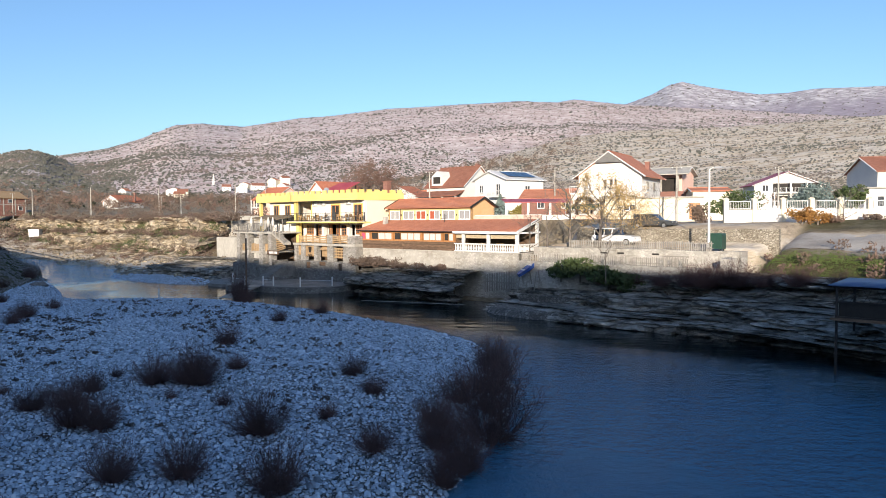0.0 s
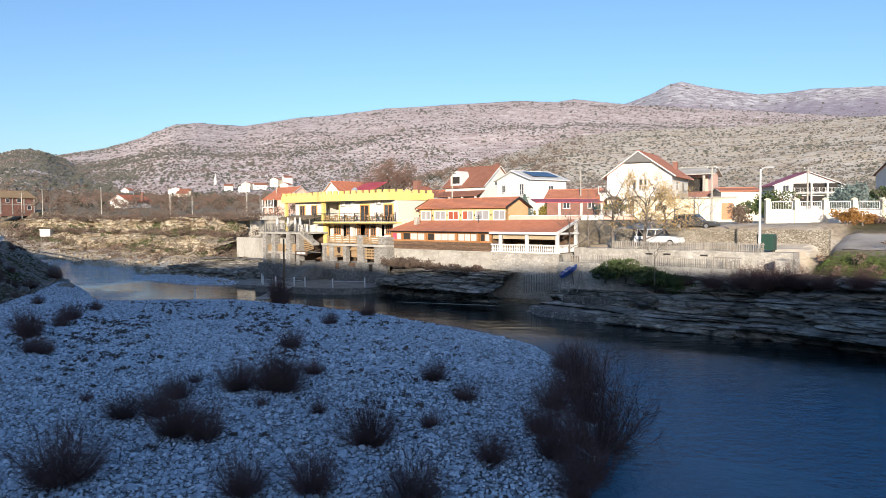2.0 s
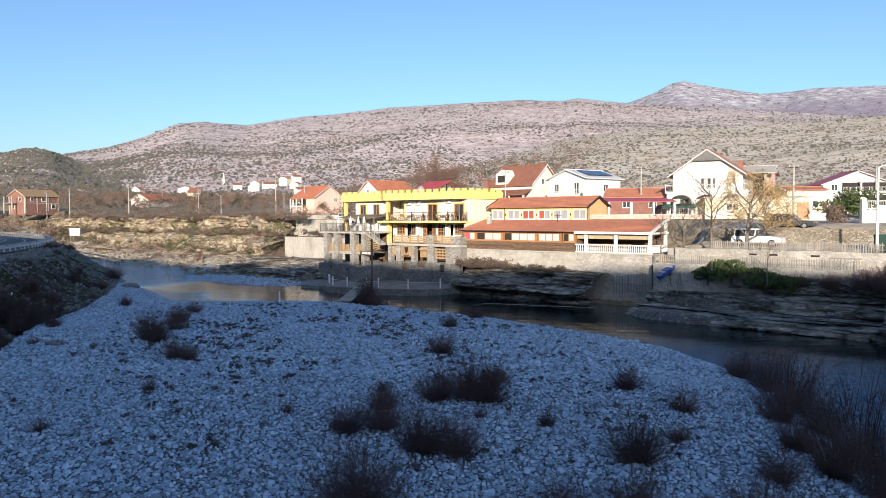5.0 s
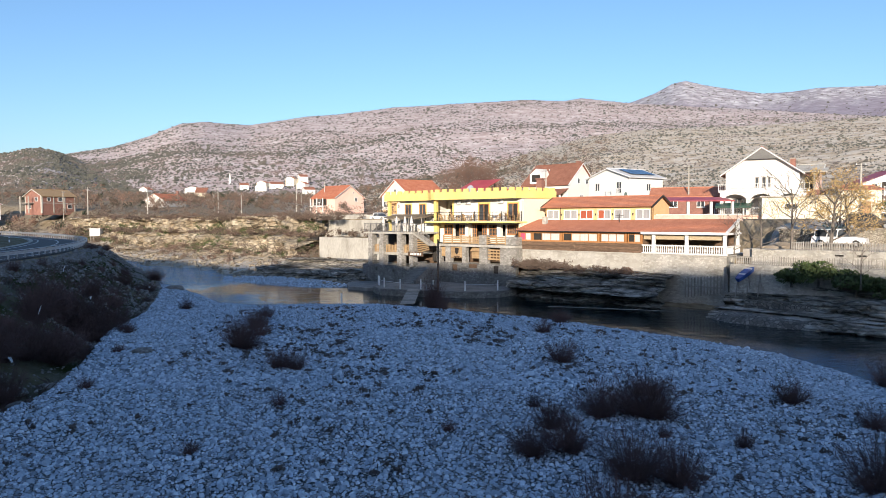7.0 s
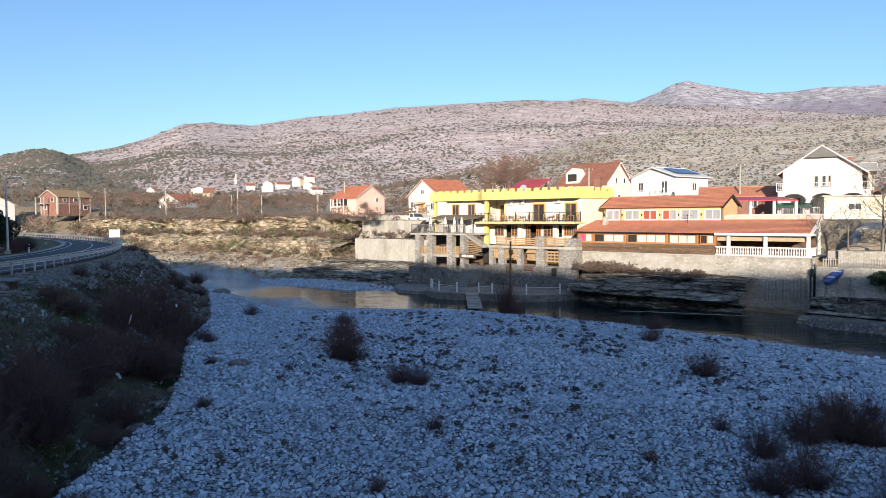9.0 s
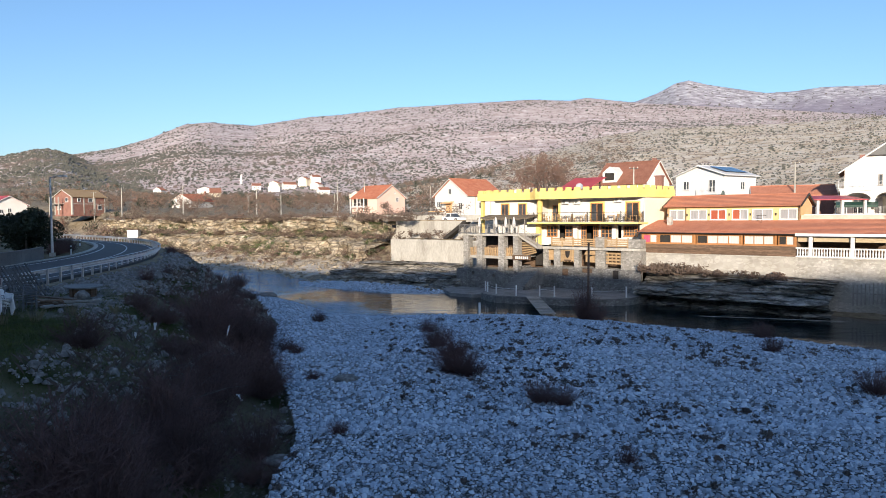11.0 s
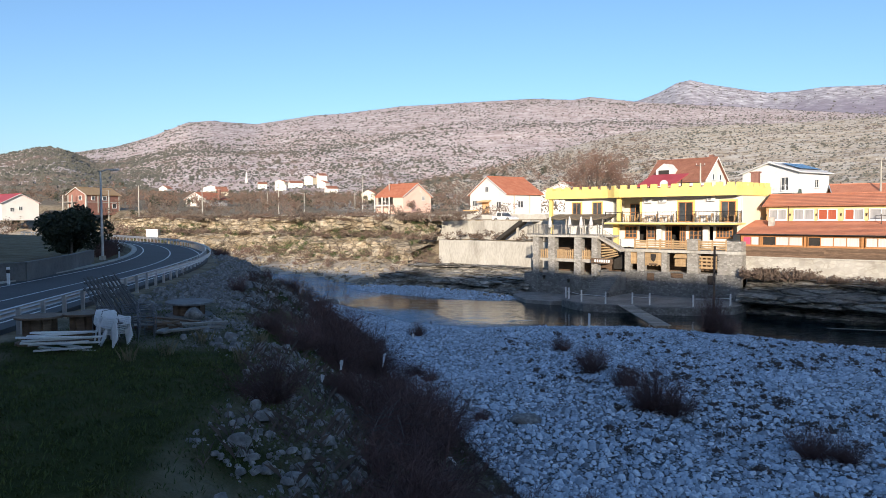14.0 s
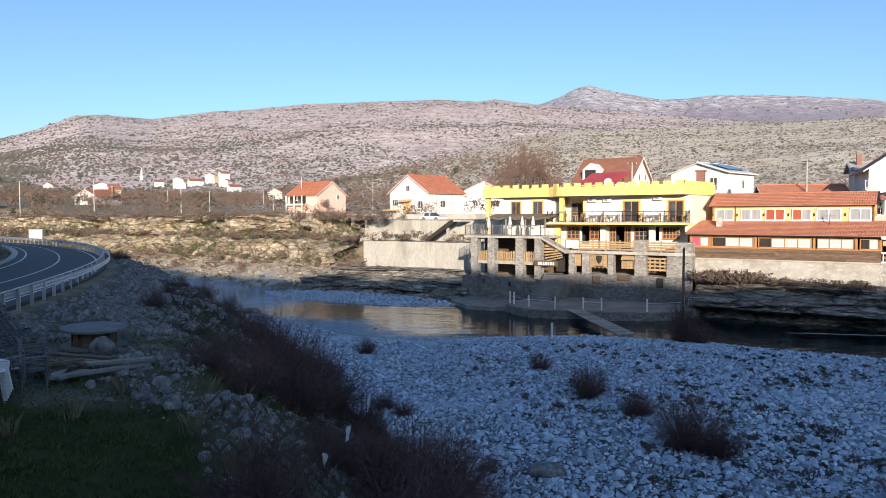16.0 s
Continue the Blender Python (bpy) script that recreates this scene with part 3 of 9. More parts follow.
BAR = [(-66, 110), (-63.5, 104.5), (-54, 91.5), (-48.2, 82.3), (-43, 78.8), (-38.5, 79.6), (-30, 79.5), (-26.3, 77.3), (-22, 75.4), (-15, 69.3), (-8.6, 62.6), (-4.6, 58.2), (-1.5, 53), (0, 47), (0.4, 40), (-0.4, 33), (-2.9, 24.5), (-6, 14), (-10, 0), (-14, -60), (-60, -60), (-60, 80), (-72, 110)]
# Skylines as seen from above the bar: bearing, rise (degrees).
HUB = np.array([-25.0, 12.0])
SKY_LEFT = [(-39.4, 3.2), (-33.3, 4.4), (-31.8, 4.9), (-30.8, 4.95), (-29.9, 4.8), (-28.1, 4.0), (-26.3, 3.7), (-22.5, 2.4), (-19, 0.5)]
SKY_MAIN = [(-42, 3.1), (-31.3, 3.9), (-29.5, 4.6), (-26.3, 5.2), (-24, 6.0), (-21.6, 7.1), (-20, 7.3), (-16.6, 7.15), (-12.3, 7.9), (-9.7, 8.1), (-5.2, 8.7), (1.6, 9.05), (5.2, 9.2), (8.3, 9.0), (9.6, 9.2), (13.1, 8.75), (20.8, 7.9), (30.4, 6.7), (40, 5.5)]
SKY_SPUR = [(-28.2, 1.75), (-24.4, 2.2), (-20.5, 2.9), (-16.3, 4.2), (-13.2, 4.9), (-9.7, 5.8), (-7.5, 6.05), (-5.2, 5.4), (-1.4, 4.3), (3.8, 3.3)]
SKY_NEAR = [(-9.8, 1.8), (-5.2, 2.85), (-0.7, 3.5), (2, 4.1), (6.1, 5.2), (10.5, 6.3), (14.8, 6.7), (22.7, 6.6), (30.4, 6.7), (36, 6.8), (42.4, 6.4)]
SKY_FAR = [(3.8, 6.5), (10.5, 8.05), (12.6, 8.6), (13.9, 9.0), (15.2, 9.45), (16.4, 10.05), (17.4, 10.2), (18.8, 9.75), (22.7, 8.9), (24.5, 8.85), (26.3, 9.0), (30.4, 8.8), (36, 8.1), (42.4, 6.9)]


def poly_dist(px, py, line, closed=False):
    """Distance to a line of points, and the side of its nearest piece (positive: left of its way)."""
    best = np.full(px.shape, 1e9)
    side = np.zeros(px.shape)
    pts = list(line) + ([line[0]] if closed else [])
    for (ax, ay), (bx, by) in zip(pts, pts[1:]):
        dx, dy = bx - ax, by - ay
        s = np.clip(((px - ax) * dx + (py - ay) * dy) / (dx * dx + dy * dy), 0, 1)
        d = np.hypot(px - ax - s * dx, py - ay - s * dy)
        near = d < best
        best = np.where(near, d, best)
        side = np.where(near, dx * (py - ay) - dy * (px - ax), side)
    return best, np.sign(side)


def inside(px, py, line):
    out = np.zeros(px.shape, bool)
    for (ax, ay), (bx, by) in zip(line, line[1:] + line[:1]):
        cross = ((ay > py) != (by > py)) & (px < (bx - ax) * (py - ay) / (by - ay + 1e-12) + ax)
        out ^= cross
    return out


def window_of(u, a, b, soft=1.5):
    return smooth((u - a) / soft + 0.5) * smooth((b - u) / soft + 0.5)


def land(x, y):
    """Height of the land, and its cover: gravel, grass, hillside."""
    x, y = np.asarray(x, float), np.asarray(y, float)
    u, v = to_uv(x, y)
    rx, ry = x - HUB[0], y - HUB[1]
    r, az = np.hypot(rx, ry), np.degrees(np.arctan2(rx, ry))
    wl = np.interp(u, WL_U, WL_V)
    d = v - wl
    rough = fbm(x / 3.1, y / 3.1, 5, 4)
    # far bank, stretch by stretch along u
    cliff = np.interp(d + 1.5 * rough, [-4, 0, 4, 12, 14, 18, 20, 25, 28, 34], [-0.8, 0.0, 0.6, 1.5, 2.4, 3.2, 5.3, 6.4, 8.5, 9.0])
    walls = np.where(v > 17.2, 8.9, np.where(v > 11.0, 5.75, np.interp(d, [-3, 0, 6, 12, 18], [-0.8, -0.4, 0.0, 0.7, 1.8])))
    castle = np.where(v > 9.0, 8.8, np.where(v > 3.2, 5.2, np.where(v > -4, 0.2, -0.8)))
    inn = np.where(v > 10.8, 8.7, np.where(v > 2.0, 5.0, np.interp(d, [-2, 0, 3.5, 7], [-0.8, -0.6, -0.3, 0.4])))
    tier = np.interp(v, [2.0, 2.6, 7.5, 9.0, 14], [0, 6.1, 6.3, 7.9, 8.4])
    tier = np.where(v > 2.0, tier, np.interp(d, [-2, 0, 3, 7, 10.5], [-0.8, -0.6, -0.2, 0.8, 2.2]))
    slope = np.interp(d + rough, [-3, 0, 4, 7, 9, 14, 22, 32, 60], [-0.8, -0.5, 0.1, 1.2, 3.0, 5.2, 7.0, 8.5, 8.9])
    far = cliff.copy()
    for zone, a, b, soft in ((walls, -50, -24, 2.0), (castle, -24, 0.3, 0.8), (inn, 0.3, 26, 0.8), (tier, 26, 48, 1.2), (slope, 48, 900, 3.0)):
        w = window_of(u, a, b, soft)
        far = far * (1 - w) + zone * w
    far = far + 0.15 * rough * (d > 0) + 0.040 * np.maximum(0, r - 180)
    z = np.where(d > -4, far, -0.9)
    grass = smooth((d - 14) / 6) * (0.35 + 0.5 * vnoise(x / 9, y / 9, 3)) * smooth((u - 40) / 6 + (u < -48) * 9)
    slope_grass = smooth((u - 47) / 2) * smooth((d - 9.5) / 2) * smooth((16.5 - d + 0.05 * (u - 48)) / 2) * (0.75 + 0.25 * vnoise(x / 2, y / 2, 3))
    grass = np.maximum(grass * (1 - smooth((u - 46) / 2) * smooth((d - 17) / 2) * smooth((27 - d) / 2)), slope_grass)
    lane = smooth((u - 44) / 3) * smooth((d - 16.8) / 1.2) * smooth((25 - d) / 1.5)
    grass = grass * (1 - lane)
    shelf = smooth((d + 3) / 2) * smooth((17 - d) / 4) * smooth((-49 - u) / 4)
    gravel = np.maximum(0.25 * (d < 10) * (u < -40), 0.4 * lane)
    # gravel bar
    bd, _ = poly_dist(x, y, BAR, True)
    bd = np.where(inside(x, y, BAR), bd, -bd)
    bar = np.interp(bd, [-6, -1, 0, 1.5, 6, 14], [-0.9, -0.5, 0.0, 0.45, 0.95, 1.25]) + 0.18 * fbm(x / 9, y / 9, 2, 3)
    near = d < -4
    z = np.where(near, np.maximum(z, bar), z)
    gravel = np.where(near, 1.0, gravel)
    # side bar below the far bank, upstream of the house
    sd = np.hypot((u + 35.5) / 12.5, (v + 9.0) / 4.2)
    z = np.where((d < 0) & (sd < 1.15), np.maximum(z, 0.55 * np.clip(1.1 - sd, -0.1, 0.6)), z)
    # near bank and its road
    fd, fs = poly_dist(x, y, FOOT)
    fd = fd * fs
    rd, rs = poly_dist(x, y, ROAD)
    rd = rd * rs
    bank = 0.9 + 4.4 * smooth((fd + 0.6 * rough) / 8.2) + 0.25 * rough * smooth(fd / 3) * smooth((13 - fd) / 4)
    bank = np.where(rd > -0.6, 5.3 + 0.045 * np.clip(rd, 0, 8), bank)
    bank = np.where(rd > 7.6, 5.3 + 0.8 * smooth((rd - 7.6) / 1.5) + 0.12 * rough, bank)
    onbank = (fd > 0) & (near | (v < wl))
    z = np.where(onbank, np.maximum(bank, 0.9), z)
    lawn = smooth((fd - 6.9 + 0.9 * rough) / 1.2) * smooth((-rd - 0.8) / 1.5) * smooth((44.5 - y + rough) / 1.5)
    grass = np.where(onbank, np.maximum(np.maximum(1.0 * lawn, 0.4 * (rd > 8)), (rd < -0.5) * (0.62 + 0.38 * smooth((vnoise(x / 2.4, y / 2.4, 14) - 0.35) / 0.25)) * (1 - 0.45 * smooth((y - 43) / 3) * smooth((fd - 6.5) / 2))), grass)
    track = smooth((fd - 7.5) / 1.5) * smooth((-rd - 0.3) / 1.0) * (1 - lawn)
    gravel = np.where(onbank, np.maximum(0.4 * (1 - lawn) * smooth((9 - fd) / 3) * vnoise(x / 2.2, y / 2.2, 8), 0.35 * track), gravel)
    # the height behind, whose shade lies on the river
    back = smooth((-v - 95) / 55)
    z = np.where(-v > 95, np.maximum(z, 5.4 + (40.0 - 1.4 * smooth((128 - u) / 30) - 1.8 * smooth((80 - u) / 25) + 1.2 * fbm(u / 7, v / 60, 4, 3)) * back), z)
    # hills
    hill = np.zeros(x.shape)
    far_mount = np.zeros(x.shape)
    front = smooth((62 - np.abs(az)) / 12)
    for k, (line, foot, crest, power, amp) in enumerate(((SKY_LEFT, 420, 1150, 1.2, 9), (SKY_MAIN, 700, 1950, 0.95, 15), (SKY_SPUR, 560, 1250, 1.1, 9), (SKY_NEAR, 190, 640, 1.05, 5), (SKY_FAR, 2300, 4350, 1.0, 30))):
        a, e = np.array(line).T
        ridge = np.tan(np.radians(np.interp(az, a, e))) * crest + 9.2
        ends = smooth((az - a[0] + 6) / 6) * smooth((a[-1] + 6 - az) / 6)
        base = 9 + 0.04 * (foot - 180)
        s = (r - foot) / (crest - foot)
        up = base + (ridge - base) * np.clip(s, 0, 1) ** power * ends
        bulge = amp * fbm(rx / (crest * 0.12), ry / (crest * 0.12), 20 + k, 6) * np.clip(s * 3, 0, 1) * np.clip(1.15 - s, 0.15, 1)
        up = np.where(s > 1, ridge - (r - crest) * 0.35, up + bulge)
        w = front * (s > 0)
        over = np.maximum(z, up * ends + z * (1 - ends))
        # alpha: how much of the haze-tinted colour each ridge takes
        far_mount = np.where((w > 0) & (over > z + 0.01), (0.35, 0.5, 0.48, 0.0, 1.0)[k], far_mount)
        z = np.where(w > 0, z + (over - z) * w, z)
        hill = np.maximum(hill, w * ends * np.clip(s * 6, 0, 1))
    hill = np.maximum(hill, smooth((r - 420) / 200) * 0.7)
    hill = np.maximum(hill, np.where(onbank, 0.0, np.maximum(np.maximum(0.8 * shelf, 0.8 * lane), 0.75 * window_of(u, 26, 48, 1.0) * (v > 1.0) * (r < 190))))
    return z, gravel, grass * (1 - hill), hill, far_mount


rings = [0.01]
while rings[-1] < 4850:
    rings.append(rings[-1] * 1.019 + 0.08)
bearings = np.unique(np.concatenate([np.arange(-46, 46.01, 0.22), np.arange(46, 314, 1.0)]))
bearings = bearings[bearings < 313.9]
rr, aa = np.meshgrid(np.array(rings), np.radians(bearings), indexing="ij")
gx, gy = HUB[0] + rr * np.sin(aa), HUB[1] + rr * np.cos(aa)
gz, c_gravel, c_grass, c_hill, c_far = land(gx, gy)
nr, na = gx.shape
index = np.arange(nr * na).reshape(nr, na)
nxt = np.roll(index, -1, axis=1)
quads = np.stack([index[:-1], index[1:], nxt[1:], nxt[:-1]], -1).reshape(-1, 4)
me = big_mesh("ground", np.stack([gx, gy, gz], -1).reshape(-1, 3), quads, M_GROUND)
att = me.color_attributes.new("cover", "FLOAT_COLOR", "POINT")
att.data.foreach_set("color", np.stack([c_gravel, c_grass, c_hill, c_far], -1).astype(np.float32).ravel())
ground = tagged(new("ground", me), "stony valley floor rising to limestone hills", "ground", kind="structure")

# dusty lane climbing to the village
lu, ld = np.meshgrid(np.arange(48.5, 82, 0.6), np.linspace(17.4, 24.2, 12))
lv = np.interp(lu, WL_U, WL_V) + ld + 0.35 * fbm(lu / 3, ld, 9, 2)
lx, ly = O2[0] + lu * U2[0] + lv * V2[0], O2[1] + lu * U2[1] + lv * V2[1]
li = np.arange(lx.size).reshape(lx.shape)
lq = np.stack([li[:-1, :-1], li[:-1, 1:], li[1:, 1:], li[1:, :-1]], -1).reshape(-1, 4)
tagged(new("lane", big_mesh("lane", np.stack([lx, ly, land(lx, ly)[0] + 0.05], -1).reshape(-1, 3), lq, M_DUST)), "pale dusty lane climbing beside a dry stone wall", "lane", kind="structure")

# river: one level sheet
s = Shape()
s.add([(-420, -160, 0), (160, -160, 0), (160, 330, 0), (-420, 330, 0)], [(0, 1, 2, 3)])
tagged(part("water", s, M_WATER), "dark blue-green river water with ripples", "water", kind="structure")


# ---- rock banks: beds of limestone along the far waterline ----
def cells(a, b, seed):
    """Jittered cells: a level of -1 to 1 for the cell of each point, and its nearness to a joint."""
    def chance(i, j, k):
        return np.mod(np.abs(np.sin(i * 127.1 + j * 311.7 + (seed + k) * 74.7) * 43758.5453), 1.0)

    ia, ib = np.floor(a), np.floor(b)
    d1, d2, level = np.full(a.shape, 9.0), np.full(a.shape, 9.0), np.zeros(a.shape)
    for da in (-1, 0, 1):
        for db in (-1, 0, 1):
            i, j = ia + da, ib + db
            d = np.maximum(np.abs(i + chance(i, j, 0) - a), np.abs(j + chance(i, j, 1) - b)) + 0.3 * np.hypot(i + chance(i, j, 0) - a, j + chance(i, j, 1) - b)
            near = d < d1
            d2 = np.where(near, d1, np.minimum(d2, d))
            level = np.where(near, 2 * chance(i, j, 2) - 1, level)
            d1 = np.where(near, d, d1)
    return level, np.clip(1 - (d2 - d1) / 0.16, 0, 1)


def rock_bank(name, u0, u1, foot, profile, seed, label, step=0.3, jut=0.55, under=0.9, block=3.0, mat=M_ROCK, flat=0.36, beds=1.55, wander=0.0):
    """A bank of broken limestone: blocks of two sizes stand out unevenly over eroded seams."""
    us = np.arange(u0, u1 + step, step)
    p = np.array(profile, float)
    along = np.r_[0, np.cumsum(np.hypot(*np.diff(p, axis=0).T))]
    ss = np.arange(0, along[-1], 0.12)
    uu, s_ = np.meshgrid(us, ss)
    depth, zz = np.interp(s_, along, p[:, 0]), np.interp(s_, along, p[:, 1])
    share = s_ / along[-1]
    depth = depth + wander * 1.6 * fbm(uu / 21, s_ / 9, seed + 11, 3) * np.sin(math.pi * share)
    zz = zz + wander * fbm(uu / 13, s_ / 12, seed + 12, 3) * np.sin(math.pi * share)
    wl = np.interp(uu, WL_U, WL_V)
    drift = 0.8 * fbm(uu / 14, zz * 0 + seed, seed, 3)
    big, joint = cells(uu / block + 0.3 * fbm(uu / 5, zz / 2, seed + 1, 2), (s_ + drift) / (block * flat), seed)
    small, crack = cells(uu / (block * 0.36), (s_ + drift) / (block * flat * 0.4), seed + 3)
    bed = vnoise(zz * 0 + seed, (zz + 0.35 * drift) * beds + 0.25 * fbm(uu / 4, zz * 0, seed + 2, 2), seed + 5)
    bed = bed * 0.7 + 0.3 * vnoise(uu / 6, zz * 1.5, seed + 6)
    out = jut * (0.75 * big + 0.30 * small + 1.1 * fbm(uu / 9, zz / 4, seed + 7, 3)) - 0.28 * joint - 0.10 * crack
    out = out - under * smooth((0.46 - bed) / 0.14) + 0.10 * fbm(uu / 0.6, zz / 0.4, seed + 8, 2)
    vv = wl + depth + foot - out
    zz = zz + 0.25 * drift * np.clip(zz, 0, 1) + 0.16 * jut * big
    vv[-1], zz[-1] = wl[-1] + depth[-1] + foot + 2.5, p[-1, 1] - 0.2
    xs, ys = O2[0] + uu * U2[0] + vv * V2[0], O2[1] + uu * U2[1] + vv * V2[1]
    idx = np.arange(vv.size).reshape(vv.shape)
    faces = np.stack([idx[:-1, :-1], idx[:-1, 1:], idx[1:, 1:], idx[1:, :-1]], -1).reshape(-1, 4)
    mesh = big_mesh(name, np.stack([xs, ys, zz], -1).reshape(-1, 3), faces, mat, False)
    return tagged(new(name, mesh), label, "rock", kind="structure")


rock_bank("rock_cliff", -175, -53, 6.0, [(0, 0.2), (5, 1.2), (8.2, 2.2), (8.8, 5.0), (11.0, 5.9), (11.9, 9.2), (15, 9.5)], 3, "tawny limestone cliff in broken level beds", 0.35, 1.9, 1.0, 4.4, M_ROCK, 0.45, 0.75, 2.2)
rock_bank("rock_ledge_upstream", -48, -23.5, -0.5, [(0, -0.4), (2.0, 0.5), (2.6, 1.4), (6.5, 1.7), (7.2, 2.4), (10, 2.6)], 4, "dark limestone ledges below a concrete wall", 0.3, 0.6, 1.0, 4.6, M_DARKROCK, 0.13, 2.3)
rock_bank("rock_bank_inn", 0.8, 20.0, 0.3, [(2.2, -0.4), (2.4, 0.7), (1.0, 1.1), (1.4, 1.7), (2.6, 2.1), (3.0, 2.9), (5.2, 3.3)], 5, "undercut dark layered limestone below the inn's wall", 0.2, 0.55, 0.8, 4.6, M_DARKROCK, 0.13, 2.3)
rock_bank("rock_bank_terrace", 25.5, 48, -0.2, [(0.4, -0.4), (0.8, 0.6), (4.6, 0.9), (5.0, 1.8), (7.2, 2.2), (7.6, 3.2), (9.4, 3.8)], 6, "pale layered limestone bank with deep dark cracks", 0.22, 0.55, 0.75, 4.6, M_DARKROCK, 0.13, 2.3)
rock_bank("rock_bank_downstream", 46.5, 110, -0.4, [(1.4, -0.4), (1.6, 0.4), (0.6, 0.8), (2.2, 1.3), (3.2, 2.4), (6.4, 2.9), (6.8, 3.9), (9.4, 4.4)], 7, "undercut limestone bank with pale broken beds", 0.26, 0.7, 0.95, 4.6, M_DARKROCK, 0.13, 2.3)


# ---- road on the near bank ----
def offset_line(line, off, step=1.0):
    """The line smoothed, moved sideways (positive: to its left)."""
    p = np.array(line, float)
    t = np.r_[0, np.cumsum(np.hypot(*np.diff(p, axis=0).T))]
    s = np.arange(0, t[-1], step)
    x, y = np.interp(s, t, p[:, 0]), np.interp(s, t, p[:, 1])
    for _ in range(3):
        k = np.ones(15) / 15
        x = np.convolve(np.pad(x, 7, "edge"), k, "valid")
        y = np.convolve(np.pad(y, 7, "edge"), k, "valid")
    dx, dy = np.gradient(x), np.gradient(y)
    n = np.hypot(dx, dy)
    return np.stack([x - dy / n * off, y + dx / n * off], -1)


def strip(line_a, line_b, za, zb, thick=0.25):
    s = Shape()
    n = len(line_a)
    vs = [(*p, za) for p in line_a] + [(*p, zb) for p in line_b] + [(*p, za - thick) for p in line_a] + [(*p, zb - thick) for p in line_b]
    f = []
    for i in range(n - 1):
        f += [(i, i + 1, n + i + 1, n + i), (2 * n + i, 2 * n + i + 1, i + 1, i), (n + i, n + i + 1, 3 * n + i + 1, 3 * n + i)]
    return s.add(vs, f)


RZ = 5.5
tagged(part("road", strip(offset_line(ROAD, 0.3), offset_line(ROAD, 7.3), RZ, RZ + 0.35), M_ASPHALT), "curving two-lane asphalt road along the river", "road", kind="structure")
for off, width in ((0.95, 0.14), (6.55, 0.14), (3.85, 0.13)):
    zr = RZ + 0.05 * (off - 0.23) + 0.008
    tagged(part("road_marking", strip(offset_line(ROAD, off), offset_line(ROAD, off + width), zr, zr, 0.003), M_WHITELINE), "worn white painted line on asphalt", "road marking", kind="structure")
tagged(part("kerb", strip(offset_line(ROAD, 7.3), offset_line(ROAD, 7.8), RZ + 0.42, RZ + 0.42, 0.3), M_CONCRETE), "low pale concrete kerb along the road", "kerb", kind="structure")

# ---- building parts ----
def wall_with_holes(x0, x1, z0, z1, y0, y1, holes):
    """A thick wall in x, z with rectangular holes (x0, x1, z0, z1) right through it."""
    s = Shape()
    xs = sorted({x0, x1, *(h[0] for h in holes), *(h[1] for h in holes)})
    zs = sorted({z0, z1, *(h[2] for h in holes), *(h[3] for h in holes)})
    xs = [x for x in xs if x0 <= x <= x1]
    zs = [z for z in zs if z0 <= z <= z1]

    def solid(i, k):
        if i < 0 or k < 0 or i >= len(xs) - 1 or k >= len(zs) - 1:
            return False
        cx, cz = (xs[i] + xs[i + 1]) / 2, (zs[k] + zs[k + 1]) / 2
        return not any(h[0] < cx < h[1] and h[2] < cz < h[3] for h in holes)

    for i in range(len(xs) - 1):
        for k in range(len(zs) - 1):
            if not solid(i, k):
                continue
            a, b, c, d = xs[i], xs[i + 1], zs[k], zs[k + 1]
            s.add([(a, y0, c), (b, y0, c), (b, y0, d), (a, y0, d)], [(0, 1, 2, 3)])
            s.add([(a, y1, c), (b, y1, c), (b, y1, d), (a, y1, d)], [(3, 2, 1, 0)])
            for di, dk, q in ((-1, 0, [(a, y0, c), (a, y0, d), (a, y1, d), (a, y1, c)]), (1, 0, [(b, y0, c), (b, y1, c), (b, y1, d), (b, y0, d)]), (0, -1, [(a, y0, c), (a, y1, c), (b, y1, c), (b, y0, c)]), (0, 1, [(a, y0, d), (b, y0, d), (b, y1, d), (a, y1, d)])):
                if not solid(i + di, k + dk):
                    s.add(q, [(0, 1, 2, 3)])
    return s


def window(parent, m, w, h, mat, cols=2, rows=1, fill=M_GLASS, fills=None, name="window", bar=0.07, sill=True, label=""):
    """Frame with its panes; x across, the outside towards -y, the sill at z = 0."""
    s = Shape()
    s.box(0, bar, -0.05, 0.07, 0, h).box(w - bar, w, -0.05, 0.07, 0, h).box(bar, w - bar, -0.05, 0.07, h - bar, h).box(bar, w - bar, -0.05, 0.07, 0, bar)
    cw, ch = (w - bar) / cols, (h - bar) / rows
    for c in range(1, cols):
        s.box(c * cw, c * cw + bar, -0.03, 0.06, bar, h - bar)
    for r in range(1, rows):
        for c in range(cols):
            s.box(c * cw + bar, (c + 1) * cw, -0.03, 0.06, r * ch + 0.3 * bar, r * ch + bar)
    frame_ob = part(name, s, mat, parent, label, m)
    for c in range(cols):
        mat_pane = fills[c % len(fills)] if fills else fill
        g = Shape().box(c * cw + bar * 0.9, (c + 1) * cw + 0.01, 0.01, 0.03, bar * 0.9, h - bar * 0.9)
        part("pane", g, mat_pane, frame_ob)
    if sill:
        part("sill", Shape().box(-0.06, w + 0.06, -0.12, -0.05, -0.06, 0.0), mat, frame_ob)
    return frame_ob


def place(x, y, z, turn=0.0):
    return pose(x, y, z, 0, 0, turn)


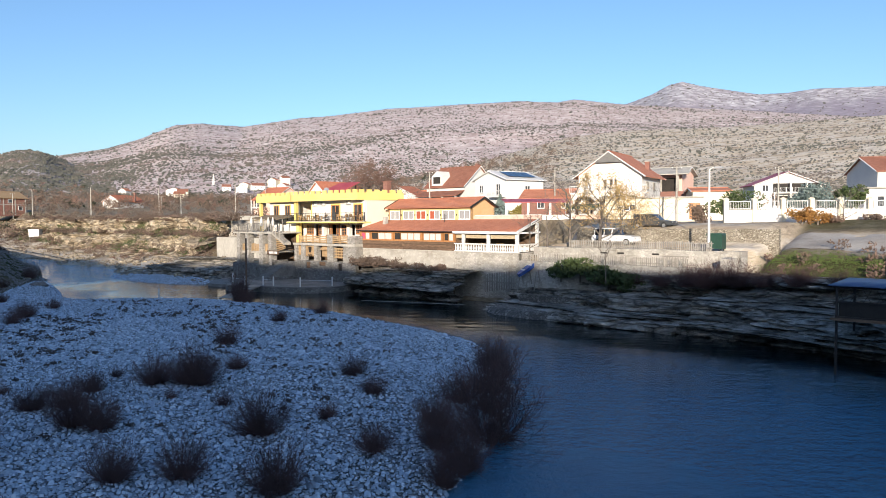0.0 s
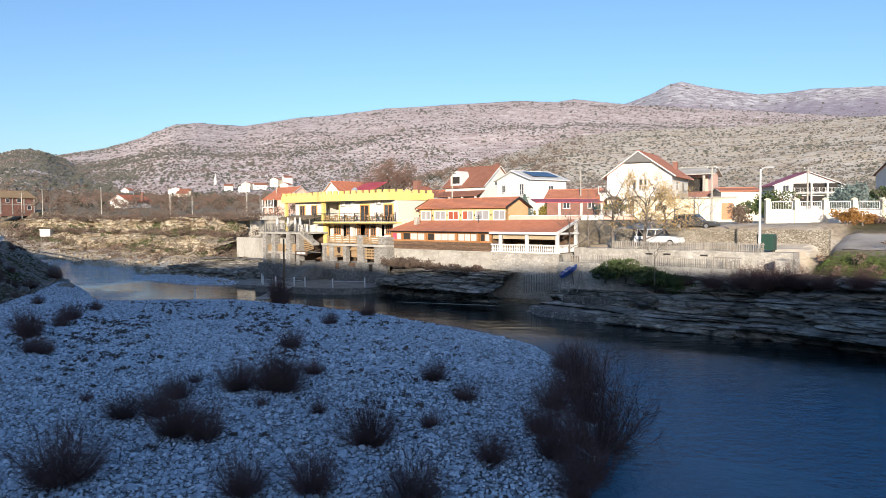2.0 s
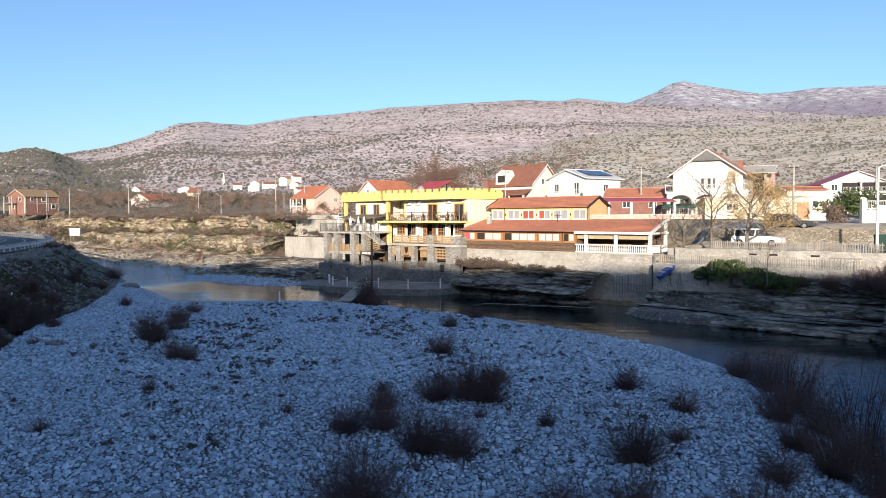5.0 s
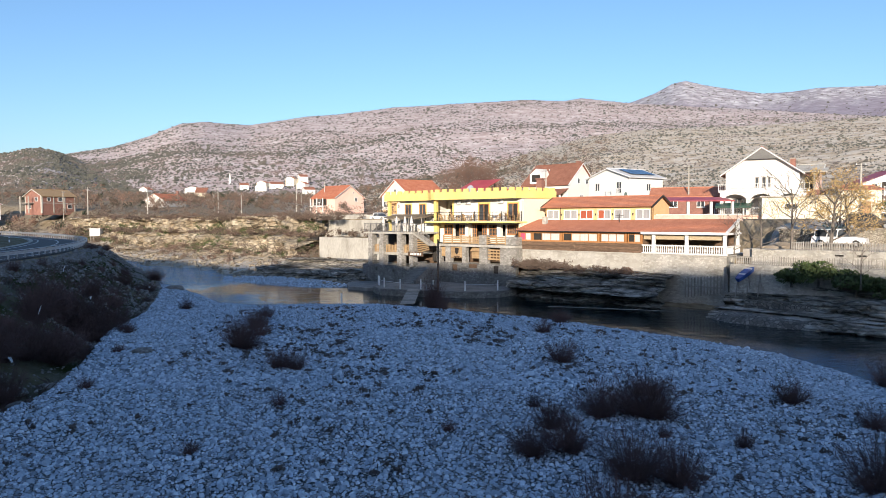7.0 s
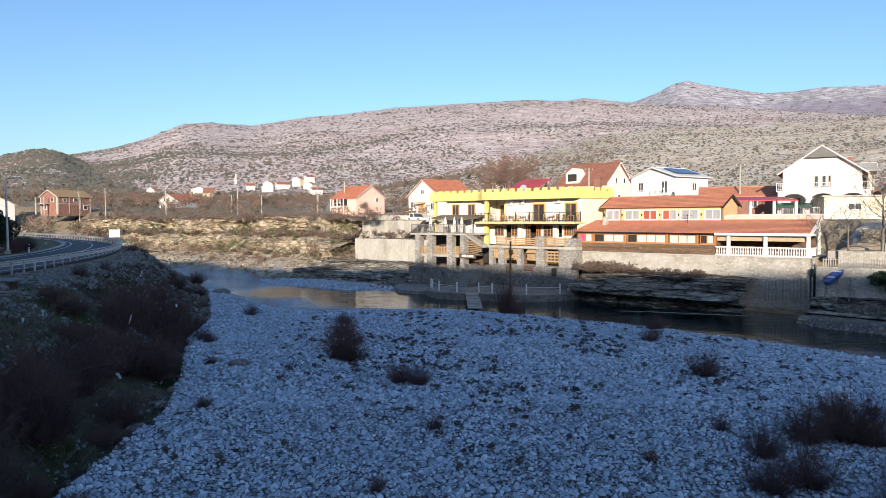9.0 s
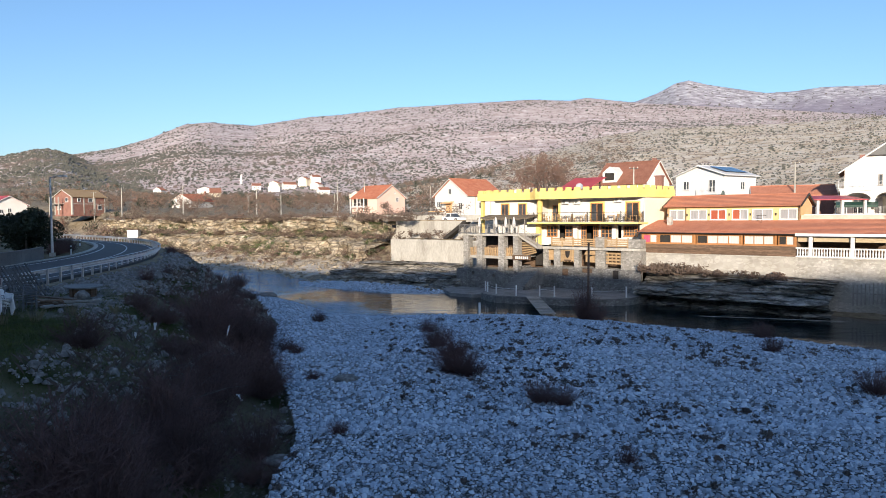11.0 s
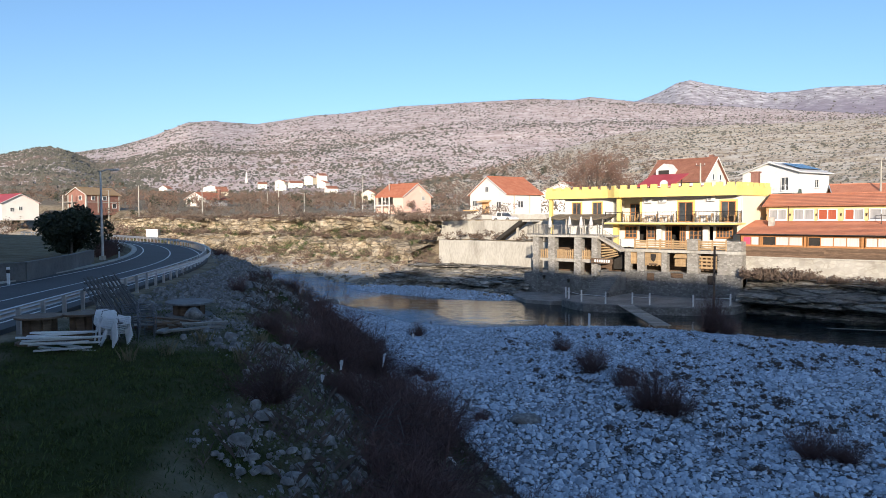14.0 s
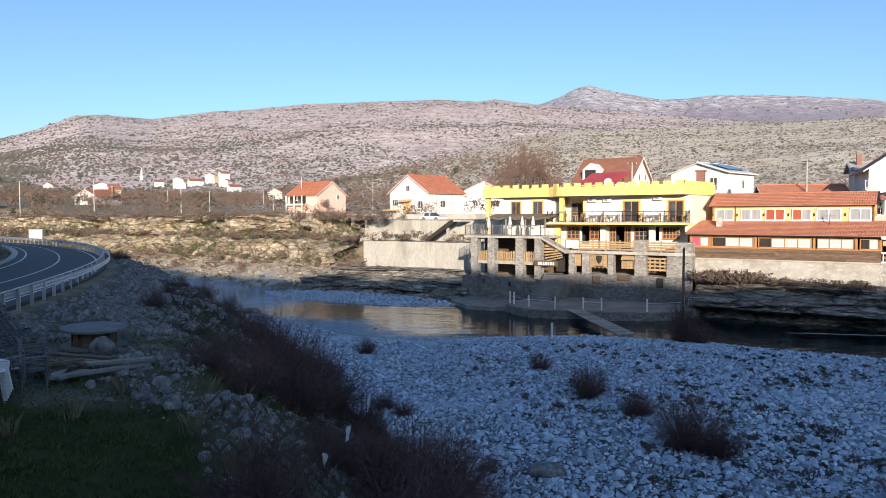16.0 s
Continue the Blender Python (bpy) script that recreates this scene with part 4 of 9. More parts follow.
def rail_iron(parent, p0, p1, h=1.1, gap=1.9, bars=0.14, mat=M_IRON):
    """Iron railing from point to point: posts, two rails, thin bars."""
    p0, p1 = Vector(p0), Vector(p1)
    n = max(1, round((p1 - p0).length / gap))
    for i in range(n + 1):
        p = p0.lerp(p1, i / n)
        part("post", Shape().tube([p, p + Vector((0, 0, h + 0.1))], [0.055, 0.045], 6), mat, parent)
    for z in (0.12, h):
        part("handrail" if z == h else "rail", Shape().tube([p0 + Vector((0, 0, z)), p1 + Vector((0, 0, z))], 0.028, 5), mat, parent)
    k = max(2, round((p1 - p0).length / bars))
    bar_me = Shape().tube([(0, 0, 0.12), (0, 0, h)], 0.011, 3, False).mesh("bar")
    bar_me.materials.append(mat)
    for i in range(1, k):
        p = p0.lerp(p1, i / k)
        part("bar", bar_me, mat, parent, "", pose(p.x, p.y, p.z))


def rail_boards(parent, u0, u1, v, z, h=1.05, boards=4, mat=M_WOOD):
    n = max(1, round((u1 - u0) / 1.5))
    for i in range(n + 1):
        x = u0 + (u1 - u0) * i / n
        part("post", Shape().box(x - 0.07, x + 0.07, v - 0.06, v + 0.08, z, z + h + 0.08), mat, parent)
    for k in range(boards):
        zz = z + 0.12 + k * (h - 0.1) / boards
        part("board", Shape().box(u0, u1, v - 0.09, v - 0.06, zz + rnd.uniform(-0.01, 0.01), zz + 0.17), mat, parent)


def pickets(parent, u0, u1, v, z, h, mat, gap=0.22, wide=0.10, name="picket"):
    n = int((u1 - u0) / gap)
    meshes = []
    for k in range(3):
        top = h * (0.92 + 0.05 * k)
        meshes.append(Shape().panel([(-wide / 2, 0), (wide / 2, 0), (wide / 2, top - 0.06), (0, top), (-wide / 2, top - 0.06)], -0.015, 0.015).mesh(name))
    for i in range(n + 1):
        part(name, meshes[rnd.randrange(3)], mat, parent, "", place(u0 + i * gap, v, z, 0) @ pose(0, 0, 0, 0, rnd.uniform(-2, 2), 0))
    for zz in (0.25, 0.75):
        part("rail", Shape().box(u0 - 0.05, u1 + 0.05, v + 0.016, v + 0.07, z + h * zz, z + h * zz + 0.07), mat, parent)


# ---- the castle-like guest house ----
castle = thing("guest_house", SITE, "yellow guest house with a crenellated parapet and stone-pillared terraces", "house")
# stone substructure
part("stone_base", wall_with_holes(-12.2, 0.5, -0.5, 3.35, -1.4, -0.9, [(-9.6, -8.7, 2.3, 3.15), (-2.95, -2.2, 2.2, 3.2), (-6.9, -5.5, 2.75, 3.3)]), M_SHADESTONE, castle, "grey rubble stone base wall")
part("stone_base", wall_with_holes(-24.2, -14.4, -0.5, 2.75, -3.6, -3.1, [(-21.6, -21.2, 2.0, 2.45), (-18.3, -17.9, 1.8, 2.2)]), M_SHADESTONE, castle, "grey rubble stone base wall")
part("stone_base", Shape().box(-24.2, -23.7, -3.1, 5.5, -0.5, 2.75), M_SHADESTONE, castle)
part("stone_base", Shape().box(-12.2, -11.7, -6.0, -1.4, 0.2, 1.2).box(-14.9, -14.4, -3.6, -0.9, -0.5, 3.3), M_SHADESTONE, castle)
part("cellar_floor", Shape().box(-23.7, -14.4, -3.1, 1.0, 2.55, 2.72).box(-12.2, 0.5, -0.9, 1.0, 3.15, 3.33), M_CONCRETE, castle)
# dark wood, its tone also standing for the shade inside the cellars
part("cellar_wall", Shape().box(-24.0, -14.6, 1.25, 1.5, 2.0, 7.2).box(-14.6, 0.5, 1.0, 1.4, 2.0, 5.45), M_DARKWOOD, castle)
part("cellar_wall", Shape().box(0.1, 0.5, -0.9, 1.0, 3.33, 5.45), M_GREYRUBBLE, castle)
for a, b in ((-12.2, -11.6), (-10.7, -9.9), (-7.9, -7.3), (-5.1, -3.9), (-1.9, 0.5)):
    part("pillar", Shape().box(a, b, -1.4, -0.7, 3.35, 5.45), M_GREYRUBBLE, castle, "square rubble stone pillar")
part("pillar", Shape().box(-5.1, -3.9, -1.45, -0.75, 5.78, 6.95), M_GREYRUBBLE, castle)
part("pillar", Shape().box(-1.0, 0.45, -1.45, 1.0, 5.78, 6.75), M_GREYRUBBLE, castle)
for x0, x1, z0, z1 in ((-11.6, -10.75, 4.1, 5.42), (-6.55, -5.15, 4.0, 5.0)):
    for i in range(5):
        w = (x1 - x0) / 5
        part("plank", Shape().box(x0 + i * w + 0.01, x0 + (i + 1) * w - 0.01, -1.12, -1.06, z0, z1), M_WOOD, castle)
for i in range(9):
    x = -9.85 + i * 0.215
    part("plank", Shape().box(x, x + 0.2, -1.25, -1.18, 3.95 + 0.1 * (i % 2), 5.42), M_WOOD, castle)
shield = [(0.0, 0.0), (0.22, 0.2), (0.3, 0.55), (0.3, 0.85), (-0.3, 0.85), (-0.3, 0.55), (-0.22, 0.2)]
part("shield", Shape().panel([(x - 8.88, z + 4.4) for x, z in shield], -1.3, -1.26), M_IRON, castle, "small dark heraldic shield on planks")
part("sign", Shape().panel([(-9.35, 4.05), (-8.4, 4.05), (-8.4, 4.22), (-9.35, 4.22)], -1.3, -1.262), M_DARKWOOD, castle)
part("shutter", Shape().slab([(-6.5, -1.5, 4.95), (-5.1, -1.5, 4.95), (-5.1, -1.0, 5.4), (-6.5, -1.0, 5.4)], 0.05), M_WOOD, castle, "raised plank shutter")
for i in range(4):
    part("board", Shape().box(-3.85, -1.95, -1.2, -1.14, 3.9 + i * 0.37, 4.05 + i * 0.37 + 0.04), M_WOOD, castle)
for i in range(4):
    part("board", Shape().box(-3.7 + i * 0.5, -3.55 + i * 0.5, -1.13, -1.08, 3.85, 5.2), M_WOOD, castle)
part("hatch", Shape().box(-9.55, -8.75, -1.32, -1.2, 2.35, 3.1), M_DARKWOOD, castle, "weathered square hatch")
part("hatch", Shape().box(-2.9, -2.25, -1.3, -1.2, 2.25, 3.15), M_IRON, castle)
part("hatch", Shape().box(-6.85, -5.55, -1.3, -1.2, 2.8, 3.25), M_DARKWOOD, castle)
# terrace before the ground floor
part("terrace_slab", Shape().box(-12.3, 0.5, -1.55, 2.45, 5.45, 5.75), M_CONCRETE, castle)
rail_boards(castle, -11.0, -5.15, -1.4, 5.75)
rail_boards(castle, -3.85, -1.05, -1.4, 5.75)
# ground floor
holes = [(-14.0, -12.5, 6.85, 8.2), (-12.35, -11.4, 6.2, 8.25), (-11.3, -9.8, 6.85, 8.2), (-9.05, -6.75, 5.78, 8.25), (-6.35, -4.85, 6.75, 8.2), (-4.75, -3.75, 6.75, 8.2), (-3.4, -1.65, 7.0, 8.2)]
part("wall", wall_with_holes(-15.0, -0.6, 5.75, 8.45, 2.3, 2.6, holes), M_PLASTER, castle, "white plastered ground floor wall")
# black sheet stands for the shade of the room behind the windows
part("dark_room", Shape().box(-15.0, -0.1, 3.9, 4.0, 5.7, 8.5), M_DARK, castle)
for x0, x1, z0, z1, c in ((-14.0, -12.5, 6.85, 8.2, 3), (-11.3, -9.8, 6.85, 8.2, 3), (-6.35, -4.85, 6.75, 8.2, 3), (-3.4, -1.65, 7.0, 8.2, 5)):
    window(castle, place(x0, 2.22, z0), x1 - x0, z1 - z0, M_REDWOOD, c, 3, bar=0.09)
for x0, x1 in ((-9.05, -8.35), (-7.4, -6.75)):
    window(castle, place(x0, 2.2, 5.78), x1 - x0, 2.45, M_REDWOOD, 2, 4, name="door_leaf", bar=0.09, sill=False)
part("lintel", Shape().box(-9.15, -6.65, 2.12, 2.3, 8.2, 8.38), M_REDWOOD, castle)
for x in (-15.3, -9.6, -4.35):
    part("column", Shape().box(x - 0.28, x + 0.28, 1.6, 2.15, 5.75, 8.45), M_PLASTER if x > -12 else M_YELLOW, castle)
part("column", Shape().box(-14.9, -14.35, 1.0, 1.5, 5.3, 8.45), M_YELLOW, castle, "yellow painted column")
# balcony
part("balcony_slab", Shape().box(-15.3, -0.35, -0.4, 2.28, 8.45, 8.62), M_YELLOW, castle, "thin yellow balcony slab")
part("balcony_floor", Shape().box(-15.25, -0.4, -0.35, 1.19, 8.62, 8.7), M_CONCRETE, castle)
rail_iron(castle, (-15.2, -0.3, 8.7), (-0.4, -0.3, 8.7), 1.1, 2.1, 0.5)
rail_iron(castle, (-15.2, -0.3, 8.7), (-15.2, 1.0, 8.7), 1.1, 1.3, 0.3)
rail_iron(castle, (-0.4, -0.3, 8.7), (-0.4, 1.0, 8.7), 1.1, 1.3, 0.12)
for x0 in (-6.9, -2.5):
    s = Shape()
    for i in range(7):
        for k in range(4):
            cx, cz = x0 + 0.1 + i * 0.23, 8.95 + k * 0.24
            s.tube([(cx + 0.1 * math.cos(a * 1.05), -0.3, cz + 0.1 * math.sin(a * 1.05)) for a in range(7)], 0.012, 3, False)
    part("scrollwork", s, M_IRON, castle, "ornate wrought iron panel")
# upper floor
holes = [(-7.15, -5.5, 8.7, 10.9), (-2.55, -1.0, 8.7, 10.9)]
part("wall", wall_with_holes(-11.4, -0.5, 8.7, 11.5, 1.2, 1.5, holes), M_PLASTER, castle, "white plastered upper wall")
part("wall", Shape().box(-11.7, -11.4, 1.2, 3.8, 8.7, 11.5), M_YELLOW, castle)
part("wall", wall_with_holes(-15.0, -11.7, 8.7, 11.5, 3.6, 3.8, [(-14.0, -12.7, 8.7, 10.8)]), M_CREAM, castle)
window(castle, place(-14.0, 3.5, 8.7), 1.3, 2.1, M_REDWOOD, 2, 2, name="balcony_door", sill=False)
part("wall", wall_with_holes(-21.5, -15.0, 7.2, 11.5, 1.2, 1.5, [(-20.4, -19.25, 9.55, 11.0), (-17.65, -16.45, 9.55, 11.0)]), M_PLASTER, castle, "white plastered upper wall")
part("wall", Shape().box(-15.0, -14.7, 1.5, 3.8, 8.7, 11.5), M_PLASTER, castle)
part("wall", Shape().box(-21.5, -21.2, 1.5, 5.5, 7.2, 11.5), M_YELLOW, castle)
for x in (-20.4, -17.65):
    window(castle, place(x, 1.14, 9.55), 1.17, 1.45, M_REDWOOD, 2, 1)
    part("surround", wall_with_holes(x - 0.14, x + 1.31, 9.42, 11.14, 1.17, 1.2, [(x, x + 1.17, 9.55, 11.0)]), M_YELLOW, castle)
for x, w in ((-7.15, 1.65), (-2.55, 1.55)):
    window(castle, place(x, 1.14, 8.7), w, 2.2, M_REDWOOD, 2, 1, fills=[M_GLASS, M_DARK], name="balcony_door", sill=False, bar=0.1)
    part("surround", wall_with_holes(x - 0.16, x + w + 0.16, 8.7, 11.08, 1.16, 1.2, [(x, x + w, 8.7, 10.9)]), M_YELLOW, castle, "yellow door surround")
part("column", Shape().box(-13.9, -13.45, -0.1, 0.35, 8.7, 11.5), M_YELLOW, castle, "yellow painted column")
part("column", Shape().box(-23.5, -23.1, 0.7, 1.1, 7.2, 11.5), M_YELLOW, castle, "yellow painted column")
part("wall", wall_with_holes(-23.5, -21.5, 7.2, 11.5, 5.2, 5.5, [(-23.1, -21.7, 9.4, 11.0)]), M_PALEYELLOW, castle)
for x, z in ((-11.0, 10.85), (-9.3, 10.85), (-3.95, 10.95)):
    ac = part("air_conditioner", Shape().box(x, x + 0.85, 0.85, 1.15, z, z + 0.55), M_WHITE, castle, "white outdoor air conditioner unit")
    part("fan_grille", Shape().lathe([(0.2, 0), (0.2, 0.02)], 0, 0, 14), M_METAL, ac, "", pose(x + 0.3, 0.85, z + 0.28, 90, 0, 0))
# side and back walls
part("side_wall", Shape().prism([(-0.75, 1.51), (-0.45, 1.51), (0.4, 7.2), (0.1, 7.2)], 4.2, 11.5), M_CREAM, castle, "cream rendered gable-side wall")
part("side_wall", Shape().box(-0.82, -0.5, 1.0, 1.5, 5.75, 8.45), M_CREAM, castle)
part("back_wall", Shape().box(-23.5, 0.1, 6.9, 7.2, 5.0, 11.5), M_CREAM, castle)
part("side_wall", Shape().box(-23.5, -23.2, 5.5, 6.9, 5.0, 11.5), M_PALEYELLOW, castle)
# roof slab and parapet: the front steps forward in a curve over the balcony
front = [(-23.75, 0.35), (-15.9, 0.35), (-15.2, 0.25), (-14.6, -0.05), (-14.0, -0.45), (-13.3, -0.6), (-0.6, 0.1)]
ring = front + [(0.55, 7.35), (-23.75, 7.35)]
part("roof_slab", Shape().prism(ring, 11.5, 11.62), M_PLASTER, castle)
band = Shape()
for (ax, ay), (bx, by) in zip(ring, ring[1:] + ring[:1]):
    d = Vector((bx - ax, by - ay, 0)).normalized()
    nrm = Vector((d.y, -d.x, 0)) * 0.05
    band.prism([(ax + nrm.x, ay + nrm.y), (bx + nrm.x, by + nrm.y), (bx - nrm.x * 4, by - nrm.y * 4), (ax - nrm.x * 4, ay - nrm.y * 4)], 11.47, 12.42)
part("parapet", band, M_YELLOW, castle, "yellow parapet band")
merlon = Shape().box(-0.36, 0.36, -0.04, 0.19, 0, 0.42).mesh("merlon")
merlon.materials.append(M_YELLOW)


def crenels(ax, ay, bx, by, n, turn):
    for i in range(n):
        f = (i + 0.5) / n
        part("merlon", merlon, M_YELLOW, castle, "", place(ax + (bx - ax) * f, ay + (by - ay) * f, 12.42, turn))


crenels(-23.75, 0.35, -15.2, 0.35, 7, 0)
crenels(-13.4, -0.6, -0.6, 0.1, 11, 3)
crenels(-0.6, 0.1, 0.55, 7.35, 6, 81)
crenels(-23.75, 7.35, 0.55, 7.35, 19, 180)
crenels(-23.75, 7.35, -23.75, 0.35, 6, -90)
part("merlon", merlon, M_YELLOW, castle, "", place(-14.3, -0.2, 12.42, -30))
chim = part("chimney", Shape().box(-0.75, 0.0, 4.8, 5.5, 11.6, 13.9), M_BRICK, castle, "red brick chimney with a cap")
part("chimney_cap", Shape().box(-0.85, 0.1, 4.7, 5.6, 13.9, 14.05), M_BRICK, chim)
dish = part("satellite_dish", Shape().lathe([(0.02, 0), (0.25, 0.05), (0.45, 0.16), (0.46, 0.16)], 0, 0, 16), M_METAL, castle, "grey satellite dish", pose(-9.2, 2.0, 12.9, 70, 0, 20), True)

# covered deck on stone posts
for a, b in ((-22.95, -22.15), (-20.8, -19.95), (-17.35, -16.5), (-15.1, -14.4)):
    part("stone_post", Shape().prism([(a, -3.65), (b, -3.65), (b, -2.75), (a, -2.75)], 2.7, 7.0), M_GREYRUBBLE, castle, "thick rubble stone post")
part("deck_slab", Shape().box(-23.8, -14.2, -3.75, 1.2, 7.0, 7.22), M_CONCRETE, castle)
part("deck_floor", Shape().box(-23.4, -14.5, -3.2, 1.0, 4.3, 4.5), M_CONCRETE, castle)
for a, b in ((-22.3, -20.9), (-19.75, -17.6), (-16.5, -15.3)):
    pickets(castle, a, b, -3.2, 4.5, 1.1, M_WOOD, 0.28, 0.2)
part("deck_beam", Shape().box(-23.3, -14.5, -3.3, -3.05, 4.15, 4.45), M_GREYWOOD, castle)
rail_iron(castle, (-23.7, -3.6, 7.22), (-14.4, -3.6, 7.22), 1.15, 1.1, 0.11, M_OLDWOOD)
rail_iron(castle, (-23.7, -3.6, 7.22), (-23.7, 1.0, 7.22), 1.15, 1.1, 0.14, M_OLDWOOD)
can = Shape()
cols_n = 14
for i in range(cols_n):
    a, b = -22.4 + 7.9 * i / cols_n, -22.4 + 7.9 * (i + 1) / cols_n
    sag = [0.12 * math.sin(3.1 * (i + k) / 2.0) for k in range(2)]
    can.slab([(a, -1.5, 9.15 + sag[0]), (b, -1.5, 9.15 + sag[1]), (b, 1.15, 9.62), (a, 1.15, 9.62)], 0.14)
part("deck_canopy", can, M_THATCH, castle, "sagging grey thatch canopy over the deck")
for x in (-22.2, -19.8, -17.4, -15.0):
    part("canopy_post", Shape().tube([(x, -1.3, 7.22), (x, -1.3, 9.05)], 0.07, 6), M_GREYWOOD, castle)
# stairway from the deck down to the terrace, with its railing
part("stair_ramp", Shape().panel([(-14.4, 6.95), (-14.4, 7.2), (-11.6, 5.8), (-11.6, 5.5)], -3.6, -2.4), M_GREYWOOD, castle)
rail_iron(castle, (-14.4, -3.55, 7.2), (-11.6, -3.55, 5.8), 1.0, 0.95, 0.12, M_GREYWOOD)
for k in range(6):
    part("board", Shape().box(-14.3, -12.3, -2.9, -2.82, 4.75 + k * 0.27, 4.9 + k * 0.27), M_WOOD, castle, "", place(-13.3, 0, 5.3) @ pose(0, 0, 0, 0, -14 + 3 * k, 0) @ place(13.3, 0, -5.3))
# board with a painted word above the stair
sign = part("sign", Shape().box(-15.0, -12.3, -3.95, -3.88, 4.15, 4.72), M_DARKWOOD, castle, "dark red board with pale lettering")
for i in range(7):
    part("letter", Shape().box(-14.55 + i * 0.28, -14.36 + i * 0.28, -3.965, -3.95, 4.28, 4.58), M_WHITE, sign)
# stair from the quay
for k in range(14):
    part("step", Shape().box(-14.4, -12.0, -6.8 + k * 0.32, -1.2, 0.75 + k * 0.185 - 0.19, 0.75 + k * 0.185), M_SHADEFLOOR, castle)
# black sheet for the shade at the head of the stair
part("back_room", Shape().box(-14.4, -12.2, 0.2, 0.3, 3.3, 5.4), M_DARK, castle)

# ---- quay ----
quay = [(-15.3, -9.6), (-14.6, -10.6), (-12.6, -12.0), (-11.0, -12.6), (-9.4, -12.2), (-7.0, -11.1), (-3.8, -10.4), (-0.8, -8.9), (1.4, -5.9), (1.6, -1.0), (-15.3, -1.0)]
tagged(part("quay", Shape().prism(quay, -0.9, 0.72), M_SHADESTONE, m=SITE), "curved rubble stone quay at the water's edge", "quay", kind="structure")
tagged(part("quay_top", Shape().prism([(x * 0.995, y * 0.985) for x, y in quay], 0.72, 0.78), M_SHADEFLOOR, m=SITE), "worn concrete quay surface", "quay", kind="structure")
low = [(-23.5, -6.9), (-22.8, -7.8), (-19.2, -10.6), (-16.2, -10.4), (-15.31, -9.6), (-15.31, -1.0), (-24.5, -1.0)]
tagged(part("quay_step", Shape().prism(low, -0.9, 0.38), M_SHADEFLOOR, m=SITE), "low concrete landing step beside the quay", "quay", kind="structure")
for pts in (((-14.9, -9.4), (-14.2, -9.9), (-11.9, -11.3), (-9.2, -11.3)), ((-6.9, -10.2), (-5.3, -9.8)), ((-1.5, -8.6), (0.9, -5.6))):
    fence = thing("quay_railing", SITE @ place(0, 0, 0.78), "white painted pipe railing on the quay", "railing", "quay railings")
    for x, y in pts:
        part("post", Shape().tube([(x, y, 0), (x, y, 1.15)], 0.085, 8), M_WHITE, fence)
    for (ax, ay), (bx, by) in zip(pts, pts[1:]):
        part("rail", Shape().tube([(ax, ay, 0.75), (bx, by, 0.7)], 0.022, 5), M_WHITE, fence)
# plank footbridge to the gravel bar
bridge = thing("footbridge", SITE @ pose(-7.6, -10.6, 0.74, 0, 0, 0), "narrow plank footbridge from quay to gravel", "footbridge")
bdir = Vector((8.3, -9.7, -0.15))
bx_ = bdir.normalized()
for off in (-0.5, 0.5):
    side_v = Vector((-bx_.y, bx_.x, 0)) * off
    part("beam", Shape().tube([side_v + Vector((0, 0, -0.06)), bdir + side_v + Vector((0, 0, -0.06))], 0.07, 6), M_GREYWOOD, bridge)
turn_b = math.degrees(math.atan2(bdir.y, bdir.x))
for i in range(28):
    p = bdir * ((i + 0.5) / 28)
    part("plank", Shape().box(-0.2, 0.2, -0.72, 0.72, 0.01, 0.06), M_GREYWOOD, bridge, "", pose(p.x, p.y, p.z + rnd.uniform(-0.01, 0.02), rnd.uniform(-1, 1), rnd.uniform(-2, 2), turn_b + rnd.uniform(-2, 2)))


def balcony_chair():
    """Small timber chair, seat 0.45 m."""
    ch = thing("chair", pose(0, 0, 0), "light timber chair on the balcony", "chair", "balcony chairs")
    part("seat", Shape().box(-0.22, 0.22, -0.22, 0.22, 0.42, 0.46), M_WOOD, ch)
    part("backrest", Shape().box(-0.22, 0.22, 0.18, 0.22, 0.55, 0.92), M_WOOD, ch)
    for x in (-0.2, 0.2):
        for y, h in ((-0.2, 0.44), (0.2, 0.92)):
            part("leg", Shape().box(x - 0.025, x + 0.025, y - 0.025, y + 0.025, 0, h), M_WOOD, ch)
    return ch


def small_table():
    tb = thing("table", pose(0, 0, 0), "small square timber table on the balcony", "table", "balcony tables")
    part("tabletop", Shape().box(-0.4, 0.4, -0.4, 0.4, 0.70, 0.74), M_WOOD, tb)
    for x in (-0.33, 0.33):
        for y in (-0.33, 0.33):
            part("leg", Shape().box(x - 0.03, x + 0.03, y - 0.03, y + 0.03, 0, 0.7), M_WOOD, tb)
    return tb


chair0, table0 = balcony_chair(), small_table()
spots = [(-12.5, 0.6), (-10.2, 0.4), (-8.3, 0.3), (-4.1, 0.4), (-1.2, 0.2)]
for i, (x, y) in enumerate(spots):
    m = at_site(x, y, 8.7, 5 * i)
    if i:
        copy_thing(table0, m)
    else:
        table0.matrix_basis = m
    for k, (dx, a) in enumerate(((-0.75, 90), (0.75, -90))):
        m = at_site(x + dx, y, 8.7, a + 12 * (i % 3) - 10)
        if i or k:
            copy_thing(chair0, m)
        else:
            chair0.matrix_basis = m
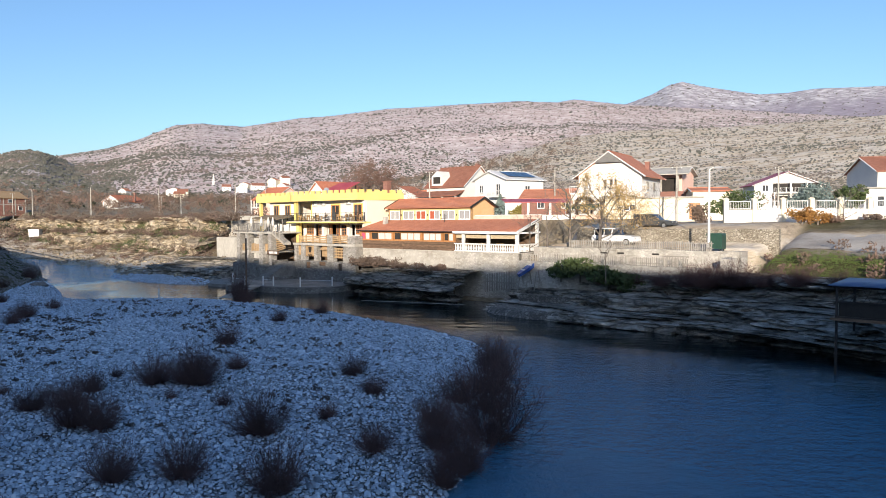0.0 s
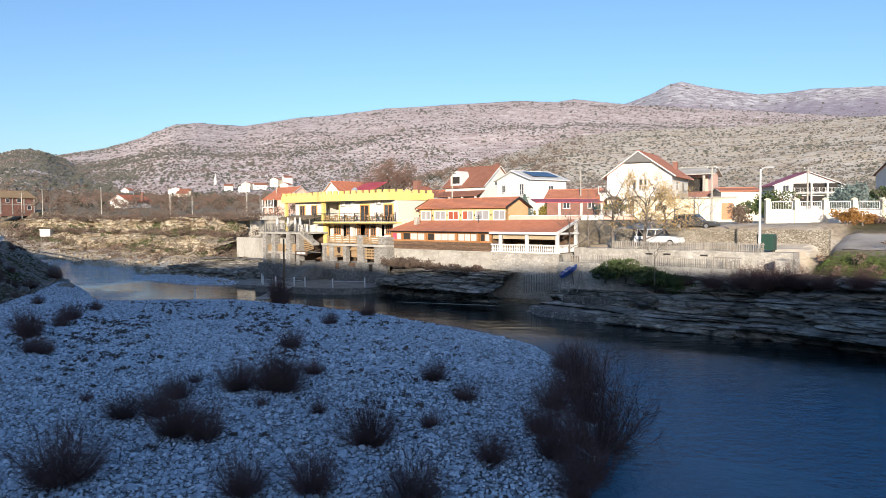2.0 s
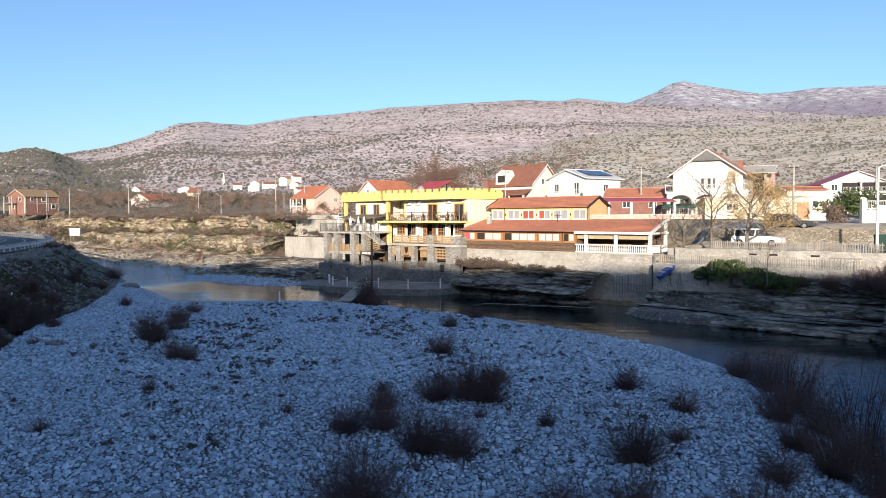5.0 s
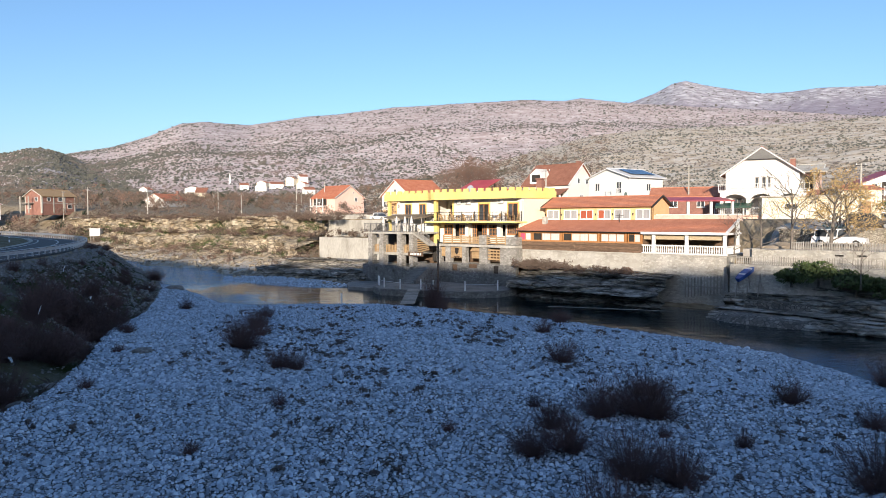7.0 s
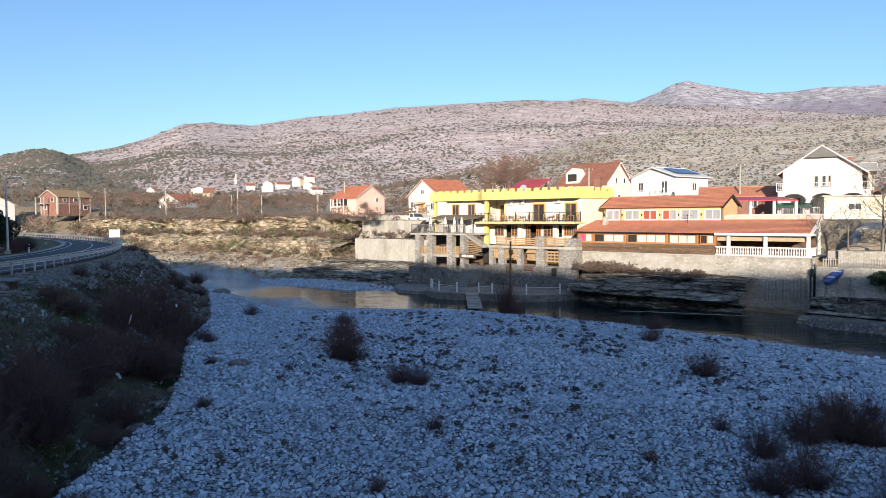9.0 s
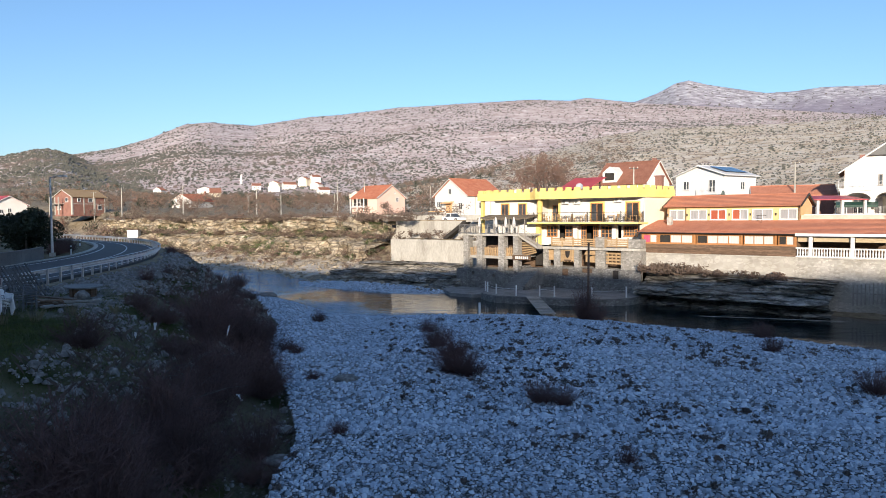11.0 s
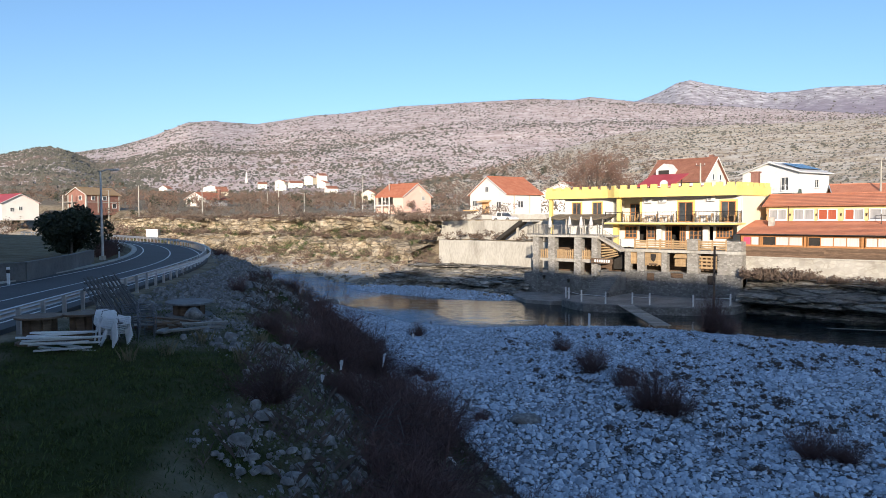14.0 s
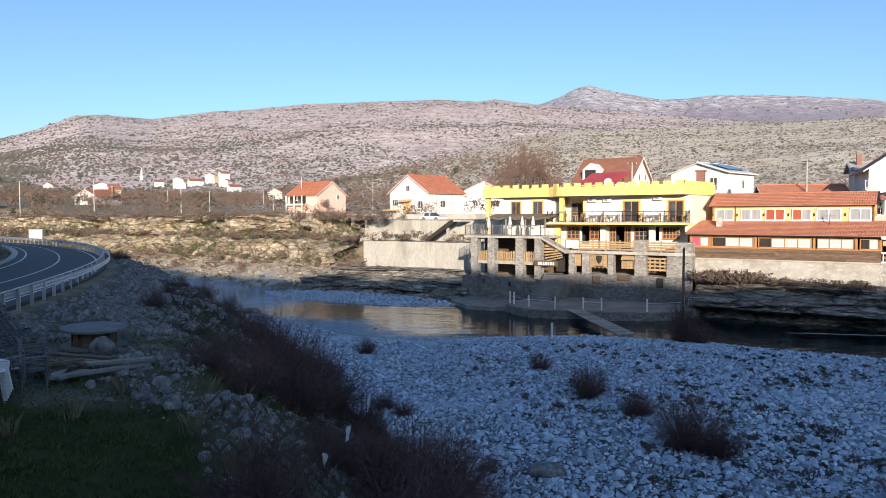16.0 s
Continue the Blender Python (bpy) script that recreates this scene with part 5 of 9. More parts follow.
# closed parasols and white chairs on the deck
for i, x in enumerate((-21.6, -18.8, -17.4, -16.0)):
    par = thing("parasol", at_site(x, -2.0 - 0.2 * (i % 2), 7.22), "closed white parasol standing on the deck", "parasol", "deck parasols")
    part("pole", Shape().tube([(0, 0, 0.05), (0, 0, 2.1)], 0.03, 6), M_METAL, par)
    part("base", Shape().lathe([(0.28, 0), (0.28, 0.07), (0.06, 0.12)], 0, 0, 12), M_CONCRETE, par)
    part("canopy", Shape().lathe([(0.10, 0.75), (0.24, 0.95), (0.20, 1.5), (0.08, 2.05), (0.02, 2.15)], 0, 0, 10), M_CURTAIN, par, "", None, True)

# ---- the long inn with a terrace ----
inn_m = SITE
inn = thing("inn", SITE, "long riverside inn with tiled roofs, timber wall and white terrace", "house")
part("retaining_wall", Shape().box(0.5, 15.9, -0.05, 0.5, 1.6, 5.25), M_PALEWALL, inn, "pale rendered retaining wall")
part("retaining_wall", wall_with_holes(15.9, 24.8, -0.6, 5.2, -0.06, 0.5, []), M_RUBBLE, inn, "stone retaining wall under the terrace")
part("retaining_wall", wall_with_holes(0, 6, -0.6, 5.2, 0, 0.4, [(0.9, 1.6, 2.9, 4.9)]), M_RUBBLE, inn, "", pose(24.8, 0.0, 0, 0, 0, 90))
part("floor_slab", Shape().box(0.0, 24.95, -0.15, 8, 5.16, 5.28), M_CONCRETE, inn)
# weatherboarded lower wall
for k in range(5):
    z = 5.28 + k * 0.2
    x = 0.0
    while x < 15.85:
        w = min(rnd.uniform(2.6, 4.6), 15.9 - x)
        part("plank", Shape().box(x, x + w - 0.01, -0.13 - 0.012 * (k % 2), -0.06, z + 0.006, z + 0.196), M_DARKWOOD, inn)
        x += w
part("wall_core", Shape().box(0, 15.9, -0.05, 0.1, 5.28, 6.28), M_DARKWOOD, inn)
part("sill_beam", Shape().box(-0.05, 15.95, -0.16, 0.12, 6.28, 6.38), M_REDWOOD, inn)
part("top_beam", Shape().box(-0.05, 15.95, -0.16, 0.12, 7.32, 7.52), M_REDWOOD, inn)
bays = [(0.1, 1.75, [M_PINKCURTAIN, M_CURTAIN]), (2.0, 5.75, [M_DARK, M_CURTAIN, M_CURTAIN]), (6.15, 10.6, [M_DARK, M_CURTAIN, M_CURTAIN, M_CURTAIN]), (11.0, 13.9, [M_CURTAIN, M_CURTAIN, M_CURTAIN]), (14.3, 15.75, [M_DARK, M_CURTAIN])]
for a, b, fills in bays:
    win = window(inn, place(a, -0.02, 6.38), b - a, 0.94, M_REDWOOD, len(fills), 1, fills=fills, bar=0.08, sill=False)
for x in (-0.05, 1.78, 5.83, 10.68, 13.95, 15.75):
    part("post", Shape().box(x, x + 0.2, -0.14, 0.1, 6.38, 7.32), M_REDWOOD, inn)
part("end_wall", Shape().box(0.0, 0.15, 0.1, 8, 5.28, 7.6), M_DARKWOOD, inn)
part("partition", Shape().box(15.8, 15.95, 0.1, 3.95, 5.28, 7.5), M_DARKWOOD, inn)
part("back_wall", Shape().box(0.0, 24.2, 3.95, 4.0, 5.28, 8.6), M_DARKWOOD, inn)
# lower roof: tile courses as thin steps
courses = 12
for k in range(courses):
    f0, f1 = k / courses, (k + 1) / courses
    y0, y1 = -0.4 + 4.7 * f0, -0.4 + 4.7 * f1 + 0.05
    z0, z1 = 7.55 + 1.32 * f0 + 0.03, 7.55 + 1.32 * f1 + 0.01
    xr0, xr1 = 24.85 - 0.4 * f0, 24.85 - 0.4 * f1
    xl = -0.45
    part("tile_course", Shape().slab([(xl, y0, z0), (xr0, y0, z0), (xr1, y1, z1), (xl, y1, z1)], 0.06), M_ROOF, inn)
part("roof_boarding", Shape().slab([(-0.4, -0.36, 7.54), (24.8, -0.36, 7.54), (24.4, 4.25, 8.83), (-0.4, 4.25, 8.83)], 0.05), M_WOOD, inn)
part("gutter", Shape().tube([(-0.45, -0.45, 7.5), (15.9, -0.45, 7.47)], 0.07, 6), M_IRON, inn)
part("fascia", Shape().box(15.9, 24.85, -0.42, -0.36, 7.3, 7.56), M_WHITE, inn)
part("bargeboard", Shape().slab([(24.8, -0.4, 7.62), (25.0, -0.4, 7.62), (24.6, 4.25, 8.93), (24.4, 4.25, 8.93)], 0.28), M_WHITE, inn, "white bargeboard")
# white terrace
part("beam", Shape().box(15.9, 24.8, -0.12, 0.12, 7.22, 7.5), M_WHITE, inn)
part("beam", Shape().box(24.55, 24.8, 0.12, 4.1, 7.3, 7.5), M_WHITE, inn)
for x in (17.2, 20.75, 24.6):
    col = part("column", Shape().box(x - 0.15, x + 0.15, -0.15, 0.15, 5.28, 7.22), M_WHITE, inn, "square white terrace column")
part("column", Shape().box(24.4, 24.7, 3.65, 3.93, 5.28, 8.45), M_WHITE, inn)
for a, b in ((16.0, 17.0), (17.4, 20.55), (20.95, 24.4)):
    part("blind", Shape().box(a, b, 0.16, 0.19, 6.72 + rnd.uniform(-0.05, 0.05), 7.22), M_BAMBOO, inn, "half-rolled bamboo blind")
prof = [(0.075, 0.0), (0.075, 0.07), (0.045, 0.1), (0.085, 0.3), (0.05, 0.5), (0.04, 0.6), (0.075, 0.64), (0.075, 0.7)]
balus = Shape().lathe(prof, 0, 0, 7).mesh("baluster", True)
balus.materials.append(M_WHITE)
x = 16.05
while x < 24.7:
    part("baluster", balus, M_WHITE, inn, "", place(x, -0.02, 5.38))
    x += 0.235
y = 0.25
while y < 3.8:
    part("baluster", balus, M_WHITE, inn, "", place(24.7, y, 5.38))
    y += 0.235
part("balustrade_rail", Shape().box(15.9, 24.85, -0.14, 0.1, 6.08, 6.2), M_WHITE, inn)
part("balustrade_rail", Shape().box(24.6, 24.85, 0.1, 3.8, 6.08, 6.2), M_WHITE, inn)
part("balustrade_foot", Shape().box(15.9, 24.85, -0.14, 0.1, 5.28, 5.38), M_WHITE, inn)
# upper floor
uh = [(1.4, 3.15), (3.8, 5.7), (6.05, 7.8), (8.4, 10.1), (10.5, 12.55), (13.2, 14.95)]
part("upper_wall", wall_with_holes(1.1, 15.2, 8.5, 10.35, 4.0, 4.25, [(a, b, 8.86, 10.0) for a, b in uh]), M_PALEYELLOW, inn, "pale yellow upper wall")
fillsets = [[M_NET], [M_NET], [M_REDCURTAIN], [M_REDCURTAIN, M_NET], [M_NET], [M_NET]]
for (a, b), fl in zip(uh, fillsets):
    window(inn, place(a, 3.96, 8.86), b - a, 1.14, M_WHITE, 2 if fl != [M_REDCURTAIN] else 2, 1, fills=fl * 2, bar=0.1)
for x in (1.15, 3.45, 5.9, 8.1, 10.3, 12.85):
    part("wall_lamp", Shape().tube([(x + 0.03, 3.9, 9.3), (x + 0.03, 3.9, 9.55)], [0.05, 0.08], 6), M_IRON, inn, "small dark wall lantern")
part("downpipe", Shape().tube([(3.32, 3.92, 8.7), (3.32, 3.92, 10.3)], 0.045, 6), M_DARKWOOD, inn)
part("downpipe", Shape().tube([(15.1, 3.92, 8.7), (15.1, 3.92, 10.3)], 0.045, 6), M_DARKWOOD, inn)
gable = [(4.0, 8.5), (8.4, 8.5), (8.4, 10.3), (6.2, 11.35), (4.0, 10.3)]
for x, t in ((14.95, 0.25), (1.1, 0.25)):
    s = Shape()
    n = len(gable)
    s.add([(x, a, b) for a, b in gable] + [(x + t, a, b) for a, b in gable], [tuple(reversed(range(n))), tuple(range(n, 2 * n))] + [(i, (i + 1) % n, n + (i + 1) % n, n + i) for i in range(n)])
    part("gable_wall", s, M_ORANGE, inn, "orange rendered gable wall")
part("upper_back_wall", Shape().box(1.1, 15.2, 8.2, 8.4, 8.5, 10.3), M_PALEYELLOW, inn)
for k in range(8):
    for sgn in (1, -1):
        f0, f1 = k / 8, (k + 1) / 8
        ya, yb = 6.2 - sgn * (2.7 - 2.7 * f0), 6.2 - sgn * (2.7 - 2.7 * f1 - 0.05 * (k < 7))
        za, zb = 10.33 + 1.2 * f0 + 0.03, 10.33 + 1.2 * f1 + 0.01
        q = [(0.8, ya, za), (15.4, ya, za), (15.4, yb, zb), (0.8, yb, zb)]
        part("tile_course", Shape().slab(q if sgn > 0 else q[::-1], 0.07), M_ROOF, inn)
part("ridge", Shape().tube([(0.75, 6.2, 11.55), (15.45, 6.2, 11.55)], 0.1, 6), M_ROOF, inn)
for sgn in (1, -1):
    for x in (0.74, 15.4):
        q = [(x, 6.2 - sgn * 2.75, 10.4), (x + 0.08, 6.2 - sgn * 2.75, 10.4), (x + 0.08, 6.2, 11.62), (x, 6.2, 11.62)]
        part("bargeboard", Shape().slab(q if sgn > 0 else q[::-1], 0.22), M_IRON, inn)
# low parapet of the roof terrace behind
part("parapet", Shape().box(15.21, 24.8, 4.3, 4.5, 8.7, 9.3), M_PALETILE, inn, "rose stone-faced parapet with white cap")
part("parapet_cap", Shape().box(15.45, 24.9, 4.25, 4.55, 9.3, 9.38), M_WHITE, inn)
part("chimney", Shape().box(1.9, 2.4, 2.1, 2.6, 8.0, 9.2), M_PALEWALL, inn, "small pale chimney")
an = part("aerial", Shape().tube([(11.7, 3.0, 8.4), (11.7, 3.0, 9.5)], 0.035, 6).tube([(11.2, 3.0, 9.3), (12.2, 3.0, 9.3)], 0.02, 5).tube([(11.3, 2.8, 9.0), (11.7, 3.2, 9.0)], 0.02, 5), M_IRON, inn, "small dark aerial on the roof")
# tables seen under the terrace roof
for i, x in enumerate((17.6, 20.0, 22.6)):
    copy_thing(table0, at_site(x, 1.4, 5.28, 8 * i))
    copy_thing(chair0, at_site(x - 0.8, 1.4, 5.28, 90))
    copy_thing(chair0, at_site(x + 0.8, 1.4, 5.28, -90))

# ---- terraced bank beside the inn ----
def site_wall(name, u0, u1, v0, v1, z0, z1, mat, label):
    """Wall block with a slightly uneven top."""
    s = Shape()
    n = max(2, int((u1 - u0) / 0.8))
    tops = [z1 + rnd.uniform(-0.05, 0.05) for _ in range(n + 1)]
    for i in range(n):
        a, b = u0 + (u1 - u0) * i / n, u0 + (u1 - u0) * (i + 1) / n
        s.add([(a, v0, z0), (b, v0, z0), (b, v1, z0), (a, v1, z0), (a, v0, tops[i]), (b, v0, tops[i + 1]), (b, v1, tops[i + 1]), (a, v1, tops[i])], [(4, 5, 6, 7), (0, 1, 5, 4), (2, 3, 7, 6)] + ([(3, 0, 4, 7)] if i == 0 else []) + ([(1, 2, 6, 5)] if i == n - 1 else []))
    return tagged(part(name, s, mat, m=SITE), label, "wall", kind="structure")


site_wall("terrace_wall_low", 25.7, 47.0, -1.7, -1.1, 1.5, 4.6, M_RUBBLE, "rubble stone terrace wall above the rock bank")
site_wall("terrace_wall_high", 27.0, 47.4, 0.5, 1.1, 2.0, 6.0, M_RUBBLE, "upper rubble stone terrace wall")
site_wall("terrace_wall_end", 46.6, 47.4, -1.7, 2.6, 1.5, 5.5, M_RUBBLE, "end of the rubble terrace wall")
site_wall("terrace_wall_back", 27.5, 48.6, 7.3, 7.9, 5.5, 7.85, M_DRYWALL, "dry stone wall below the lane")
s = Shape().box(25.5, 47.0, -1.2, 0.6, 3.8, 4.5)
tagged(part("terrace_path", s, M_STONE, m=SITE), "narrow stony path between terrace walls", "path", kind="structure")
s = Shape().box(26.0, 47.2, 1.0, 3.2, 5.2, 5.95)
tagged(part("terrace_floor", s, M_DUST, m=SITE), "gravelled terrace behind the upper wall", "path", kind="structure")
for name, u0, u1, v, z in (("low", 26.2, 43.6, -1.3, 4.58), ("high", 30.5, 45.0, 0.8, 5.98)):
    fence = thing("picket_fence", SITE @ place(0, 0, 0), "bleached grey picket fence along a terrace wall", "fence", "terrace picket fences")
    pickets(fence, u0, u1, v, z, 0.85, M_GREYWOOD, 0.2, 0.1)
for u in (39.5, 36.0, 34.2):
    # black box as the shade within each slot
    part("scupper", Shape().box(u, u + 0.7, -0.02, 0.06, 0, 0.16), M_DARK, thing("drain_opening", at_site(0, 0.47, 5.5), "dark slot drain in a stone wall", "drain", "wall drains"))
gate = thing("wooden_gate", at_site(41.5, -1.42, 4.58), "grey braced wooden gate panel on the terrace wall", "gate")
for i in range(9):
    part("slat", Shape().box(i * 0.25, i * 0.25 + 0.09, 0, 0.03, 0, 0.95), M_GREYWOOD, gate)
part("brace", Shape().panel([(0.1, 0.1), (0.25, 0.1), (1.95, 0.85), (1.8, 0.85)], -0.04, 0.0), M_GREYWOOD, gate)
part("top_rail", Shape().box(-0.1, 2.3, -0.05, 0.0, 0.9, 1.02), M_GREYWOOD, gate)


def street_lamp(m, h, label, arm=1.2, mat=M_METAL, foot=True):
    """Tapered pole with a short arm and lamp head."""
    lamp = thing("street_lamp", m, label, "street lamp")
    part("pole", Shape().tube([(0, 0, 0), (0, 0, h)], [0.13, 0.075], 8), mat, lamp)
    part("arm", Shape().tube([(0, 0, h - 0.05), (arm * 0.5, 0, h + 0.1), (arm, 0, h + 0.12)], 0.045, 6), mat, lamp)
    part("lamp_head", Shape().box(arm - 0.1, arm + 0.6, -0.13, 0.13, h + 0.05, h + 0.2), M_METAL, lamp, "pale flat lamp head")
    if foot:
        part("foot", Shape().box(-0.2, 0.2, -0.2, 0.2, 0, 0.35), M_CONCRETE, lamp)
    return lamp


street_lamp(at_site(44.35, 1.6, 5.95, 10), 7.3, "white concrete street lamp beside refuse bins", 0.5, M_WHITE)
for i, u in enumerate((44.1,)):
    bin_ = thing("refuse_bin", at_site(u + 0.6, 2.4, 5.95, 4) @ Matrix.Scale(1.2, 4), "dark green wheeled refuse container beside a lamp", "refuse bin")
    part("tub", Shape().prism([(-0.55, -0.45), (0.55, -0.45), (0.6, 0.45), (-0.6, 0.45)], 0.15, 1.15), M_GREEN, bin_)
    part("lid", Shape().panel([(-0.62, 1.15), (0.62, 1.15), (0.55, 1.32), (-0.55, 1.32)], -0.5, 0.5), M_GREEN, bin_)
    for x in (-0.45, 0.45):
        for y in (-0.35, 0.35):
            part("wheel", Shape().tube([(x - 0.03, y, 0.09), (x + 0.03, y, 0.09)], 0.09, 8), M_RUBBER, bin_)


def car(m, label, long=4.5, high=1.75, wide=1.8, estate=True, paint=M_CARWHITE):
    """Car: nose towards +x."""
    c = thing("parked_car", m, label, "car")
    h = high
    nose = [(-long / 2, 0.35), (-long / 2, 0.95), (-long / 2 + 0.1, h * 0.58), (long / 2 - 1.1, h * 0.58), (long / 2 - 0.1, h * 0.5), (long / 2, 0.6), (long / 2, 0.35)]
    part("body", Shape().panel(nose, -wide / 2, wide / 2), paint, c)
    back = -long / 2 + (0.12 if estate else 0.7)
    cab = [(back, h * 0.58), (back + 0.2, h * 0.97), (long / 2 - 2.1, h), (long / 2 - 1.35, h * 0.58)]
    part("window_band", Shape().panel([(x, z - 0.001) for x, z in cab], -wide / 2 + 0.10, wide / 2 - 0.10), M_GLASS, c)
    part("roof", Shape().panel([(back + 0.14, h * 0.95), (back + 0.22, h), (long / 2 - 2.15, h + 0.03), (long / 2 - 2.0, h * 0.95)], -wide / 2 + 0.08, wide / 2 - 0.08), paint, c)
    for x in (back + 0.08, back + 1.15, back + 2.0):
        if x < long / 2 - 2.0:
            for y in (-wide / 2 + 0.07, wide / 2 - 0.13):
                part("pillar", Shape().panel([(x, h * 0.57), (x + 0.1, h * 0.57), (x + 0.2, h * 0.97), (x + 0.1, h * 0.97)], y, y + 0.06), paint, c)
    for x in (-long / 2 + 0.8, long / 2 - 0.85):
        for y in (-wide / 2, wide / 2 - 0.22):
            wheel = part("wheel", Shape().tube([(x, y - 0.02, 0.34), (x, y + 0.24, 0.34)], 0.34, 14), M_RUBBER, c)
            part("rim", Shape().tube([(x, y - 0.03, 0.34), (x, y + 0.25, 0.34)], 0.19, 10), M_METAL, wheel)
    for y in (-0.65, 0.45):
        part("headlight", Shape().box(long / 2 - 0.03, long / 2 + 0.015, y, y + 0.22, 0.62, 0.76), M_METAL, c)
        part("tail_light", Shape().box(-long / 2 - 0.015, -long / 2 + 0.03, y, y + 0.15, 0.75, 1.0), M_REDPLASTER, c)
    return c


car(at_site(33.7, 4.6, 6.2, 3), "white off-road estate car parked behind a terrace wall", 4.6, 1.7)
car(at_site(35.2, 10.2, 7.8, 3), "dark grey estate car parked by the lane", 4.5, 1.55, 1.75, True, M_CARGREY)
car(at_site(-42.6, 17.6, 8.55, -4), "white hatchback car parked above a concrete wall", 4.1, 1.45, 1.7, False)


# ---- concrete walls upstream of the guest house ----
site_wall("concrete_wall", -48.3, -24.2, 8.5, 8.9, 0.6, 5.8, M_CONCRETE, "tall stained concrete retaining wall")
site_wall("concrete_wall_end", -48.7, -48.3, 8.5, 14.8, 0.6, 5.8, M_CONCRETE, "stained concrete wall return")
site_wall("garden_wall", -53.5, -24.0, 14.6, 15.0, 4.8, 8.75, M_CONCRETE, "pale concrete garden wall above a grass strip")
site_wall("garden_wall_end", -56.0, -53.5, 14.6, 15.0, 4.8, 7.3, M_CONCRETE, "lower end of a pale garden wall")
site_wall("lane_wall", -70, -26.0, 21.0, 21.3, 8.2, 9.7, M_CONCRETE, "low pale roadside wall")
tagged(part("grass_strip", Shape().box(-48.3, -24.2, 8.9, 14.6, 5.0, 5.72), M_GROUND, m=SITE), "narrow earthy terrace between concrete walls", "ground", kind="structure")
tagged(part("upper_yard", Shape().box(-56, -24.2, 15.0, 21.0, 8.0, 8.9), M_GROUND, m=SITE), "earth yard behind a garden wall", "ground", kind="structure")
stair = thing("outdoor_stair", at_site(-37.0, 12.6, 5.85), "dark concrete stair flight on a post", "stair")
part("flight", Shape().panel([(-3.2, 0.2), (-3.2, 0.0), (-2.6, 0.0), (1.6, 2.55), (1.6, 3.0), (1.0, 2.9)], -0.6, 0.6), M_DARK, stair)
part("post", Shape().box(0.2, 0.5, -0.2, 0.2, 0, 2.2), M_CONCRETE, stair)
part("landing", Shape().box(1.6, 3.0, -0.6, 2.0, 2.75, 3.0), M_CONCRETE, stair)


# ---- houses ----
def roof_slopes(parent, w, d, h, rise, over, mat, ridge_y, thick=0.16):
    """Two roof slopes over a w by d plan; ridge_y: the ridge runs front to back."""
    half, run = (w / 2, d / 2) if ridge_y else (d / 2, w / 2)
    drop = rise * over / half
    for sgn in (1, -1):
        a = [(-sgn * (half + over), -run - over, h - drop), (-sgn * (half + over), run + over, h - drop), (0, run + over, h + rise), (0, -run - over, h + rise)]
        if not ridge_y:
            a = [(y, -x, z) for x, y, z in a]
        if sgn > 0:
            a = a[::-1]
        part("roof", Shape().slab([(x, y, z + thick) for x, y, z in a], thick), mat, parent)
    e = (0, run + over, h + rise + thick)
    line = [(0, -run - over, e[2]), (0, run + over, e[2])] if ridge_y else [(-run - over, 0, e[2]), (run + over, 0, e[2])]
    part("ridge", Shape().tube(line, 0.11, 6), mat, parent)
    for sgn in (1, -1):
        for k in (-1, 1):
            a = [(sgn * (half + over), k * (run + over), h - drop), (0, k * (run + over), h + rise)]
            if not ridge_y:
                a = [(y, -x, z) for x, y, z in a]
            (ax, ay, az), (bx, by, bz) = a
            part("bargeboard", Shape().tube([(ax, ay, az + 0.06), (bx, by, bz + 0.06)], 0.09, 4), M_WHITE, parent)


def house(x, y, z, turn, w, d, h, rise, label, wall=M_PLASTER, roof=M_ROOF, ridge_y=True, over=0.5, holes=(), chimney=None, category="house", frame_mat=M_WHITE):
    """House on a w by d plan, front towards -y. holes: side, position along it, sill, width, height, columns."""
    hs = thing("house", pose(x, y, z, 0, 0, turn), label, category)
    part("wall", Shape().box(-w / 2, w / 2, -d / 2, d / 2, -1.5, h), wall, hs)
    half = w / 2 if ridge_y else d / 2
    run = d / 2 if ridge_y else w / 2
    tri = [(-half, h), (half, h), (0, h + rise)]
    if rise:
        g = Shape().panel(tri, -run, run)
        if not ridge_y:
            g.v = [(b, -a, c) for a, b, c in g.v]
        part("gable", g, wall, hs)
        roof_slopes(hs, w, d, h, rise, over, roof, ridge_y)
    for side, at, sill, ww, hh, cols in holes:
        m = {"f": place(at, -d / 2 - 0.06, sill), "r": place(w / 2 + 0.06, at, sill, 90), "l": place(-w / 2 - 0.06, at, sill, -90)}[side]
        kind = "door" if sill < 0.15 else "window"
        window(hs, m @ place(-ww / 2, 0, 0), ww, hh, frame_mat, cols, 1, name=kind, bar=0.09, sill=kind == "window")
    if chimney:
        cx, cy, top = chimney
        ch = part("chimney", Shape().box(cx - 0.35, cx + 0.35, cy - 0.35, cy + 0.35, h, top), M_BRICK, hs, "brick chimney")
        part("chimney_cap", Shape().box(cx - 0.42, cx + 0.42, cy - 0.42, cy + 0.42, top, top + 0.1), M_CONCRETE, ch)
    return hs


def balcony(hs, x0, x1, y0, y1, z, mat=M_WHITE, posts=True, solid=False):
    part("balcony", Shape().box(x0, x1, y0, y1, z - 0.2, z), mat, hs)
    if solid:
        part("balcony_parapet", Shape().box(x0, x1, y0, y0 + 0.12, z, z + 0.95), mat, hs)
    else:
        rail_iron(hs, (x0, y0, z), (x1, y0, z), 0.95, 1.2, 0.25, M_WHITE)
    if posts:
        for px in (x0 + 0.15, x1 - 0.15):
            part("post", Shape().box(px - 0.12, px + 0.12, y0, y0 + 0.24, -0.6, z - 0.2), mat, hs)


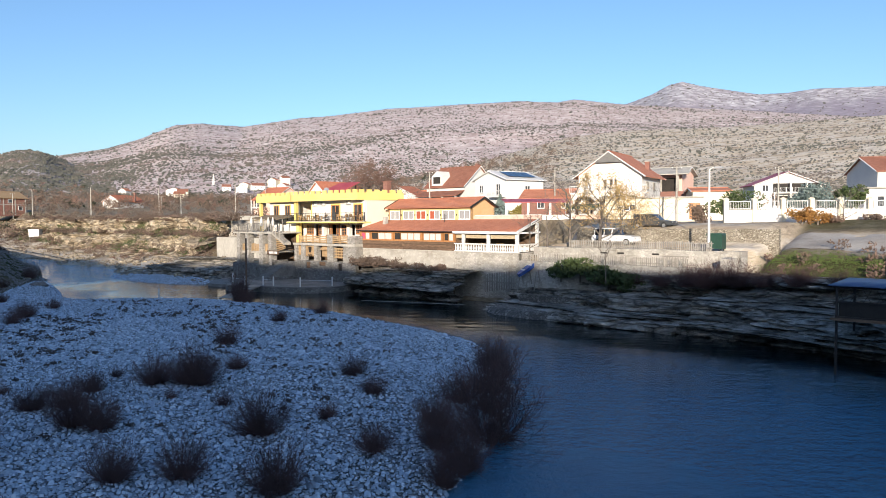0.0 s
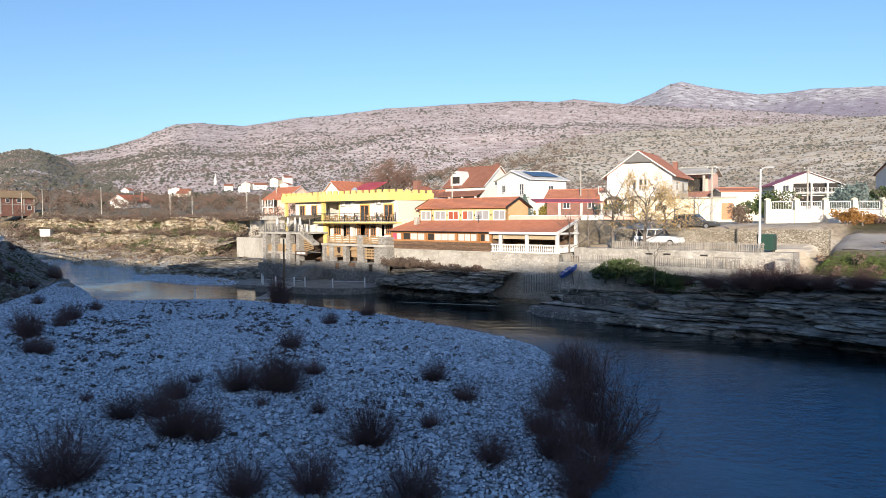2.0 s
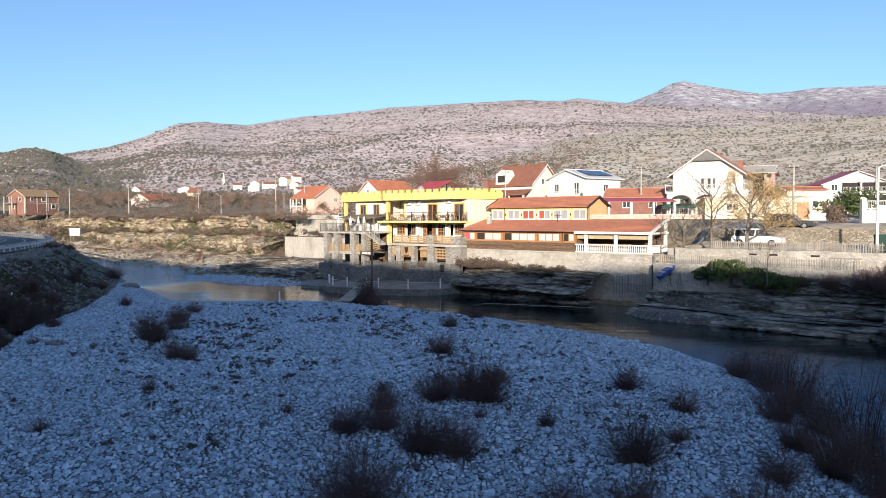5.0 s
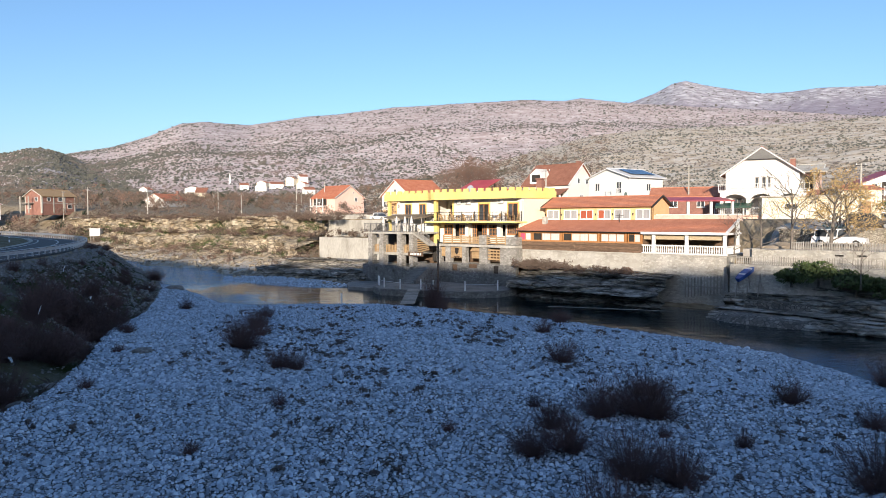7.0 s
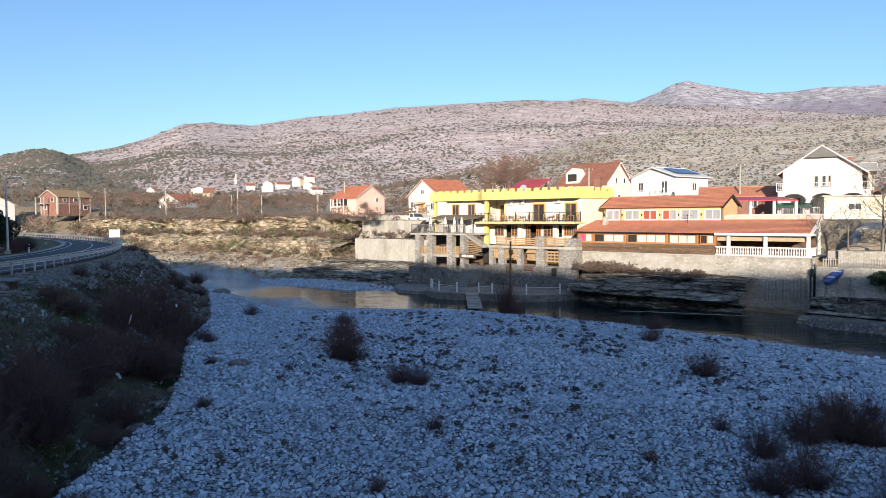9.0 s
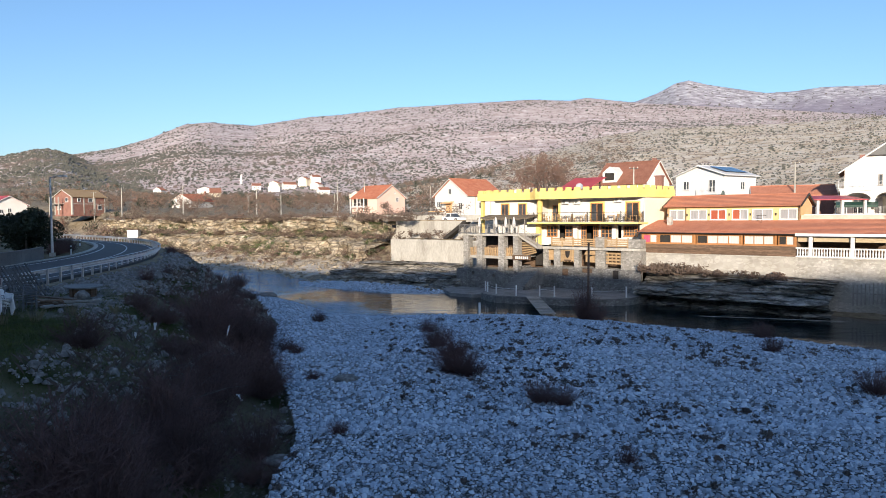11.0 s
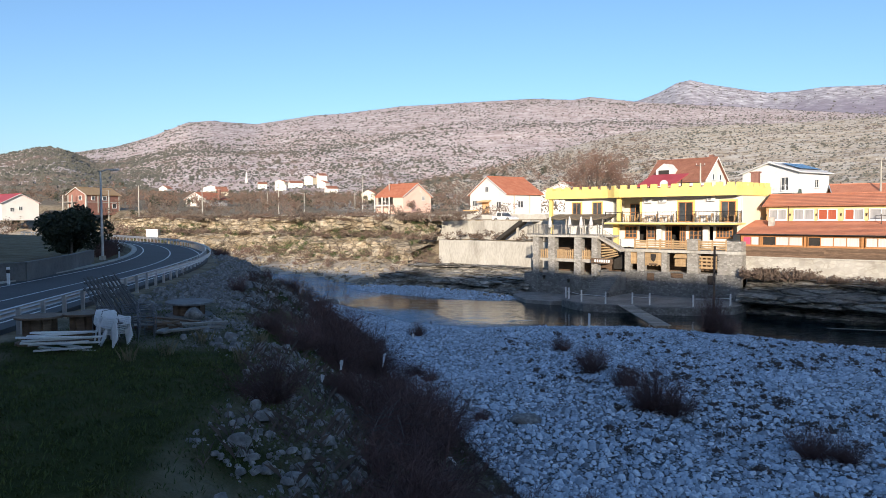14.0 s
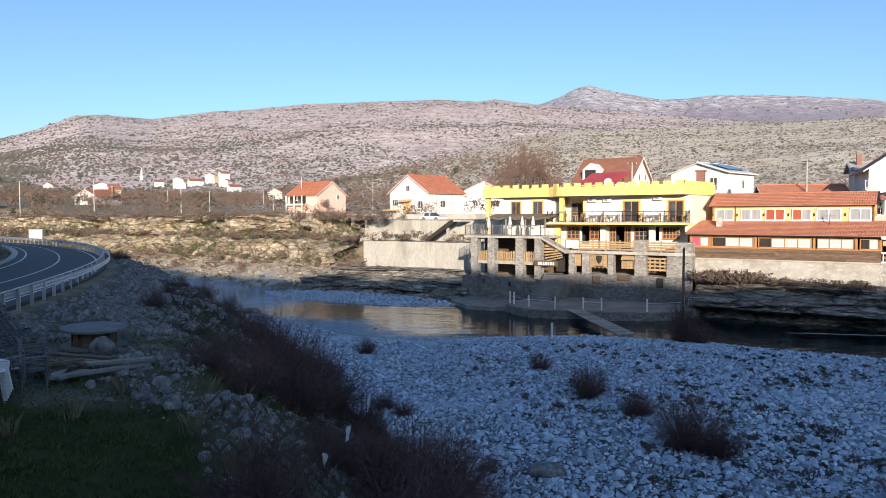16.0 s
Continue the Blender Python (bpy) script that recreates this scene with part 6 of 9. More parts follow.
# big gabled house with arcaded terraces
HB = -29.0
bigh = house(*[float(q) for q in (O2 + U2 * 16.9 + V2 * 38.0)], 9.2, HB, 9.4, 11.0, 6.0, 3.3, "tall white house with steep gable and arched terraces", M_PLASTER, M_ROOF, True, 0.7, (("f", -0.6, 3.95, 0.5, 1.4, 1), ("f", 0.3, 3.95, 0.5, 1.4, 1), ("f", 0.95, 3.95, 0.35, 1.4, 1), ("f", -3.1, 0.3, 1.2, 2.1, 2), ("f", 2.6, 0.3, 1.8, 2.1, 3), ("r", -2.5, 3.8, 1.0, 1.2, 2), ("r", 1.5, 3.8, 1.0, 1.2, 2)), (3.2, 3.5, 8.3), frame_mat=M_GREYWOOD)
part("gable_boarding", Shape().panel([(-2.05, 7.8), (2.05, 7.8), (0, 9.22)], -6.15, -5.5), M_GREYBLOCK, bigh, "grey boarded gable top")
balcony(bigh, -5.3, 6.0, -7.6, -5.5, 3.4, M_PLASTER, False, False)
for i in range(4):
    x = -4.9 + i * 3.45
    part("arcade_post", Shape().box(x - 0.22, x + 0.22, -7.55, -7.1, -0.6, 3.2), M_PLASTER, bigh, "white arcade pier")
for i in range(3):
    x = -4.68 + i * 3.45
    arc = [(x, 3.2), (x, 2.0)] + [(x + 1.505 - 1.505 * math.cos(a), 2.0 + 0.95 * math.sin(a)) for a in np.linspace(0, math.pi, 9)] + [(x + 3.01, 3.2)]
    n = len(arc)
    s = Shape()
    for k in range(1, n - 2):
        (ax, az), (bx, bz) = arc[k], arc[k + 1]
        s.panel([(ax, az), (bx, bz), (bx, 3.2), (ax, 3.2)], -7.5, -7.2)
    part("arch", s, M_PLASTER, bigh, "rounded white arch")
part("awning", Shape().slab([(-5.6, -8.7, 1.35), (-0.9, -8.7, 1.35), (-0.9, -7.4, 1.75), (-5.6, -7.4, 1.75)], 0.3), M_GREEN, bigh, "faded green awning")
balcony(bigh, -5.6, 3.0, -8.6, -7.4, 0.1, M_PALETILE, False, False)
part("lower_floor", Shape().box(-5.6, 6.0, -8.4, -5.5, -2.2, -0.1), M_PINK, bigh)

# white house with solar panels
wh = house(6.2, 131.6, 9.4, -53.6, 9.0, 8.6, 6.3, 1.5, "white two-storey house with shallow roof and solar panels", M_WHITE, M_PALEROOF, True, 0.5, (("f", -2.4, 4.1, 1.1, 1.4, 2), ("f", 2.4, 3.6, 1.2, 2.0, 2), ("r", 0.5, 4.0, 1.2, 1.3, 2), ("f", -2.4, 1.2, 1.1, 1.3, 2)), None)
for i in range(3):
    part("solar_panel", Shape().slab([(1.0 + 0.0 * i, -3.0 + i * 2.1, 7.85), (3.9, -3.0 + i * 2.1, 6.88), (3.9, -1.1 + i * 2.1, 6.88), (1.0, -1.1 + i * 2.1, 7.85)], 0.05), M_SOLAR, wh, "dark blue solar panel")
balcony(wh, 0.8, 4.4, -5.6, -4.3, 3.4)
# brown-roofed house with dormer
br = house(-2.6, 151.5, 10.0, -42, 10.5, 9.5, 5.6, 3.9, "white house with large brown tiled roof and dormer", M_PLASTER, M_ROOFOLD, False, 0.5, (("f", 2.6, 0.6, 2.6, 2.2, 3), ("r", -1.0, 5.6, 0.9, 1.1, 1), ("r", 2.0, 5.6, 0.9, 1.1, 1), ("r", 0, 2.2, 1.1, 1.3, 2)), (4.3, 0.6, 10.2))
dm = part("dormer", Shape().panel([(-3.6, 5.7), (-0.6, 5.7), (-0.6, 7.6), (-2.1, 8.7), (-3.6, 7.6)], -4.9, -1.0), M_PLASTER, br, "white gabled dormer with balcony")
# black panel on the dormer front for the shade inside
part("dormer_opening", Shape().box(-3.1, -1.1, -4.94, -4.88, 6.1, 7.5), M_DARK, dm)
part("porch_roof", Shape().slab([(-6.0, -7.4, 3.5), (5.4, -7.4, 3.5), (5.4, -4.7, 4.6), (-6.0, -4.7, 4.6)], 0.16), M_ROOFOLD, br, "brown tiled porch roof")
for x in (-5.6, -2, 1.5, 5.0):
    part("porch_post", Shape().box(x - 0.15, x + 0.15, -7.2, -6.9, -1, 3.4), M_PLASTER, br)
# white house with red roof upstream, and the pink one behind
rh = house(-33.9, 179.8, 10.0, -50.6, 12.0, 10.5, 4.3, 3.7, "white house with bright red roof and orange door", M_PLASTER, M_ROOFRED, True, 0.5, (("f", -0.2, 4.6, 1.2, 1.3, 2), ("f", -4.2, 1.6, 1.9, 1.4, 3), ("f", 3.6, 1.0, 1.5, 1.6, 2), ("r", -1.2, 1.2, 1.6, 1.5, 2)), None)
part("door_surround", Shape().box(-1.6, 0.5, -5.5, -5.25, 0.0, 2.6), M_ORANGE, rh)
part("door_canopy", Shape().slab([(-2.3, -6.6, 2.6), (1.2, -6.6, 2.6), (1.2, -5.2, 2.95), (-2.3, -5.2, 2.95)], 0.15), M_ORANGE, rh, "orange porch canopy")
part("balcony", Shape().box(-6.9, -3.0, -6.6, -5.25, 0.6, 0.85), M_ORANGE, rh)
for y in (-3.2, 1.4):
    part("wall_stripe", Shape().box(6.0, 6.05, y, y + 0.35, 0, 4.2), M_PINK, rh)
pk = house(-60.5, 226.5, 11.0, 50.0, 11.5, 11.0, 4.2, 3.6, "pink rendered house with red tiled roof", M_PINK, M_ROOFRED, True, 0.5, (("f", 2.5, 3.0, 1.1, 1.3, 2), ("f", -3.0, 1.0, 1.1, 1.3, 2), ("f", 1.5, 5.4, 0.5, 0.6, 1), ("l", 2.0, 2.8, 1.2, 1.3, 2)), None)
# black panel on the wall for the shade behind the balcony
part("balcony_opening", Shape().box(-5.8, -5.72, -1.5, 4.5, 1.9, 3.9), M_DARK, pk)
part("balcony", Shape().box(-7.2, -5.75, -1.5, 4.8, 1.4, 1.7), M_PLASTER, pk)
rail_iron(pk, (-7.1, -1.4, 1.7), (-7.1, 4.7, 1.7), 0.9, 1.5, 0.3, M_WHITE)
for y in (-1.3, 1.6, 4.6):
    part("post", Shape().box(-7.2, -6.95, y - 0.12, y + 0.12, -1, 4.0), M_PLASTER, pk)
# small houses behind
house(-17.5, 196, 10.5, -25, 11, 9, 4.4, 2.6, "white village house with red roof and porch", M_PLASTER, M_ROOFRED, True, 0.5, (("f", -2, 1.2, 1.2, 1.3, 2), ("f", 2.5, 1.0, 2.6, 1.6, 3)))
house(-12.0, 205, 10.5, 10, 9, 8, 4.0, 2.2, "small white house with red tiled roof", M_PLASTER, M_ROOFRED, False, 0.5, (("f", 0, 1.2, 2.4, 1.5, 3),))
house(13.5, 120.5, 9.6, -20, 10.5, 6.0, 2.6, 1.3, "low brick house with a weathered terracotta roof", M_BRICK, M_ROOF, False, 0.4, (("f", -2.0, 0.9, 1.2, 1.1, 2), ("f", 2.0, 0.9, 1.2, 1.1, 2)))
# unfinished house and low yellow houses
un = house(32.5, 128.0, 9.6, -30, 9.5, 8.5, 6.6, 1.2, "unfinished brick and concrete house with open floors", M_PINK, M_CONCRETE, False, 0.7, (), (-4.0, -1.5, 9.2))
# flat black panels on the wall stand for shaded open floors
part("open_floor", Shape().box(-4.2, 4.2, -4.3, -4.22, 3.6, 5.9), M_DARK, un, "black panel as shade of an open upper storey")
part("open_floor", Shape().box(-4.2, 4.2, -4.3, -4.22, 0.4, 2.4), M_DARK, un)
for x in (-4.4, -1.4, 1.6, 4.4):
    part("column", Shape().box(x - 0.18, x + 0.18, -6.0, -5.6, -1, 6.6), M_CONCRETE, un, "raw concrete column")
part("balcony", Shape().box(-4.7, 6.8, -6.2, -4.25, 2.7, 3.6), M_BRICK, un, "bare brick balcony front")
part("balcony_roof", Shape().slab([(-5.2, -6.6, 6.5), (6.2, -6.6, 6.5), (6.2, -4.0, 7.1), (-5.2, -4.0, 7.1)], 0.15), M_CONCRETE, un)
house(36.5, 115.5, 9.0, -8, 5.5, 6, 3.9, 0.5, "small cream house with a flat red roof", M_CREAM, M_ROOF, False, 0.3, (("f", 1.2, 1.4, 0.9, 1.0, 1),))
lw = house(24.5, 103, 8.7, -16, 13.0, 4.0, 2.9, 0.0, "long cream outbuilding with brown gate", M_CREAM, M_ROOF, False, 0.2, (("f", -3.0, 1.2, 1.6, 0.9, 2),), category="outbuilding")
part("gate", Shape().box(4.9, 6.3, -2.1, -2.02, 0.0, 2.2), M_REDWOOD, lw, "brown plank gate")
part("flat_roof", Shape().box(-6.8, 6.8, -2.3, 2.3, 2.9, 3.08), M_CONCRETE, lw)
# house with a glazed balcony
eh = house(67.0, 158.5, 11.0, -6, 13.5, 8.5, 4.6, 2.6, "white house with red roof and deep arched loggia", M_PLASTER, M_REDMETAL, True, 0.6, (("f", -4.5, 3.2, 1.3, 1.4, 2),), None)
# flat black panels on the front stand for the loggia's shade
part("loggia", Shape().box(-3.0, 6.4, -4.32, -4.25, 3.0, 4.9), M_DARK, eh, "black panel as shade of an open loggia")
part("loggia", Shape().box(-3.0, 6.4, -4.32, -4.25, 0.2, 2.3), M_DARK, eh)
balcony(eh, -3.2, 6.6, -5.6, -4.25, 2.95, M_PLASTER, True)
for x in (0.2, 3.4):
    part("post", Shape().box(x - 0.15, x + 0.15, -5.55, -5.25, -1, 5.4), M_PLASTER, eh)
# stepped white house at the edge of the village
fh = house(64.5, 109, 8.4, -3, 15.0, 9, 7.0, 2.1, "white two-storey house with weathered red roof", M_PLASTER, M_ROOFOLD, False, 0.4, (("f", -3.6, 4.7, 1.4, 1.3, 2), ("f", 0.0, 4.0, 1.4, 2.5, 1), ("f", 3.0, 4.7, 1.4, 1.3, 2)), None)
part("annex", Shape().box(-11.2, -0.5, -8.5, -4.5, -1, 4.3), M_PLASTER, fh, "lower white annex")
part("annex_roof", Shape().box(-11.6, 7.8, -8.9, -4.4, 4.3, 4.5), M_CONCRETE, fh)
for x, w in ((-9.6, 1.0), (-4.4, 3.0)):
    window(fh, place(x, -8.56, 1.8), w, 1.5, M_WHITE, 2 if w > 2 else 1, 1)
# red roofed pergola behind the inn
pg = thing("pergola", pose(7.6, 101.0, 8.6, 0, 0, 4), "red sheet-metal pergola roof on white arches", "pergola")
part("roof", Shape().slab([(-4.2, -2.2, 2.55), (5.0, -2.2, 2.55), (5.0, 2.2, 3.1), (-4.2, 2.2, 3.1)], 0.1), M_REDMETAL, pg)
for x in (-4.0, -1.0, 2.0, 4.8):
    part("post", Shape().box(x - 0.15, x + 0.15, -2.0, -1.7, -0.5, 2.5), M_PLASTER, pg)
part("parapet", Shape().box(-4.2, 5.0, -2.05, -1.8, -0.5, 0.8), M_PLASTER, pg)
rg = thing("roof_shelter", at_site(-11.6, 6.4, 11.62), "red sheet-metal shelter on the flat roof", "shelter")
part("roof", Shape().slab([(-2.4, -1.6, 1.3), (2.2, -1.6, 1.3), (2.8, 1.6, 2.75), (-1.8, 1.6, 2.75)], 0.08), M_REDMETAL, rg)
for x in (-2.0, 2.0):
    part("post", Shape().box(x - 0.06, x + 0.06, -1.4, -1.28, 0, 1.2), M_IRON, rg)
    part("post", Shape().box(x - 0.06, x + 0.06, 1.3, 1.42, 0, 2.4), M_IRON, rg)

# garden wall with pillars and railings
gate_bar = Shape().tube([(0, 0, 0), (0, 0, 0.8)], 0.014, 4, False).mesh("bar")
gate_bar.materials.append(M_WHITE)
gw = thing("garden_wall", pose(26.4, 80.2, 8.3, 0, 0, -2), "white garden wall with pillars and railing panels", "wall")
for i in range(9):
    x = i * 3.02
    pil = part("pillar", Shape().box(x - 0.24, x + 0.24, -0.24, 0.24, -0.3, 2.55), M_CREAM, gw, "cream wall pillar with cap")
    part("cap", Shape().lathe([(0.36, 2.55), (0.36, 2.63), (0.05, 2.78)], x, 0, 4), M_CREAM, pil)
    if i < 8:
        part("panel", Shape().box(x + 0.24, x + 2.78, -0.1, 0.1, -0.3, 1.45), M_PLASTER, gw)
        fr = part("railing", Shape().box(x + 0.4, x + 2.62, -0.04, 0.04, 2.32, 2.4).box(x + 0.4, x + 2.62, -0.04, 0.04, 1.5, 1.58).box(x + 0.4, x + 0.47, -0.04, 0.04, 1.5, 2.4).box(x + 2.55, x + 2.62, -0.04, 0.04, 1.5, 2.4), M_WHITE, gw)
        for k in range(1, 12):
            part("bar", gate_bar, M_WHITE, fr, "", pose(x + 0.47 + k * 0.175, 0, 1.55))
# ---- far left: hut, shell of a brick house, poles, mosque, hamlet ----
hut = thing("hut", pose(-121, 196.5, 3.6, 0, 0, 5) @ Matrix.Scale(0.8, 4), "white cabin box on stilts by the shore", "hut")
part("cabin", Shape().box(-1.7, 1.7, -1.3, 1.3, 1.2, 3.6), M_WHITE, hut)
part("roof", Shape().box(-1.9, 1.9, -1.5, 1.5, 3.6, 3.72), M_METAL, hut)
part("door", Shape().box(0.2, 1.1, -1.35, -1.28, 1.25, 3.3), M_CURTAIN, hut, "pale grey cabin door")
for x in (-1.4, 1.4):
    for y in (-1.1, 1.1):
        part("stilt", Shape().box(x - 0.1, x + 0.1, y - 0.1, y + 0.1, -2.5, 1.2), M_GREYWOOD, hut)
part("deck", Shape().box(1.7, 4.6, -1.2, 1.2, 1.05, 1.2), M_DARKWOOD, hut)
sh = house(-156.5, 236, 12.0, -23, 7.8, 12.0, 4.6, 2.0, "unfinished red brick house with bare roof frame", M_BRICK, M_WOOD, True, 0.5, (("f", -1.8, 0.5, 1.6, 1.6, 1), ("f", 1.6, 2.9, 1.3, 1.3, 1), ("r", -3.5, 2.9, 1.2, 1.2, 1), ("r", 0.5, 2.9, 1.6, 1.2, 1), ("r", 4.0, 0.5, 1.6, 1.4, 1)), None)
for x in (-3.7, 3.7):
    part("pier", Shape().box(x - 0.2, x + 0.2, -6.08, -5.9, -1, 4.6), M_CONCRETE, sh, "bare concrete pier")
for y in (-5.8, -1.8, 2.2, 5.8):
    part("pier", Shape().box(3.85, 3.98, y - 0.18, y + 0.18, -1, 4.6), M_CONCRETE, sh, "bare concrete pier")
part("floor_band", Shape().box(3.85, 3.97, -6.0, 6.0, 2.2, 2.4), M_CONCRETE, sh)
part("porch", Shape().box(-3.9, 0.5, -8.0, -6.0, 2.2, 2.4), M_CONCRETE, sh)
for x in (-3.7, 0.3):
    part("porch_pier", Shape().box(x - 0.15, x + 0.15, -7.95, -7.65, -1, 4.4), M_CONCRETE, sh)
house(-141, 290, 12.6, -18, 9, 13, 3.8, 2.4, "white and green house with red tiled roof", M_PLASTER, M_ROOFRED, True, 0.6, (("f", -3, 1, 1.4, 1.4, 2), ("f", 2, 1, 2.6, 1.6, 3), ("l", 0, 1, 1.2, 1.3, 2)), (5, 1, 7.5))
house(-189, 246, 10.4, -35, 14, 11, 4.0, 2.8, "large grey-white house with red roof", M_PLASTER, M_REDMETAL, False, 0.6, (("f", -4, 1.4, 1.4, 1.4, 2), ("r", 0, 1.6, 1.2, 1.3, 2), ("r", -2.5, 1.2, 1.2, 1.3, 2)))
mos = thing("mosque", pose(-262, 740, 31.5, 0, 0, 0), "small white mosque with a slender minaret", "mosque")
part("hall", Shape().box(4, 22, -6, 6, -3, 5.0), M_PLASTER, mos)
part("hall_roof", Shape().lathe([(10.5, 5.0), (0.3, 8.0)], 13, 0, 4), M_ROOFRED, mos)
part("minaret", Shape().lathe([(1.3, -3), (1.2, 16), (1.9, 16.3), (1.9, 17.2), (1.0, 17.2), (0.95, 20.5), (0.05, 25)], 0, 0, 12), M_PLASTER, mos, "slender white minaret")
ham = [(-188, 700, 9, 8, 6.5), (-178, 704, 8, 8, 7.5), (-204, 650, 10, 7, 4), (-248, 622, 9, 7, 4), (-262, 640, 14, 8, 5), (-232, 690, 8, 7, 4), (-216, 700, 10, 8, 4.5), (-196, 672, 12, 7, 4), (-168, 660, 9, 7, 4), (-226, 560, 8, 6, 3.4), (-270, 560, 7, 6, 3.2), (-150, 600, 9, 7, 4), (-95, 420, 8, 6, 3.4)]
for i, (x, y, w, d, h) in enumerate(ham):
    zz = float(land(np.array([x]), np.array([y]))[0][0])
    house(x, y, zz + 0.3, rnd.uniform(-40, 40), w, d, h, 2.0, ("white" if i % 3 else "cream") + " hamlet house with red tiled roof far off", M_PLASTER if i % 3 else M_CREAM, M_ROOFOLD if i % 2 else M_ROOF, i % 2 == 0, 0.4, (("f", -w / 4, 1.2, 1.2, 1.3, 2), ("f", w / 4, 1.2, 1.2, 1.3, 2)))


def utility_pole(x, y, z, h, group="utility poles"):
    p = thing("utility_pole", pose(x, y, z, 0, 0, rnd.uniform(-20, 20)), "plain pale utility pole with crossarm", "pole", group)
    part("mast", Shape().tube([(0, 0, -0.5), (0, 0, h)], [0.16, 0.1], 7), M_CONCRETE, p)
    part("crossarm", Shape().box(-0.7, 0.7, -0.05, 0.05, h - 0.35, h - 0.25), M_IRON, p)
    for k in (-0.6, 0, 0.6):
        part("insulator", Shape().tube([(k, 0, h - 0.25), (k, 0, h - 0.05)], 0.05, 5), M_WHITE, p)
    return p


for x, y, top in ((-133, 215, 18.5), (-116, 217, 19), (-94, 215, 18.6), (-86.5, 213, 16), (-71, 216, 21), (-64.6, 226, 20.4), (-104, 240, 17), (-150, 232, 18), (-45, 232, 19), (-80, 262, 18), (24.6, 92, 15.3), (12.8, 118, 17.0), (-8, 128, 17.2), (46, 112, 16.5), (70, 128, 17.5)):
    zz = float(land(np.array([x]), np.array([y]))[0][0])
    utility_pole(x, y, zz, top - zz)

# roadside parapet on the cliff top
s = Shape()
line = [O2 + U2 * u + V2 * (np.interp(u, WL_U, WL_V) + 38) for u in np.arange(-150, -52, 4.0)]
for a, b in zip(line, line[1:]):
    n_ = np.array([-(b - a)[1], (b - a)[0]]) / np.hypot(*(b - a)) * 0.2
    s.prism([tuple(a - n_), tuple(b - n_), tuple(b + n_), tuple(a + n_)][::1], 8.4, 9.9)
tagged(part("roadside_parapet", s, M_CONCRETE), "low pale roadside parapet along the cliff top", "wall", kind="structure")

# steel shelter with blue tarpaulin over the water
shed = thing("riverside_shelter", SITE @ place(58.7, -17.0, 0), "dark steel riverside shelter with blue tarpaulin roof", "shelter")
for x in (0, 3.0, 6.0, 9.0):
    for y in (0, 4.5):
        part("post", Shape().box(x - 0.06, x + 0.06, y - 0.06, y + 0.06, -0.5 if y == 0 else 2.0, 5.1), M_IRON, shed)
part("floor", Shape().box(-0.3, 9.4, -0.2, 4.8, 3.15, 3.3), M_DARKWOOD, shed)
for z in (3.3, 4.15, 5.0):
    part("rail", Shape().box(0, 9, -0.04, 0.04, z, z + 0.09), M_IRON, shed)
    part("rail", Shape().box(-0.04, 0.04, 0, 4.5, z, z + 0.09), M_IRON, shed)
s = Shape()
for i in range(14):
    s.tube([(i * 0.65, 0, 4.2), (i * 0.65 + 0.4, 0, 4.95)], 0.012, 4, False).tube([(i * 0.65 + 0.4, 0, 4.2), (i * 0.65, 0, 4.95)], 0.012, 4, False)
part("lattice", s, M_IRON, shed)
part("windbreak", Shape().box(0.1, 8.9, 0.05, 0.08, 3.35, 4.15), M_DARK, shed)
s = Shape()
for i in range(6):
    s.slab([(-0.4 + 1.65 * i, -0.4, 5.15 + 0.03 * (i % 2)), (1.25 + 1.65 * i, -0.4, 5.15 + 0.03 * ((i + 1) % 2)), (1.25 + 1.65 * i, 4.9, 5.22), (-0.4 + 1.65 * i, 4.9, 5.22)], 0.05)
part("tarpaulin", s, M_TARP, shed, "sagging blue tarpaulin", None, True)
part("rail", Shape().tube([(1.5, 5.0, 5.4), (1.5, 5.0, 6.4), (9, 5.0, 6.4)], 0.04, 5), M_IRON, shed)

# platform of stone in front of the rock, and a boat on a stand
rings_ = []
for grow, zp in ((1.16, -0.9), (1.10, 0.0), (1.02, 0.42), (0.96, 0.58), (0.80, 0.66)):
    for a_ in np.linspace(0, 2 * math.pi, 40, endpoint=False):
        q = grow * (1 + 0.06 * math.sin(3 * a_ + 1) + 0.03 * math.sin(11 * a_ + zp))
        rings_.append((32.6 + 6.6 * q * math.cos(a_), -6.3 + 2.7 * q * math.sin(a_), zp + 0.04 * math.sin(17 * a_ + 3 * zp)))
s = Shape().add(rings_, [(40 * k + i, 40 * k + (i + 1) % 40, 40 * (k + 1) + (i + 1) % 40, 40 * (k + 1) + i) for k in range(4) for i in range(40)] + [tuple(range(160, 200))])
tagged(part("stone_platform", s, M_LANDING, m=SITE), "rough cobbled landing with a worn stone edge", "platform", kind="structure")
tagged(part("stone_kerb_wall", Shape().box(28.0, 36.5, -4.4, -3.8, 0.5, 1.55), M_LANDING, m=SITE), "low rubble wall on the landing", "wall", kind="structure")
boat = thing("boat", at_site(27.4, -2.0, 3.6, 62) @ pose(0, 0, 0, 0, -30, 0) @ Matrix.Scale(0.78, 4), "small blue and white rowing boat propped on its side", "boat")
hull = []
for i in range(9):
    f = i / 8
    w = 0.62 * math.sin(math.pi * (0.12 + 0.8 * f)) ** 0.6
    x = -1.5 + 3.0 * f
    hull.append([(x, -w, 0.5 + 0.15 * f), (x, -w * 0.75, 0.1), (x, 0, 0.0 + 0.12 * f * f), (x, w * 0.75, 0.1), (x, w, 0.5 + 0.15 * f)])
s = Shape()
